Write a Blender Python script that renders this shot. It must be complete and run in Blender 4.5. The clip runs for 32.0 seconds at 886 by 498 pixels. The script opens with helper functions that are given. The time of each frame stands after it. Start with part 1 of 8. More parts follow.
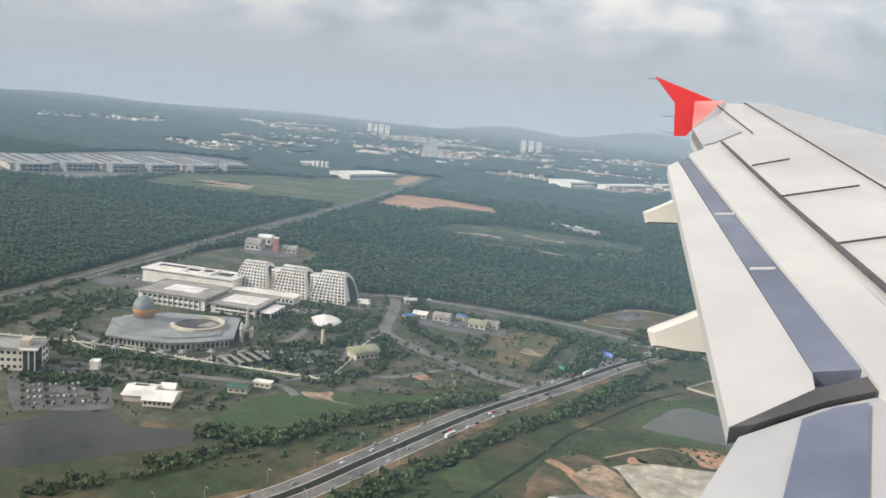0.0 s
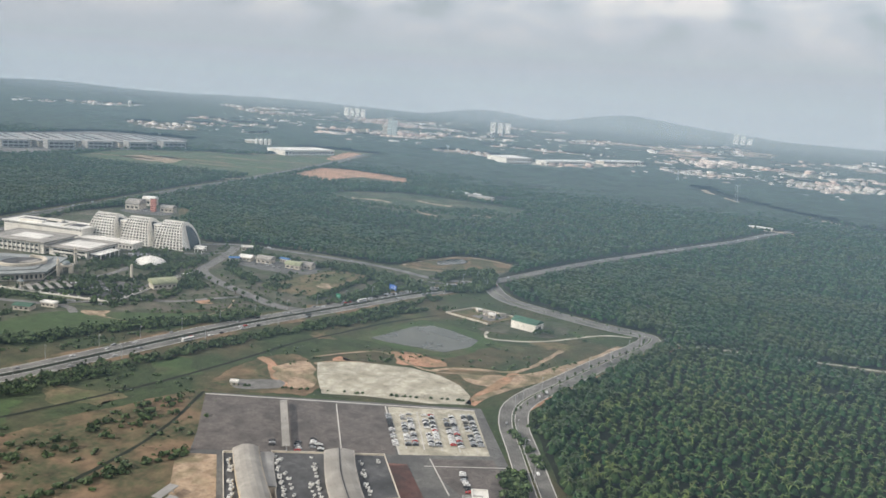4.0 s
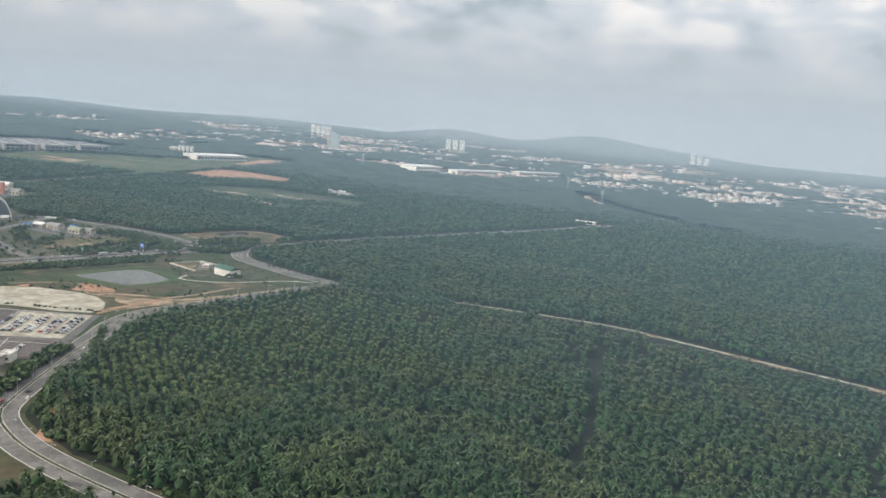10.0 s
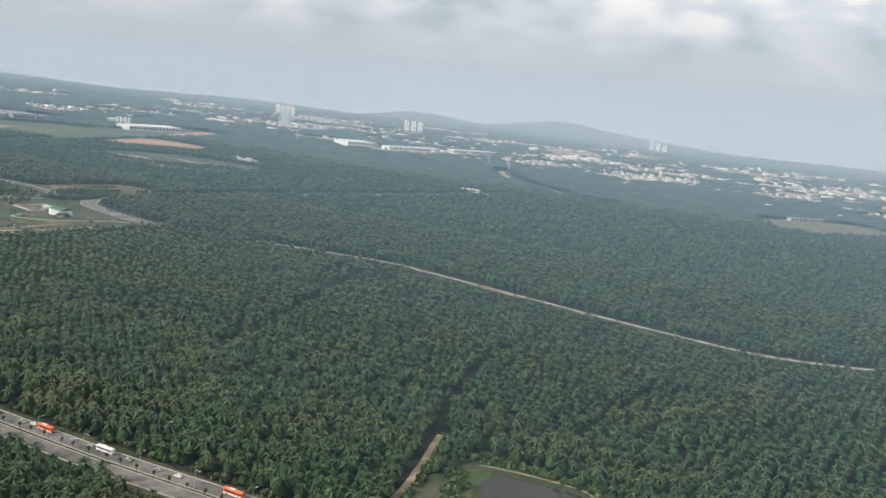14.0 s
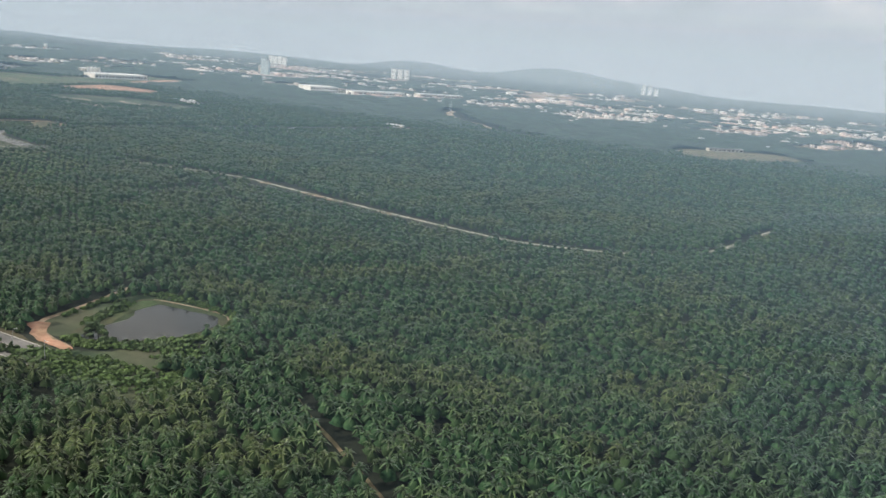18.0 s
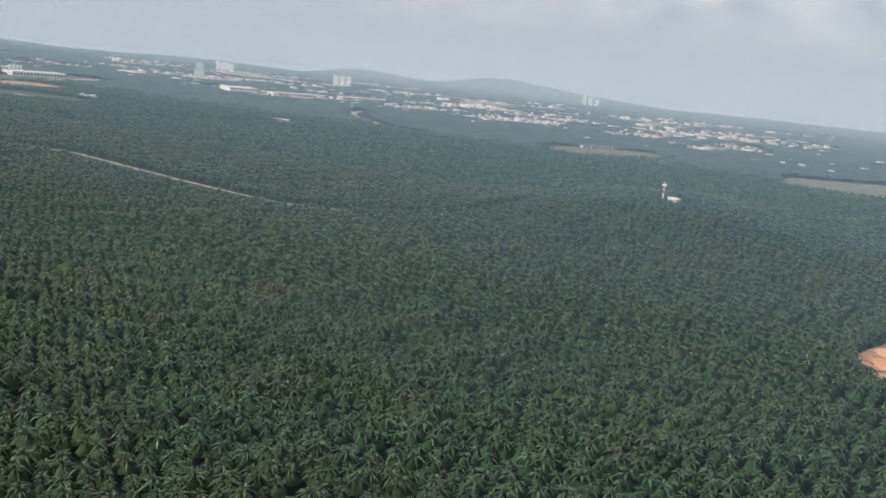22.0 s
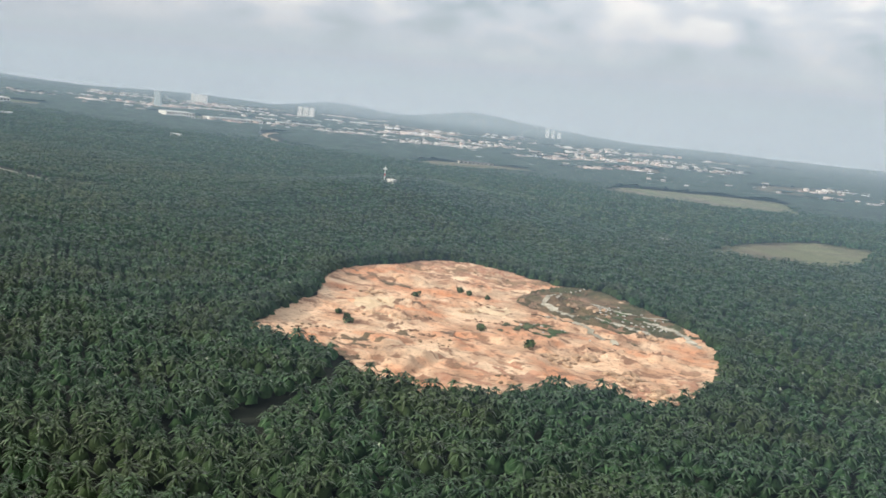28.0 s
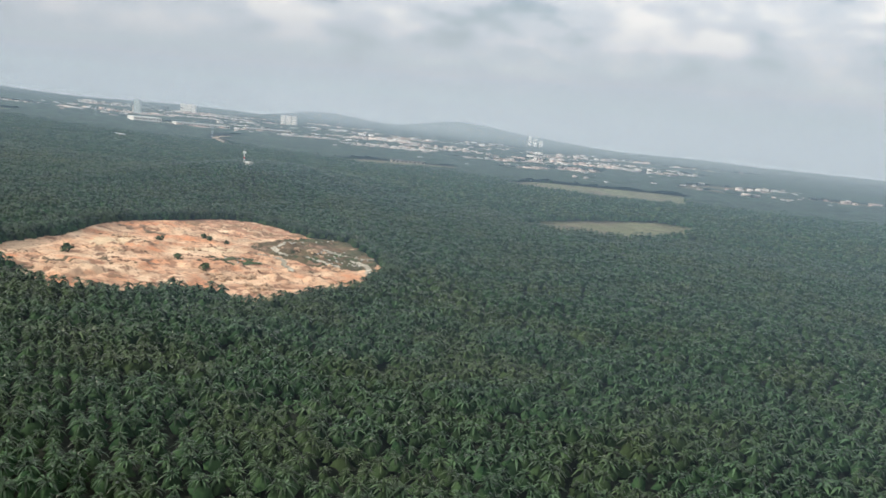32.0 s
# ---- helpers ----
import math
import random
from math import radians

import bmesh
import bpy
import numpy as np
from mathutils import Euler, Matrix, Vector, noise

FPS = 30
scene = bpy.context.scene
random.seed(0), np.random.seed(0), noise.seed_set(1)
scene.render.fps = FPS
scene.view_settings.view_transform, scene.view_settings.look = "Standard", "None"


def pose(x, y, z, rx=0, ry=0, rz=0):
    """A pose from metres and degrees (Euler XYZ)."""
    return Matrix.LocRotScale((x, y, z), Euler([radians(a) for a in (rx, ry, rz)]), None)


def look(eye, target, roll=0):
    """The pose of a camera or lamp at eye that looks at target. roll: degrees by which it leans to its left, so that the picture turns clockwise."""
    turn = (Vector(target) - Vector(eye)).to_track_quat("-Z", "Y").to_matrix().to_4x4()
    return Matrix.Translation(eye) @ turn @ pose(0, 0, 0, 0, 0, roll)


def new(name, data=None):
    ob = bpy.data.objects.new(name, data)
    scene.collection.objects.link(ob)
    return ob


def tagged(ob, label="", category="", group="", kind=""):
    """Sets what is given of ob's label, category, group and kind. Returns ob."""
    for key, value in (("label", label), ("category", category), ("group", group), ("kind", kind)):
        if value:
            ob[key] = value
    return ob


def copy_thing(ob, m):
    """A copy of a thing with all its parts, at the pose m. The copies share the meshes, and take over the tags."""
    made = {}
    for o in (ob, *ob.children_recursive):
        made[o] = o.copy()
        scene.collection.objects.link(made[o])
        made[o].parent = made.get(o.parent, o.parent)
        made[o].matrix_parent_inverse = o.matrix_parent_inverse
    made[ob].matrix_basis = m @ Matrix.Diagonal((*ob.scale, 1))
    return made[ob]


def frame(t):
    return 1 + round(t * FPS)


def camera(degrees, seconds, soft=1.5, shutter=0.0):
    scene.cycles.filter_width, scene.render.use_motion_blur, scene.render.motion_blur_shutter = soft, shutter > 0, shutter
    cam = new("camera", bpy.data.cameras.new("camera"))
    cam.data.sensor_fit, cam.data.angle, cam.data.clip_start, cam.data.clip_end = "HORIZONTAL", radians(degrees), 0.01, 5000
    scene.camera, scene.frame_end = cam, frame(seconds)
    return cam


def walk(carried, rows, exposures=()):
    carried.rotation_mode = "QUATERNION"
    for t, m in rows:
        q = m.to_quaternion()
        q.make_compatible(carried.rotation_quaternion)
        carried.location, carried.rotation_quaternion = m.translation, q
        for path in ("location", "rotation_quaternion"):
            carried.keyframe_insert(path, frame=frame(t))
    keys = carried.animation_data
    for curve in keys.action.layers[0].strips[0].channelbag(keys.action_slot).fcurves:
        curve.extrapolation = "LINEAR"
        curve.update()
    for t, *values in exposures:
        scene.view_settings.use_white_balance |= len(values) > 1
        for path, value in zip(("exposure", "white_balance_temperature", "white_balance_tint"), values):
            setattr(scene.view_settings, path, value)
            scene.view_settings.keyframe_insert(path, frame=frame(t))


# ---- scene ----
cam = camera(57.84, 32.0, 1.6)


def eye(x, y, z, yaw, pitch, roll):
    """A pose of the flight: place, heading (left of +y), tilt and lean."""
    turn = Matrix.Rotation(radians(yaw), 4, "Z") @ Matrix.Rotation(radians(90 + pitch), 4, "X") @ Matrix.Rotation(radians(-roll), 4, "Z")
    return Matrix.Translation((x, y, z)) @ turn


PATH = [
    (0.0, eye(11.13, -4.10, 136.11, 23.65, -10.02, -4.90)),
    (0.5, eye(29.18, -3.83, 135.07, 23.77, -9.91, -4.92)),
    (1.0, eye(47.25, -3.56, 134.04, 23.80, -9.98, -4.83)),
    (1.5, eye(65.35, -3.30, 133.03, 23.56, -10.03, -4.86)),
    (2.0, eye(83.46, -3.05, 132.04, 23.48, -9.95, -5.02)),
    (2.5, eye(101.60, -2.81, 131.05, 23.62, -10.05, -5.04)),
    (3.0, eye(119.76, -2.58, 130.08, 23.84, -10.46, -4.96)),
    (3.5, eye(137.94, -2.36, 129.12, 23.92, -10.82, -4.66)),
    (5.5, eye(210.91, -1.57, 125.36, 24.42, -10.90, -3.92)),
    (6.0, eye(229.21, -1.40, 124.44, 24.45, -10.74, -3.93)),
    (6.5, eye(247.54, -1.24, 123.52, 24.40, -10.50, -3.99)),
    (7.0, eye(265.88, -1.09, 122.60, 24.36, -9.71, -4.26)),
    (7.5, eye(284.26, -0.95, 121.69, 24.43, -8.85, -5.08)),
    (8.0, eye(302.65, -0.83, 120.78, 24.49, -9.06, -5.11)),
    (8.5, eye(321.07, -0.71, 119.87, 24.51, -9.23, -5.17)),
    (9.0, eye(339.51, -0.60, 118.96, 24.56, -9.32, -4.99)),
    (9.5, eye(357.98, -0.51, 118.05, 24.64, -9.44, -4.55)),
    (10.0, eye(376.47, -0.42, 117.15, 24.66, -9.21, -4.92)),
    (10.5, eye(394.98, -0.34, 116.24, 24.52, -9.40, -5.02)),
    (11.0, eye(413.51, -0.27, 115.33, 24.49, -9.45, -5.29)),
    (11.5, eye(432.06, -0.21, 114.43, 24.60, -9.53, -5.48)),
    (12.0, eye(450.64, -0.16, 113.52, 24.66, -9.89, -5.39)),
    (12.5, eye(469.24, -0.12, 112.61, 24.55, -10.20, -5.23)),
    (13.0, eye(487.86, -0.08, 111.70, 24.34, -10.37, -5.23)),
    (13.5, eye(506.50, -0.06, 110.78, 24.02, -10.00, -5.72)),
    (15.5, eye(581.26, -0.00, 107.11, 23.87, -10.59, -6.22)),
    (16.0, eye(600.00, -0.00, 106.19, 23.89, -11.46, -5.78)),
    (16.5, eye(618.76, -0.00, 105.27, 24.07, -12.29, -5.30)),
    (17.0, eye(637.54, -0.01, 104.34, 24.48, -12.93, -4.97)),
    (17.5, eye(656.34, -0.01, 103.41, 24.90, -13.52, -4.88)),
    (18.0, eye(675.15, -0.02, 102.48, 25.17, -13.44, -4.96)),
    (18.5, eye(693.98, -0.03, 101.56, 25.18, -12.80, -5.24)),
    (19.0, eye(712.84, -0.03, 100.62, 24.83, -12.08, -5.61)),
    (19.5, eye(731.70, -0.03, 99.69, 24.65, -11.40, -5.80)),
    (20.0, eye(750.59, -0.04, 98.76, 24.53, -10.71, -5.98)),
    (20.5, eye(769.50, -0.03, 97.83, 24.17, -10.29, -6.10)),
    (21.0, eye(788.42, -0.03, 96.90, 23.42, -10.76, -6.05)),
    (21.5, eye(807.36, -0.01, 95.97, 22.98, -11.69, -5.88)),
    (22.0, eye(826.31, 0.01, 95.04, 23.31, -12.41, -5.72)),
    (22.5, eye(845.29, 0.04, 94.11, 23.87, -12.60, -5.81)),
    (23.0, eye(864.28, 0.08, 93.18, 24.56, -12.44, -5.92)),
    (23.5, eye(883.29, 0.13, 92.25, 24.93, -11.85, -6.28)),
    (24.0, eye(902.31, 0.19, 91.33, 24.87, -11.15, -6.72)),
    (24.5, eye(921.36, 0.26, 90.41, 24.72, -10.73, -6.76)),
    (25.0, eye(940.42, 0.35, 89.49, 24.56, -10.82, -6.61)),
    (25.5, eye(959.50, 0.45, 88.58, 24.31, -11.35, -6.31)),
    (27.5, eye(1036.02, 1.06, 84.96, 23.97, -10.27, -6.05)),
    (28.0, eye(1055.20, 1.27, 84.07, 24.17, -9.73, -6.05)),
    (28.5, eye(1074.40, 1.50, 83.19, 24.32, -9.59, -5.80)),
    (29.0, eye(1093.62, 1.75, 82.31, 24.49, -9.76, -5.66)),
    (29.5, eye(1112.87, 2.04, 81.44, 24.82, -10.23, -5.52)),
    (30.0, eye(1132.14, 2.35, 80.57, 25.11, -10.65, -5.29)),
    (30.5, eye(1151.44, 2.69, 79.72, 25.27, -11.03, -5.14)),
    (31.0, eye(1170.77, 3.07, 78.87, 25.32, -10.81, -5.23)),
    (31.5, eye(1190.12, 3.49, 78.03, 25.30, -9.76, -5.61)),
    (32.0, eye(1209.50, 3.93, 77.20, 25.13, -8.91, -5.89)),
]
walk(cam, PATH, [(0.0, 0.36, 6400, 11), (7.0, 0.38, 6400, 11), (12.0, 0.44, 6400, 11), (18.0, 0.50, 6430, 11), (22.0, 0.36, 6430, 11), (25.0, 0.46, 6430, 11), (28.0, 0.46, 6480, 11), (30.0, 0.36, 6480, 11), (32.0, 0.42, 6480, 11)])

# ---- daylight: hazy late afternoon, low sun behind the flight path ----
SUN_FROM = Vector((-0.60, -0.62, 0.50)).normalized()
sun_data = bpy.data.lights.new("sun", "SUN")
sun_data.energy, sun_data.angle, sun_data.color = 3.1, radians(2.5), (1.0, 0.92, 0.79)
sun = new("sun", sun_data)
sun.matrix_world = look(SUN_FROM * 900, (0, 0, 0))

world = bpy.data.worlds.new("sky")
scene.world = world
world.use_nodes = True
nt = world.node_tree
nodes, links = nt.nodes, nt.links
sky = nodes.new("ShaderNodeTexSky")
sky.sky_type, sky.sun_disc = "NISHITA", False
sky.sun_elevation = math.asin(SUN_FROM.z)
sky.sun_rotation = math.atan2(SUN_FROM.x, SUN_FROM.y)
sky.air_density, sky.dust_density = 1.2, 2.0
coord = nodes.new("ShaderNodeTexCoord")
split = nodes.new("ShaderNodeSeparateXYZ")
links.new(coord.outputs["Generated"], split.inputs[0])
scaled = nodes.new("ShaderNodeVectorMath")
scaled.operation = "SCALE"
scaled.inputs["Scale"].default_value = 0.07
links.new(sky.outputs[0], scaled.inputs[0])
stretch = nodes.new("ShaderNodeMapping")
stretch.inputs["Scale"].default_value = (6.5, 6.5, 15.0)
stretch.inputs["Location"].default_value = (0.35, 0.1, 0.2)
links.new(coord.outputs["Generated"], stretch.inputs[0])
puffs = nodes.new("ShaderNodeTexNoise")
puffs.inputs["Scale"].default_value, puffs.inputs["Detail"].default_value, puffs.inputs["Roughness"].default_value = 1.5, 7.0, 0.52
links.new(stretch.outputs[0], puffs.inputs["Vector"])
cover = nodes.new("ShaderNodeValToRGB")
cover.color_ramp.elements[0].position, cover.color_ramp.elements[0].color = 0.40, (0.53, 0.55, 0.57, 1)
cover.color_ramp.elements[1].position, cover.color_ramp.elements[1].color = 0.60, (0.92, 0.845, 0.775, 1)
mid = cover.color_ramp.elements.new(0.50)
mid.color = (0.60, 0.603, 0.61, 1)
links.new(puffs.outputs["Fac"], cover.inputs[0])
cloud = nodes.new("ShaderNodeMix")
cloud.data_type = "RGBA"
gaps = nodes.new("ShaderNodeValToRGB")
gaps.color_ramp.elements[0].position, gaps.color_ramp.elements[0].color = 0.36, (0.30, 0.30, 0.30, 1)
gaps.color_ramp.elements[1].position, gaps.color_ramp.elements[1].color = 0.45, (1, 1, 1, 1)
links.new(puffs.outputs["Fac"], gaps.inputs[0])
links.new(gaps.outputs[0], cloud.inputs["Factor"])
links.new(scaled.outputs[0], cloud.inputs["A"])
links.new(cover.outputs[0], cloud.inputs["B"])
low = nodes.new("ShaderNodeMapRange")
low.interpolation_type = "SMOOTHSTEP"
low.inputs["From Min"].default_value, low.inputs["From Max"].default_value = 0.03, 0.2
low.inputs["To Min"].default_value, low.inputs["To Max"].default_value = 1.0, 0.0
links.new(split.outputs["Z"], low.inputs["Value"])
murk = nodes.new("ShaderNodeMix")
murk.data_type = "RGBA"
murk.inputs["B"].default_value = (0.382, 0.386, 0.389, 1)
links.new(low.outputs[0], murk.inputs["Factor"])
links.new(cloud.outputs["Result"], murk.inputs["A"])
links.new(murk.outputs["Result"], nodes["Background"].inputs["Color"])
nodes["Background"].inputs["Strength"].default_value = 1.0


# ---- materials ----
def mat(name, a, b, scale=1.0, rough=0.8, c=None, far_scale=0.03, metal=0.0, bump=0.0, spec=0.4, island=0.0, sharp=0.0, blotch=0.16):
    """A surface whose colour wanders between a and b in fine grain, and towards c in broad patches."""
    m = bpy.data.materials.new(name)
    m.use_nodes = True
    n, l = m.node_tree.nodes, m.node_tree.links
    p = n["Principled BSDF"]
    p.inputs["Roughness"].default_value, p.inputs["Metallic"].default_value = rough, metal
    p.inputs["Specular IOR Level"].default_value = spec
    geo = n.new("ShaderNodeNewGeometry")
    fine = n.new("ShaderNodeTexNoise")
    fine.inputs["Scale"].default_value, fine.inputs["Detail"].default_value = scale, 5.0
    l.new(geo.outputs["Position"], fine.inputs["Vector"])
    span = n.new("ShaderNodeMapRange")
    span.inputs["From Min"].default_value, span.inputs["From Max"].default_value = 0.34 + sharp, 0.66 - sharp
    l.new(fine.outputs["Fac"], span.inputs["Value"])
    mix = n.new("ShaderNodeMix")
    mix.data_type = "RGBA"
    mix.inputs["A"].default_value, mix.inputs["B"].default_value = (*a, 1), (*b, 1)
    l.new(span.outputs[0], mix.inputs["Factor"])
    out = mix.outputs["Result"]
    if c:
        broad = n.new("ShaderNodeTexNoise")
        broad.inputs["Scale"].default_value, broad.inputs["Detail"].default_value = far_scale, 4.0
        l.new(geo.outputs["Position"], broad.inputs["Vector"])
        span2 = n.new("ShaderNodeMapRange")
        span2.inputs["From Min"].default_value, span2.inputs["From Max"].default_value = 0.45, 0.62
        l.new(broad.outputs["Fac"], span2.inputs["Value"])
        mix2 = n.new("ShaderNodeMix")
        mix2.data_type = "RGBA"
        mix2.inputs["B"].default_value = (*c, 1)
        l.new(span2.outputs[0], mix2.inputs["Factor"])
        l.new(out, mix2.inputs["A"])
        out = mix2.outputs["Result"]
    if blotch:
        stain = n.new("ShaderNodeTexNoise")
        stain.inputs["Scale"].default_value, stain.inputs["Detail"].default_value, stain.inputs["Roughness"].default_value = math.sqrt(scale * far_scale), 6.0, 0.65
        l.new(geo.outputs["Position"], stain.inputs["Vector"])
        tone = n.new("ShaderNodeMapRange")
        tone.inputs["From Min"].default_value, tone.inputs["From Max"].default_value = 0.3, 0.7
        tone.inputs["To Min"].default_value, tone.inputs["To Max"].default_value = 1 - blotch, 1 + blotch
        l.new(stain.outputs["Fac"], tone.inputs["Value"])
        worn = n.new("ShaderNodeHueSaturation")
        l.new(tone.outputs[0], worn.inputs["Value"])
        l.new(out, worn.inputs["Color"])
        out = worn.outputs["Color"]
    if island:
        hue = n.new("ShaderNodeHueSaturation")
        vary = n.new("ShaderNodeMapRange")
        vary.inputs["To Min"].default_value, vary.inputs["To Max"].default_value = 1 - island, 1 + island
        l.new(geo.outputs["Random Per Island"], vary.inputs["Value"])
        l.new(vary.outputs[0], hue.inputs["Value"])
        l.new(out, hue.inputs["Color"])
        out = hue.outputs["Color"]
    l.new(out, p.inputs["Base Color"])
    if bump:
        rise = n.new("ShaderNodeBump")
        rise.inputs["Strength"].default_value, rise.inputs["Distance"].default_value = 0.6, bump
        l.new(fine.outputs["Fac"], rise.inputs["Height"])
        l.new(rise.outputs[0], p.inputs["Normal"])
    return m


GRASS = mat("grass", (0.021, 0.040, 0.013), (0.042, 0.058, 0.020), 0.9, 0.9, (0.072, 0.062, 0.032), 0.022, bump=0.3, blotch=0.4)
# near-black base, so that the gaps between palm crowns read as deep shade
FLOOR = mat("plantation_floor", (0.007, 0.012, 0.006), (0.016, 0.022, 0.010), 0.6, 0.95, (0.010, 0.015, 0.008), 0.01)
MEADOW = mat("meadow", (0.032, 0.064, 0.018), (0.050, 0.078, 0.024), 0.9, 0.9, (0.070, 0.074, 0.035), 0.03, bump=0.2, blotch=0.3)
SCRUB = mat("scrub_ground", (0.04, 0.054, 0.022), (0.095, 0.078, 0.042), 0.45, 0.95, (0.16, 0.108, 0.064), 0.05, bump=0.3, blotch=0.4)
BROWN = mat("dry_grass", (0.105, 0.09, 0.046), (0.165, 0.125, 0.072), 0.5, 0.95, (0.075, 0.085, 0.036), 0.06, bump=0.2, blotch=0.35)
SOIL = mat("orange_soil", (0.36, 0.185, 0.115), (0.44, 0.27, 0.18), 0.4, 0.95, (0.25, 0.165, 0.10), 0.06, bump=0.3, blotch=0.3)
DIRT = mat("dirt_track", (0.28, 0.20, 0.135), (0.38, 0.29, 0.205), 0.5, 0.95, (0.15, 0.13, 0.075), 0.08, bump=0.2, blotch=0.4)
TOWN_SOIL = mat("pale_town_ground", (0.07, 0.085, 0.05), (0.30, 0.265, 0.22), 0.035, 0.95, (0.05, 0.07, 0.035), 0.008, blotch=0.4)
PINK_SOIL = mat("pink_bare_soil", (0.26, 0.18, 0.13), (0.42, 0.29, 0.215), 0.03, 0.95, (0.13, 0.13, 0.075), 0.008, blotch=0.35)
PADM = mat("pale_crusher_run", (0.34, 0.32, 0.26), (0.48, 0.45, 0.37), 0.5, 0.95, (0.30, 0.28, 0.22), 0.09, bump=0.15, blotch=0.3)
ASPHALT = mat("asphalt", (0.10, 0.098, 0.096), (0.15, 0.146, 0.14), 0.8, 0.85, (0.082, 0.081, 0.08), 0.06)
PALE_ROAD = mat("worn_pale_road", (0.14, 0.135, 0.128), (0.19, 0.183, 0.172), 0.6, 0.85, (0.105, 0.102, 0.096), 0.06, blotch=0.3)
PAVING = mat("interlocking_paving", (0.095, 0.083, 0.078), (0.14, 0.122, 0.113), 1.2, 0.85, (0.08, 0.072, 0.068), 0.12, blotch=0.25)
RED_PAVING = mat("red_paving", (0.15, 0.078, 0.065), (0.19, 0.10, 0.08), 1.0, 0.85, (0.12, 0.078, 0.068), 0.1)
KERB = mat("kerb_concrete", (0.42, 0.40, 0.37), (0.52, 0.5, 0.46), 1.0, 0.85)
LINE = mat("road_paint", (0.6, 0.6, 0.57), (0.72, 0.72, 0.68), 1.5, 0.7)
WATER = mat("muddy_water", (0.028, 0.03, 0.026), (0.036, 0.036, 0.03), 0.03, 0.1, spec=0.14)
POND = mat("grey_pond_water", (0.064, 0.069, 0.056), (0.084, 0.087, 0.069), 0.05, 0.25, spec=0.3)
FROND = mat("palm_frond", (0.013, 0.038, 0.018), (0.047, 0.094, 0.040), 0.5, 0.42, (0.042, 0.068, 0.025), 0.03, spec=0.45, island=0.55, blotch=0.35)
LIGHTER_FROND = mat("lighter_palm_frond", (0.016, 0.043, 0.016), (0.057, 0.101, 0.035), 0.5, 0.44, (0.064, 0.087, 0.026), 0.03, spec=0.42, island=0.52, blotch=0.35)
# skirt green set darker than the fronds to stand for shade inside crowns
SKIRT = mat("shaded_frond_skirt", (0.011, 0.033, 0.015), (0.034, 0.070, 0.030), 0.6, 0.95, (0.032, 0.052, 0.021), 0.03, spec=0.15, island=0.35, blotch=0.3)
YOUNG_FROND = mat("young_palm_frond", (0.038, 0.080, 0.018), (0.100, 0.142, 0.034), 0.5, 0.45, (0.100, 0.125, 0.032), 0.04, spec=0.4, island=0.45, blotch=0.3)
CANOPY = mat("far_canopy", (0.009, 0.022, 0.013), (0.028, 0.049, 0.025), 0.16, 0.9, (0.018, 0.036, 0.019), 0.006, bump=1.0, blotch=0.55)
PALE_FIELD = mat("pale_field_grass", (0.105, 0.118, 0.056), (0.145, 0.145, 0.075), 0.1, 0.95, (0.13, 0.112, 0.07), 0.02, blotch=0.3)
REGROWTH = mat("forest_regrowth", (0.022, 0.044, 0.018), (0.040, 0.064, 0.026), 0.12, 0.95, (0.062, 0.066, 0.036), 0.02, bump=0.4, blotch=0.5)
CAMPUS_GROUND = mat("campus_ground", (0.028, 0.046, 0.020), (0.062, 0.068, 0.036), 0.35, 0.9, (0.098, 0.090, 0.066), 0.05, bump=0.2, blotch=0.4)
LEAF = mat("leaf", (0.032, 0.060, 0.022), (0.070, 0.104, 0.036), 0.6, 0.6, (0.055, 0.090, 0.024), 0.05, island=0.4)
SHRUB = mat("bright_shrub_leaf", (0.040, 0.082, 0.020), (0.088, 0.138, 0.036), 0.6, 0.6, (0.070, 0.115, 0.026), 0.05, island=0.4)
BARK = mat("bark", (0.09, 0.07, 0.05), (0.15, 0.12, 0.09), 2.0, 0.9)
WHITE = mat("white_render", (0.70, 0.675, 0.62), (0.78, 0.755, 0.70), 0.35, 0.75, (0.64, 0.61, 0.55), 0.08)
CREAM = mat("cream_render", (0.50, 0.455, 0.38), (0.58, 0.53, 0.45), 0.35, 0.75, (0.45, 0.405, 0.335), 0.08)
SAND_WALL = mat("sand_yellow_render", (0.56, 0.44, 0.27), (0.62, 0.5, 0.33), 0.4, 0.8, (0.5, 0.4, 0.25), 0.1)
ROOF_GREY = mat("grey_metal_roof", (0.26, 0.255, 0.245), (0.33, 0.322, 0.305), 0.5, 0.6, (0.22, 0.216, 0.208), 0.06)
ROOF_BEIGE = mat("beige_metal_roof", (0.27, 0.255, 0.23), (0.34, 0.32, 0.29), 0.5, 0.6, (0.23, 0.218, 0.198), 0.07)
ROOF_DARK = mat("dark_bitumen_roof", (0.062, 0.063, 0.066), (0.10, 0.10, 0.103), 0.5, 0.85, (0.048, 0.049, 0.053), 0.06, blotch=0.3)
ROOF_WHITE = mat("white_metal_roof", (0.70, 0.68, 0.64), (0.78, 0.76, 0.72), 0.4, 0.5, (0.6, 0.585, 0.55), 0.07)
ROOF_GREEN = mat("green_metal_roof", (0.04, 0.11, 0.07), (0.06, 0.15, 0.10), 0.5, 0.55, (0.04, 0.09, 0.06), 0.1)
ROOF_OLIVE = mat("olive_metal_roof", (0.26, 0.28, 0.17), (0.31, 0.33, 0.21), 0.5, 0.6, (0.23, 0.245, 0.16), 0.1)
ROOF_BLUE = mat("blue_metal_roof", (0.05, 0.13, 0.30), (0.08, 0.18, 0.36), 0.5, 0.55)
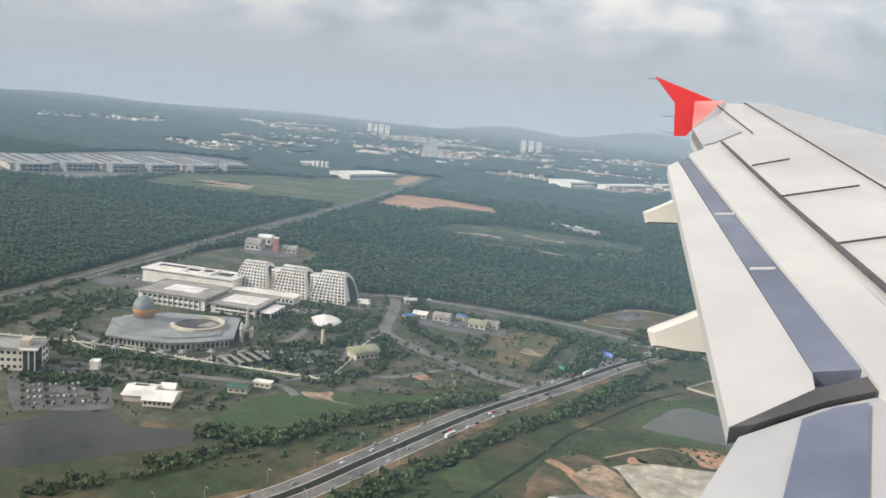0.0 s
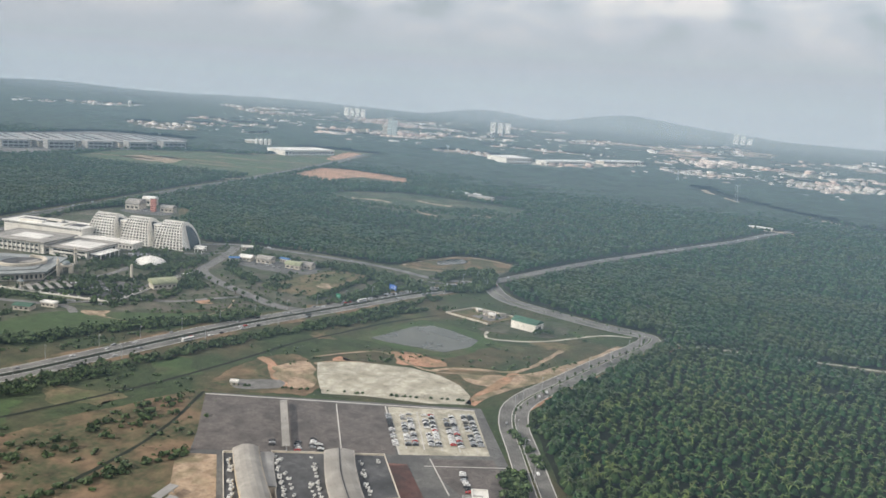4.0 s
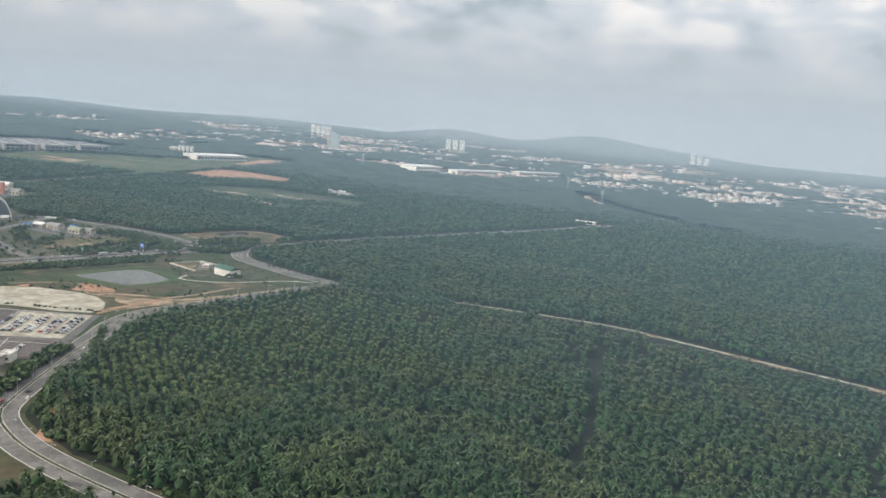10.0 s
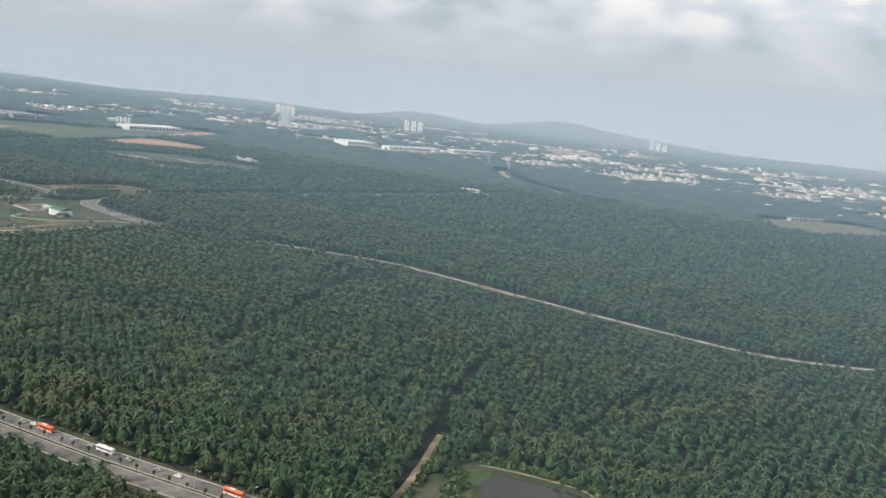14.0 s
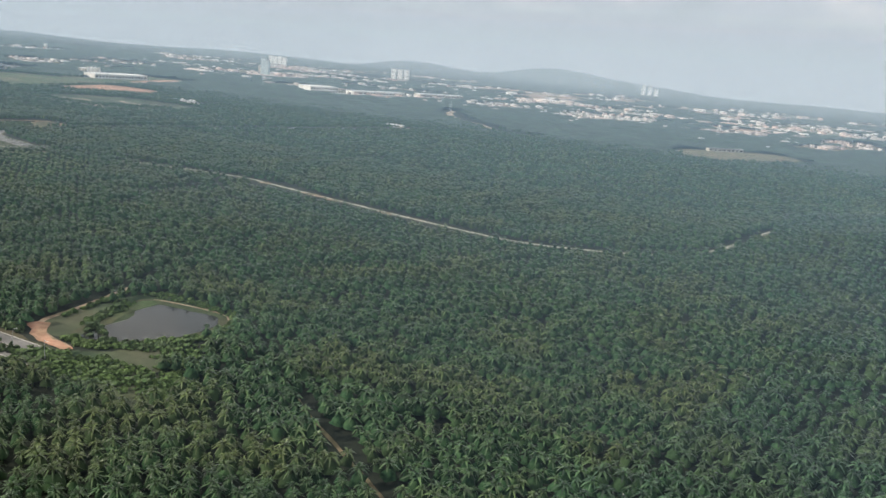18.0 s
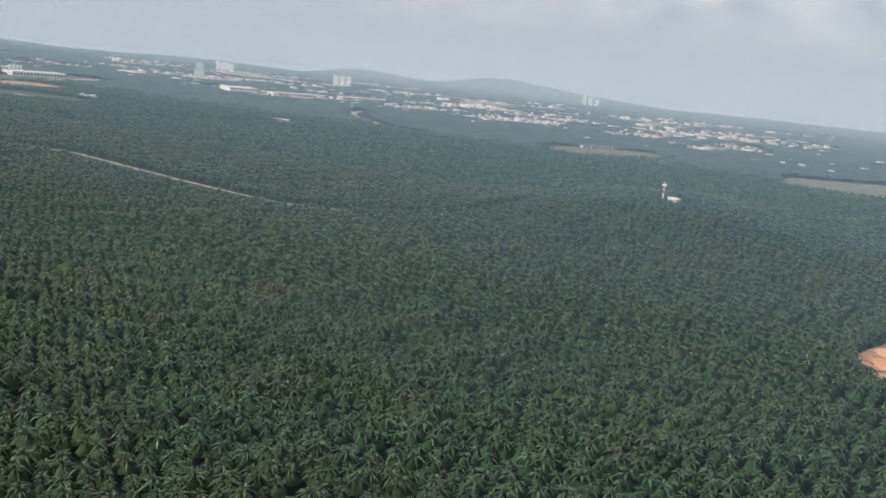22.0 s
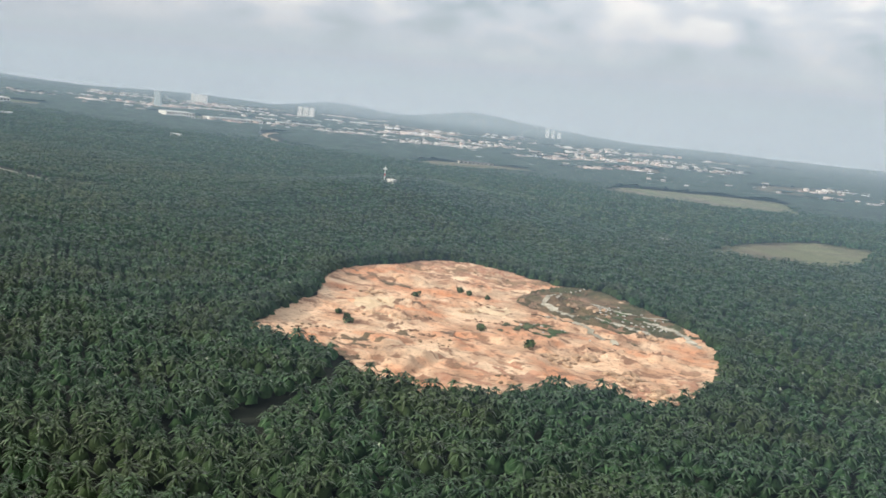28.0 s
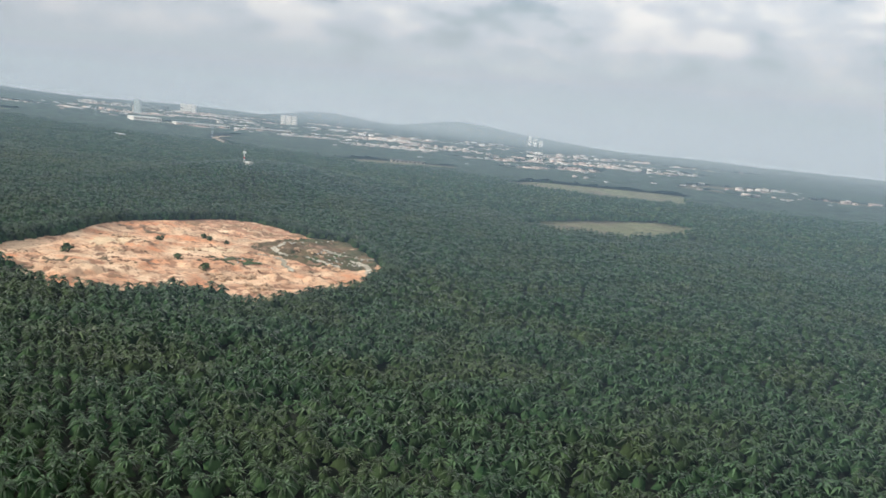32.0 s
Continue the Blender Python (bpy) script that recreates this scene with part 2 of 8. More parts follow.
ROOF_SLATE = mat("blue_grey_roof", (0.22, 0.235, 0.235), (0.28, 0.295, 0.29), 0.4, 0.6, (0.19, 0.205, 0.205), 0.06)
ROOF_RED = mat("red_tile_roof", (0.34, 0.13, 0.09), (0.42, 0.18, 0.12), 0.6, 0.8, island=0.3)
GLASS = mat("dark_window_glass", (0.03, 0.035, 0.04), (0.05, 0.055, 0.06), 0.5, 0.12, spec=0.6)
SKYLIGHT = mat("green_tinted_glazing", (0.06, 0.115, 0.11), (0.10, 0.17, 0.165), 0.8, 0.15, spec=0.6)
DOME_BLUE = mat("blue_grey_dome_tile", (0.16, 0.19, 0.20), (0.21, 0.24, 0.25), 1.5, 0.5)
DOME_GOLD = mat("orange_lattice_tile", (0.48, 0.24, 0.09), (0.55, 0.3, 0.13), 2.5, 0.5, sharp=0.1)
RED_PAINT = mat("red_paint", (0.55, 0.035, 0.03), (0.62, 0.05, 0.045), 1.5, 0.4)
BLUE_PAINT = mat("blue_sign_paint", (0.04, 0.12, 0.42), (0.06, 0.15, 0.48), 1.0, 0.5)
GREEN_PAINT = mat("green_sign_paint", (0.02, 0.20, 0.11), (0.03, 0.25, 0.14), 1.0, 0.5)
TEAL = mat("teal_fascia", (0.10, 0.36, 0.29), (0.14, 0.42, 0.34), 1.0, 0.5)
STEEL = mat("galvanised_steel", (0.42, 0.43, 0.44), (0.5, 0.51, 0.52), 2.0, 0.45, metal=0.6)
RUBBER = mat("tyre_rubber", (0.02, 0.02, 0.02), (0.03, 0.03, 0.03), 3.0, 0.8)
CAR_WHITE = mat("white_car_paint", (0.70, 0.70, 0.69), (0.76, 0.76, 0.75), 1.0, 0.25)
CAR_SILVER = mat("silver_car_paint", (0.38, 0.39, 0.4), (0.44, 0.45, 0.46), 1.0, 0.3, metal=0.4)
CAR_BLACK = mat("black_car_paint", (0.018, 0.018, 0.02), (0.03, 0.03, 0.032), 1.0, 0.2)
CAR_RED = mat("red_car_paint", (0.36, 0.03, 0.025), (0.42, 0.045, 0.035), 1.0, 0.25)
BUS_ORANGE = mat("orange_coach_paint", (0.62, 0.10, 0.03), (0.7, 0.14, 0.05), 1.0, 0.3)
BUS_GREEN = mat("lime_coach_paint", (0.36, 0.52, 0.20), (0.42, 0.58, 0.26), 1.0, 0.3)
HAZE = bpy.data.materials.new("haze_sheet")


# ---- mesh helpers ----
def mesh_obj(name, verts, faces, material, parent=None, label=""):
    me = bpy.data.meshes.new(name)
    me.from_pydata([tuple(v) for v in verts], [], faces)
    for m in material if isinstance(material, (list, tuple)) else (material,):
        me.materials.append(m)
    ob = new(name, me)
    if parent is not None:
        ob.parent = parent
    if label:
        ob["label"] = label
    return ob


def part(name, bm, material, parent=None, label=""):
    me = bpy.data.meshes.new(name)
    bm.normal_update()
    bm.to_mesh(me)
    bm.free()
    me.materials.append(material)
    ob = new(name, me)
    if parent is not None:
        ob.parent = parent
    if label:
        ob["label"] = label
    return ob


def raw_mesh(name, verts, faces, material):
    """A mesh object from an array of points and an array of quads."""
    me = bpy.data.meshes.new(name)
    verts, faces = np.ascontiguousarray(verts, np.float32), np.ascontiguousarray(faces, np.int32)
    k = faces.shape[1]
    me.vertices.add(len(verts))
    me.vertices.foreach_set("co", verts.ravel())
    me.loops.add(faces.size)
    me.loops.foreach_set("vertex_index", faces.ravel())
    me.polygons.add(len(faces))
    me.polygons.foreach_set("loop_start", np.arange(0, faces.size, k, dtype=np.int32))
    me.polygons.foreach_set("loop_total", np.full(len(faces), k, np.int32))
    me.update(calc_edges=True)
    me.materials.append(material)
    return new(name, me)


def add_box(bm, x0, y0, z0, x1, y1, z1, bevel=0.0):
    made = bmesh.ops.create_cube(bm, size=1, matrix=Matrix.Translation(((x0 + x1) / 2, (y0 + y1) / 2, (z0 + z1) / 2)) @ Matrix.Diagonal((x1 - x0, y1 - y0, z1 - z0, 1)))
    if bevel:
        edges = {e for v in made["verts"] for e in v.link_edges}
        bmesh.ops.bevel(bm, geom=list(edges), offset=bevel, segments=1, affect="EDGES")
    return bm


def box(x0, y0, z0, x1, y1, z1, bevel=0.0):
    return add_box(bmesh.new(), x0, y0, z0, x1, y1, z1, bevel)


def prism(points, z0, z1):
    """A bmesh prism over an outline."""
    bm = bmesh.new()
    n = len(points)
    lower = [bm.verts.new((x, y, z0)) for x, y in points]
    upper = [bm.verts.new((x, y, z1)) for x, y in points]
    bm.faces.new(upper)
    bm.faces.new(lower[::-1])
    for i in range(n):
        bm.faces.new((lower[i], lower[(i + 1) % n], upper[(i + 1) % n], upper[i]))
    bmesh.ops.recalc_face_normals(bm, faces=bm.faces)
    return bm


def lathe(profile, sides=20):
    bm = bmesh.new()
    rings = []
    for r, z in profile:
        rings.append([bm.verts.new((r * math.cos(math.tau * k / sides), r * math.sin(math.tau * k / sides), z)) for k in range(sides)])
    for a, b in zip(rings, rings[1:]):
        for k in range(sides):
            bm.faces.new((a[k], a[(k + 1) % sides], b[(k + 1) % sides], b[k]))
    bm.faces.new(rings[0][::-1])
    bm.faces.new(rings[-1])
    bmesh.ops.remove_doubles(bm, verts=bm.verts, dist=1e-4)
    return bm


def empty(name, x, y, z=0.0, turn=0.0):
    ob = new(name)
    ob.matrix_world = pose(x, y, z, 0, 0, turn)
    return ob


# a unit block that all small alike pieces share
BLOCKS = {}


def piece(name, material, parent, x0, y0, z0, x1, y1, z1, turn=0.0):
    """A small box that shares one unit mesh with its likes."""
    if material.name not in BLOCKS:
        bm = box(-0.5, -0.5, -0.5, 0.5, 0.5, 0.5)
        me = bpy.data.meshes.new("block")
        bm.to_mesh(me)
        bm.free()
        me.materials.append(material)
        BLOCKS[material.name] = me
    ob = new(name, BLOCKS[material.name])
    ob.parent = parent
    ob.matrix_basis = pose((x0 + x1) / 2, (y0 + y1) / 2, (z0 + z1) / 2, 0, 0, turn) @ Matrix.Diagonal((x1 - x0, y1 - y0, z1 - z0, 1))
    return ob


# ---- the lie of the land ----
def smooth(v):
    v = np.clip(v, 0, 1)
    return v * v * (3 - 2 * v)


def land(x, y):
    x, y = np.asarray(x, float), np.asarray(y, float)
    z = 3.0 * smooth((x - 500) / 300)
    z = z + 18.5 * np.exp(-(((x - 750) / 95) ** 2 + ((y - 590) / 110) ** 2))
    far = smooth((y - 2600) / 900)
    for hx, hy, hz, sx, sy in HILLS:
        z = z + far * hz * np.exp(-(((x - hx) / sx) ** 2 + ((y - hy) / sy) ** 2))
    return z


HILLS = [(-1350, 3780, 62, 300, 320), (-750, 4250, 84, 330, 330), (-250, 4300, 30, 300, 260), (-2700, 4000, 24, 700, 300), (-3900, 3300, 34, 600, 400), (500, 4200, 16, 500, 300)]


def inside(x, y, outline):
    """Which points lie in an outline."""
    x, y = np.asarray(x, float), np.asarray(y, float)
    hit = np.zeros(x.shape, bool)
    for (ax, ay), (bx, by) in zip(outline, outline[1:] + outline[:1]):
        cross = (ay > y) != (by > y)
        hit ^= cross & (x < (bx - ax) * (y - ay) / ((by - ay) or 1e-9) + ax)
    return hit


def off_line(x, y, line):
    """The distance of points from a line of many legs."""
    x, y = np.asarray(x, float), np.asarray(y, float)
    best = np.full(x.shape, 1e9)
    for (ax, ay), (bx, by) in zip(line, line[1:]):
        dx, dy = bx - ax, by - ay
        s = np.clip(((x - ax) * dx + (y - ay) * dy) / (dx * dx + dy * dy), 0, 1)
        best = np.minimum(best, np.hypot(x - ax - s * dx, y - ay - s * dy))
    return best


def curve_of(points, step=4.0, closed=False):
    """A smooth line through points, in short legs."""
    p = [np.array(q, float) for q in points]
    n, out = len(p), []
    for i in range(n if closed else n - 1):
        a, b, c, d = (p[(i + k) % n] if closed else p[min(max(i + k, 0), n - 1)] for k in (-1, 0, 1, 2))
        m = max(2, int(np.linalg.norm(c - b) / step))
        for s in np.arange(m) / m:
            out.append(0.5 * (2 * b + (c - a) * s + (2 * a - 5 * b + 4 * c - d) * s**2 + (3 * b - a - 3 * c + d) * s**3))
    if not closed:
        out.append(p[-1])
    return [(float(q[0]), float(q[1])) for q in out]


def ribbon(name, points, width, lift, material, offset=0.0, label="", ragged=0.0, category="", step=5.0, kind="structure"):
    """A strip of ground along a line."""
    line = curve_of(points, step)
    verts, faces = [], []
    for i, (x, y) in enumerate(line):
        ax, ay = line[max(i - 1, 0)]
        bx, by = line[min(i + 1, len(line) - 1)]
        k = math.hypot(bx - ax, by - ay) or 1
        nx, ny = -(by - ay) / k, (bx - ax) / k
        for side in (-0.5, 0.5):
            w = side * width * (1 + ragged * (noise.noise((x * 0.15, y * 0.15, side * 9)))) + offset
            px, py = x + nx * w, y + ny * w
            verts.append((px, py, float(land(px, py)) + lift))
    for i in range(len(line) - 1):
        faces.append((2 * i + 1, 2 * i, 2 * i + 2, 2 * i + 3))
    ob = mesh_obj(name, verts, faces, material)
    return tagged(ob, label, category, "", kind)


def patch(name, outline, lift, material, label="", ragged=2.0, kind="structure", smoothed=True):
    """A flat area of ground with an uneven edge."""
    line = curve_of(outline, 2.5 if ragged < 5 else 6.0, True) if smoothed else outline
    verts = []
    for x, y in line:
        j = ragged * (noise.noise_vector((x * 0.09, y * 0.09, 3.0)) + 0.7 * noise.noise_vector((x * 0.31, y * 0.31, 7.0)))
        verts.append((x + j.x, y + j.y, float(land(x, y)) + lift))
    bm = bmesh.new()
    ring = [bm.verts.new(v) for v in verts]
    face = bm.faces.new(ring)
    if face.calc_area() > 0 and sum(a[0] * b[1] - b[0] * a[1] for a, b in zip(verts, verts[1:] + verts[:1])) < 0:
        face.normal_flip()
    bmesh.ops.triangulate(bm, faces=[face])
    return tagged(part(name, bm, material), label, "", "", kind)

# ---- lines of the plan ----
HIGHWAY = [(-385, 60), (-402, 200), (-418, 310), (-428, 381), (-455, 519), (-486, 701), (-512, 852), (-569, 1116), (-640, 1380)]
EXPRESSWAY = [(-215, 60), (-172, 140), (-152, 174), (-135, 212), (-124, 258), (-108, 324), (-87, 385), (-67, 445), (-50, 482), (-38, 515)]
NORTH_ROAD = [(-38, 515), (-22, 570), (0, 640), (34, 728), (65, 805), (100, 892), (118, 950), (145, 1020)]
MALL_ROAD = [(-38, 515), (-12, 480), (25, 466), (61, 457), (86, 453), (86, 432), (77, 398), (66, 352), (58, 315), (62, 292), (76, 265), (97, 226), (113, 198), (125, 182), (145, 172), (171, 166), (215, 162), (269, 160), (348, 159), (407, 161), (466, 160)]
HOTEL_ROAD = [(-267, 471), (-242, 496), (-188, 505), (-119, 508), (-72, 500), (-42, 512)]
LOW_ROAD = [(-240, 490), (-230, 474), (-213, 432), (-205, 413), (-182, 397), (-135, 378), (-110, 371), (-90, 376)]
LINK_ROAD = [(-190, 330), (-165, 340), (-150, 362), (-140, 378)]
DIRT_LINE = [(93, 446), (180, 468), (268, 481), (310, 475), (393, 457), (465, 443), (516, 437), (560, 448), (590, 463), (620, 494), (648, 574)]
POND_TRACK = [(426, 238), (428, 228), (433, 203), (438, 179), (463, 171)]
RIDE = [(546, 183), (552, 178), (576, 162), (600, 146)]
RIDE_NORTH = [(281, 430), (292, 373), (302, 330), (310, 295), (312, 264)]
RIDE_POND = [(408, 327), (415, 281), (421, 246), (427, 238)]
GULLY = [(895, 236), (914, 232), (930, 215), (940, 185), (938, 150)]
FAR_ROAD = [(-5, 1440), (20, 1370), (79, 1276), (144, 1220), (208, 1150), (272, 1115)]

CAMPUS = [(-378, 60), (-395, 200), (-408, 310), (-418, 381), (-440, 500), (-428, 600), (-365, 590), (-340, 520), (-267, 488), (-188, 514), (-119, 517), (-95, 555), (-40, 560), (-38, 515), (-50, 482), (-87, 385), (-124, 258), (-152, 174), (-215, 60)]
MIDLAND = [(-215, 60), (-152, 174), (-124, 258), (-87, 385), (-50, 482), (-38, 515), (-12, 484), (61, 460), (95, 456), (90, 430), (80, 398), (69, 352), (62, 318), (67, 292), (82, 265), (103, 226), (119, 200), (131, 185), (150, 176), (176, 168), (176, 60)]
QUARRY = [(891, 215), (885, 230), (880, 255), (874, 283), (863, 301), (857, 328), (865, 350), (876, 384), (895, 397), (920, 392), (948, 382), (968, 388), (1012, 350), (1033, 314), (1037, 269), (1027, 238), (1013, 236), (1000, 236), (984, 217), (963, 199), (945, 200), (930, 211), (914, 216)]
POND_BANK = [(436, 180), (440, 232), (462, 233), (486, 228), (492, 213), (488, 198), (473, 182), (452, 176)]
POND_WATER = [(457.6, 180.5), (455.5, 190), (456, 204), (445.5, 216.5), (452, 221), (467, 223), (478, 224), (485, 216), (483.5, 202), (476, 188), (465, 181.5)]
CLEARING = [(466, 168), (492, 190), (500, 172), (520, 175), (514, 150), (470, 150)]
YOUNG = [(88, 285), (94, 380), (112, 428), (170, 430), (215, 390), (220, 320), (190, 255), (150, 210), (122, 218)]
STATION_LOT = [(960, 85), (965, 118), (975, 123), (1000, 122), (1002, 112), (997, 101), (994, 85)]
BARE_FIELD = [(-393, 768), (-368, 848), (-305, 908), (-194, 910), (-139, 896), (-128, 790), (-188, 748), (-260, 751), (-341, 761)]
ORANGE_FIELD = [(-500, 930), (-540, 1067), (-497, 1089), (-389, 1069), (-356, 1000), (-395, 955), (-448, 934)]
GREEN_FIELD = [(-818, 824), (-862, 972), (-800, 1090), (-720, 1125), (-700, 1260), (-795, 1378), (-640, 1400), (-585, 1138), (-526, 880), (-620, 862), (-732, 827)]
FACTORY_LAND = [(-980, 730), (-862, 770), (-866, 972), (-880, 1075), (-990, 1260), (-1180, 1210), (-1180, 1000), (-1100, 800)]
SAND_FIELD = [(-626, 1214), (-680, 1371), (-640, 1362), (-600, 1225)]
RIGHT_FIELD = [(796, 1035), (816, 1150), (950, 1235), (1010, 1250), (1050, 1060), (955, 1010), (860, 1020)]
NEAR_FIELD = [(990, 598), (1012, 680), (1062, 775), (1110, 770), (1092, 636), (1042, 598)]
ROADSIDE = [(395, 150), (420, 156), (460, 156), (466, 150), (440, 146), (405, 146)]

OPEN = [CAMPUS, MIDLAND, QUARRY, POND_BANK, STATION_LOT, ORANGE_FIELD, GREEN_FIELD, FACTORY_LAND, SAND_FIELD, RIGHT_FIELD, NEAR_FIELD, CLEARING, ROADSIDE,
        [(-115, 518), (-104, 562), (-92, 590), (-64, 596), (-38, 588), (-36, 520)], [(-245, 938), (-205, 995), (-180, 985), (-190, 930)], [(85, 1000), (105, 1020), (150, 1005), (145, 990), (100, 995)],
        [(-389, 1500), (-410, 1560), (-270, 1860), (-200, 1920), (-170, 1880), (-330, 1530)], [(490, 1110), (480, 1230), (600, 1310), (640, 1210), (550, 1100)]]
# far towns: outline, ground, houses, size of a house
TOWNS = [
    [[(-136, 1700), (84, 1690), (196, 1640), (320, 1760), (300, 1900), (80, 1930), (-150, 1870)], "pale", 190, 0.9],
    [[(-120, 2080), (110, 2010), (300, 1960), (380, 2080), (180, 2250), (-100, 2350), (-190, 2250)], "pale", 110, 1.3],
    [[(380, 1640), (497, 1640), (660, 1480), (760, 1640), (720, 1850), (520, 1900)], "green", 230, 0.8],
    [[(420, 2050), (650, 2000), (860, 1900), (900, 2250), (640, 2500), (380, 2500)], "pale", 200, 1.1],
    [[(-1040, 2060), (-880, 1900), (-760, 2120), (-850, 2250), (-960, 2400), (-1060, 2300)], "pale", 200, 0.9],
    [[(-1560, 2840), (-1380, 2700), (-1040, 2560), (-980, 2660), (-1240, 2930), (-1480, 3020)], "pink", 230, 1.1],
    [[(-1448, 1544), (-1188, 1388), (-1028, 1580), (-1130, 1720), (-1400, 1760)], "green", 190, 0.75],
    [[(-1530, 1850), (-1340, 2030), (-1270, 2180), (-1330, 2300), (-1440, 2160), (-1600, 1940)], "pink", 60, 0.9],
    [[(-1200, 1930), (-1150, 1930), (-1120, 2060), (-1190, 2120), (-1260, 2040)], "pink", 10, 1.2],
    [[(-2300, 1780), (-2060, 2050), (-2060, 2300), (-2250, 2350), (-2420, 2000)], "pale", 50, 1.2],
    [[(-2400, 3000), (-1750, 2480), (-1650, 2600), (-1866, 3060), (-2200, 3250)], "green", 70, 1.3],
    [[(-1010, 1770), (-960, 1820), (-1000, 1860), (-1050, 1800)], "pale", 4, 2.2],
    [[(-820, 2390), (-770, 2560), (-820, 2640), (-880, 2500)], "pale", 18, 1.0],
    [[(-640, 2560), (-560, 2700), (-470, 2760), (-490, 2860), (-600, 2800), (-680, 2660)], "pale", 12, 2.2],
    [[(-380, 2400), (-130, 2330), (-60, 2600), (-200, 2950), (-330, 2800)], "pink", 12, 1.6],
    [[(-180, 1960), (-60, 1960), (-50, 2140), (-110, 2180), (-200, 2080)], "pale", 34, 1.4],
    [[(-360, 1560), (-300, 1560), (-180, 1800), (-230, 1860)], "pale", 40, 0.9],
    [[(240, 2750), (480, 2620), (620, 2900), (560, 3300), (300, 3100)], "pale", 60, 1.5],
    [[(-330, 3200), (-120, 2900), (60, 3100), (-150, 3500)], "pink", 12, 1.8],
    [[(-1900, 2300), (-900, 1650), (-500, 1700), (-250, 2050), (-400, 2500), (-1000, 2480), (-1700, 2750)], "none", 150, 1.0],
    [[(-380, 1700), (0, 1560), (420, 1420), (900, 1330), (1000, 1700), (650, 2700), (100, 2800), (-350, 2300)], "none", 260, 0.95],
    [[(980, 1480), (1180, 1420), (1320, 1700), (1100, 1900), (960, 1700)], "green", 90, 1.0],
]
settle = random.Random(5)
for k in range(26):
    x, y = settle.uniform(-2500, 900), settle.uniform(1650, 3300)
    rx, ry = settle.uniform(90, 260), settle.uniform(70, 140)
    wob = [settle.uniform(0.6, 1.2) for _ in range(9)]
    TOWNS.append([[(x + rx * wob[q] * math.cos(math.tau * q / 9), y + ry * wob[q] * math.sin(math.tau * q / 9)) for q in range(9)], settle.choice(("pale", "pink", "pink", "green")), settle.randrange(4, 30), settle.uniform(0.7, 1.4)])
OPEN.append([(438, 182), (475, 190), (494, 204), (506, 186), (484, 164), (466, 164), (440, 170)])
LINES = [(HIGHWAY, 13), (NORTH_ROAD, 8), (MALL_ROAD, 9.5), (DIRT_LINE, 3.8), ([(x + 1, y - 7) for x, y in DIRT_LINE[1:8]], 7), ([(x + 1, y - 12) for x, y in DIRT_LINE[3:6]], 9), ([(x + 6, y - 6) for x, y in NORTH_ROAD], 8), (RIDE_NORTH, 2.6), (RIDE_POND, 2.4), (POND_TRACK, 3.2), (RIDE, 2.6), (GULLY, 3.4), (FAR_ROAD, 6), (EXPRESSWAY, 16), (HOTEL_ROAD, 8)]


def wooded(x, y):
    """Whether palms stand at these points."""
    ok = np.ones(np.shape(x), bool)
    for outline in OPEN:
        ok &= ~inside(x, y, outline)
    for line, room in LINES:
        ok &= off_line(x, y, line) > room
    return ok


def in_view(x, y, margin=25):
    """The wedge of land that the flight looks over."""
    return (x > -10 - y * 1.42 - margin) & (x < 1225 + y * 0.16 + margin)


# ---- ground ----
gx = np.unique(np.concatenate([np.linspace(-5200, -900, 40), np.arange(-900, 1400, 25), np.linspace(1400, 4200, 22)]))
gy = np.unique(np.concatenate([np.linspace(-1500, 0, 10), np.arange(0, 1200, 25), np.linspace(1200, 5200, 70)]))
GX, GY = np.meshgrid(gx, gy)
nx, ny = len(gx), len(gy)
idx = np.arange(nx * ny).reshape(ny, nx)
quads = np.stack([idx[:-1, :-1], idx[:-1, 1:], idx[1:, 1:], idx[1:, :-1]], -1).reshape(-1, 4)
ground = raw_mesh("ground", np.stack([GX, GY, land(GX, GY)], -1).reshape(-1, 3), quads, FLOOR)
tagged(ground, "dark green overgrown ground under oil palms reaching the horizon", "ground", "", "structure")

patch("campus_lawn", CAMPUS, 0.05, CAMPUS_GROUND, "green campus ground with lawns and worn soil", 0.5, smoothed=False)
patch("midland_lawn", MIDLAND, 0.05, GRASS, "rough green grassland between two roads", 0.5, smoothed=False)
patch("verge_lawn", [(-240, 150), (-186, 245), (-165, 300), (-130, 352), (-97, 372), (-124, 258), (-152, 174), (-212, 64)], 0.08, GRASS, "rough green grass beside an expressway", 1.0)
patch("playing_field", [(-198, 251), (-195, 286), (-154, 318), (-118, 346), (-126, 305), (-154, 261), (-173, 241)], 0.10, MEADOW, "bright green football field with worn patches")
patch("brown_field", [(-152, 409), (-136, 470), (-112, 470), (-107, 419), (-120, 400)], 0.10, BROWN, "dry brown field beside the hotel road")
patch("scrub_field", [(-85, 180), (-70, 225), (-58, 250), (-40, 240), (-25, 205), (-5, 150), (-40, 120), (-80, 130)], 0.09, SCRUB, "rough brown and green scrub field")
patch("scrub_strip", [(-66, 263), (-66, 290), (-57, 307), (-42, 302), (-20, 270), (-32, 262), (-56, 254)], 0.10, SCRUB, "scrubby brown ground beside a pale pad", 2.5)
ribbon("orange_streak", [(-66, 294), (-56, 290), (-44, 278), (-33, 270)], 5.0, 0.13, SOIL, 0, "orange worn soil streak in scrub", 1.0)
patch("ruin_slab", [(-55, 264.6), (-41, 274.8), (-35.3, 267), (-50.4, 256.3)], 0.15, PALE_ROAD, "broken concrete floor of a cleared building", 1.0)
patch("bare_streak", [(-52, 285), (-46, 302), (-36, 296), (-26, 276), (-36, 272)], 0.16, DIRT, "bare orange soil worn through scrub", 3.0)
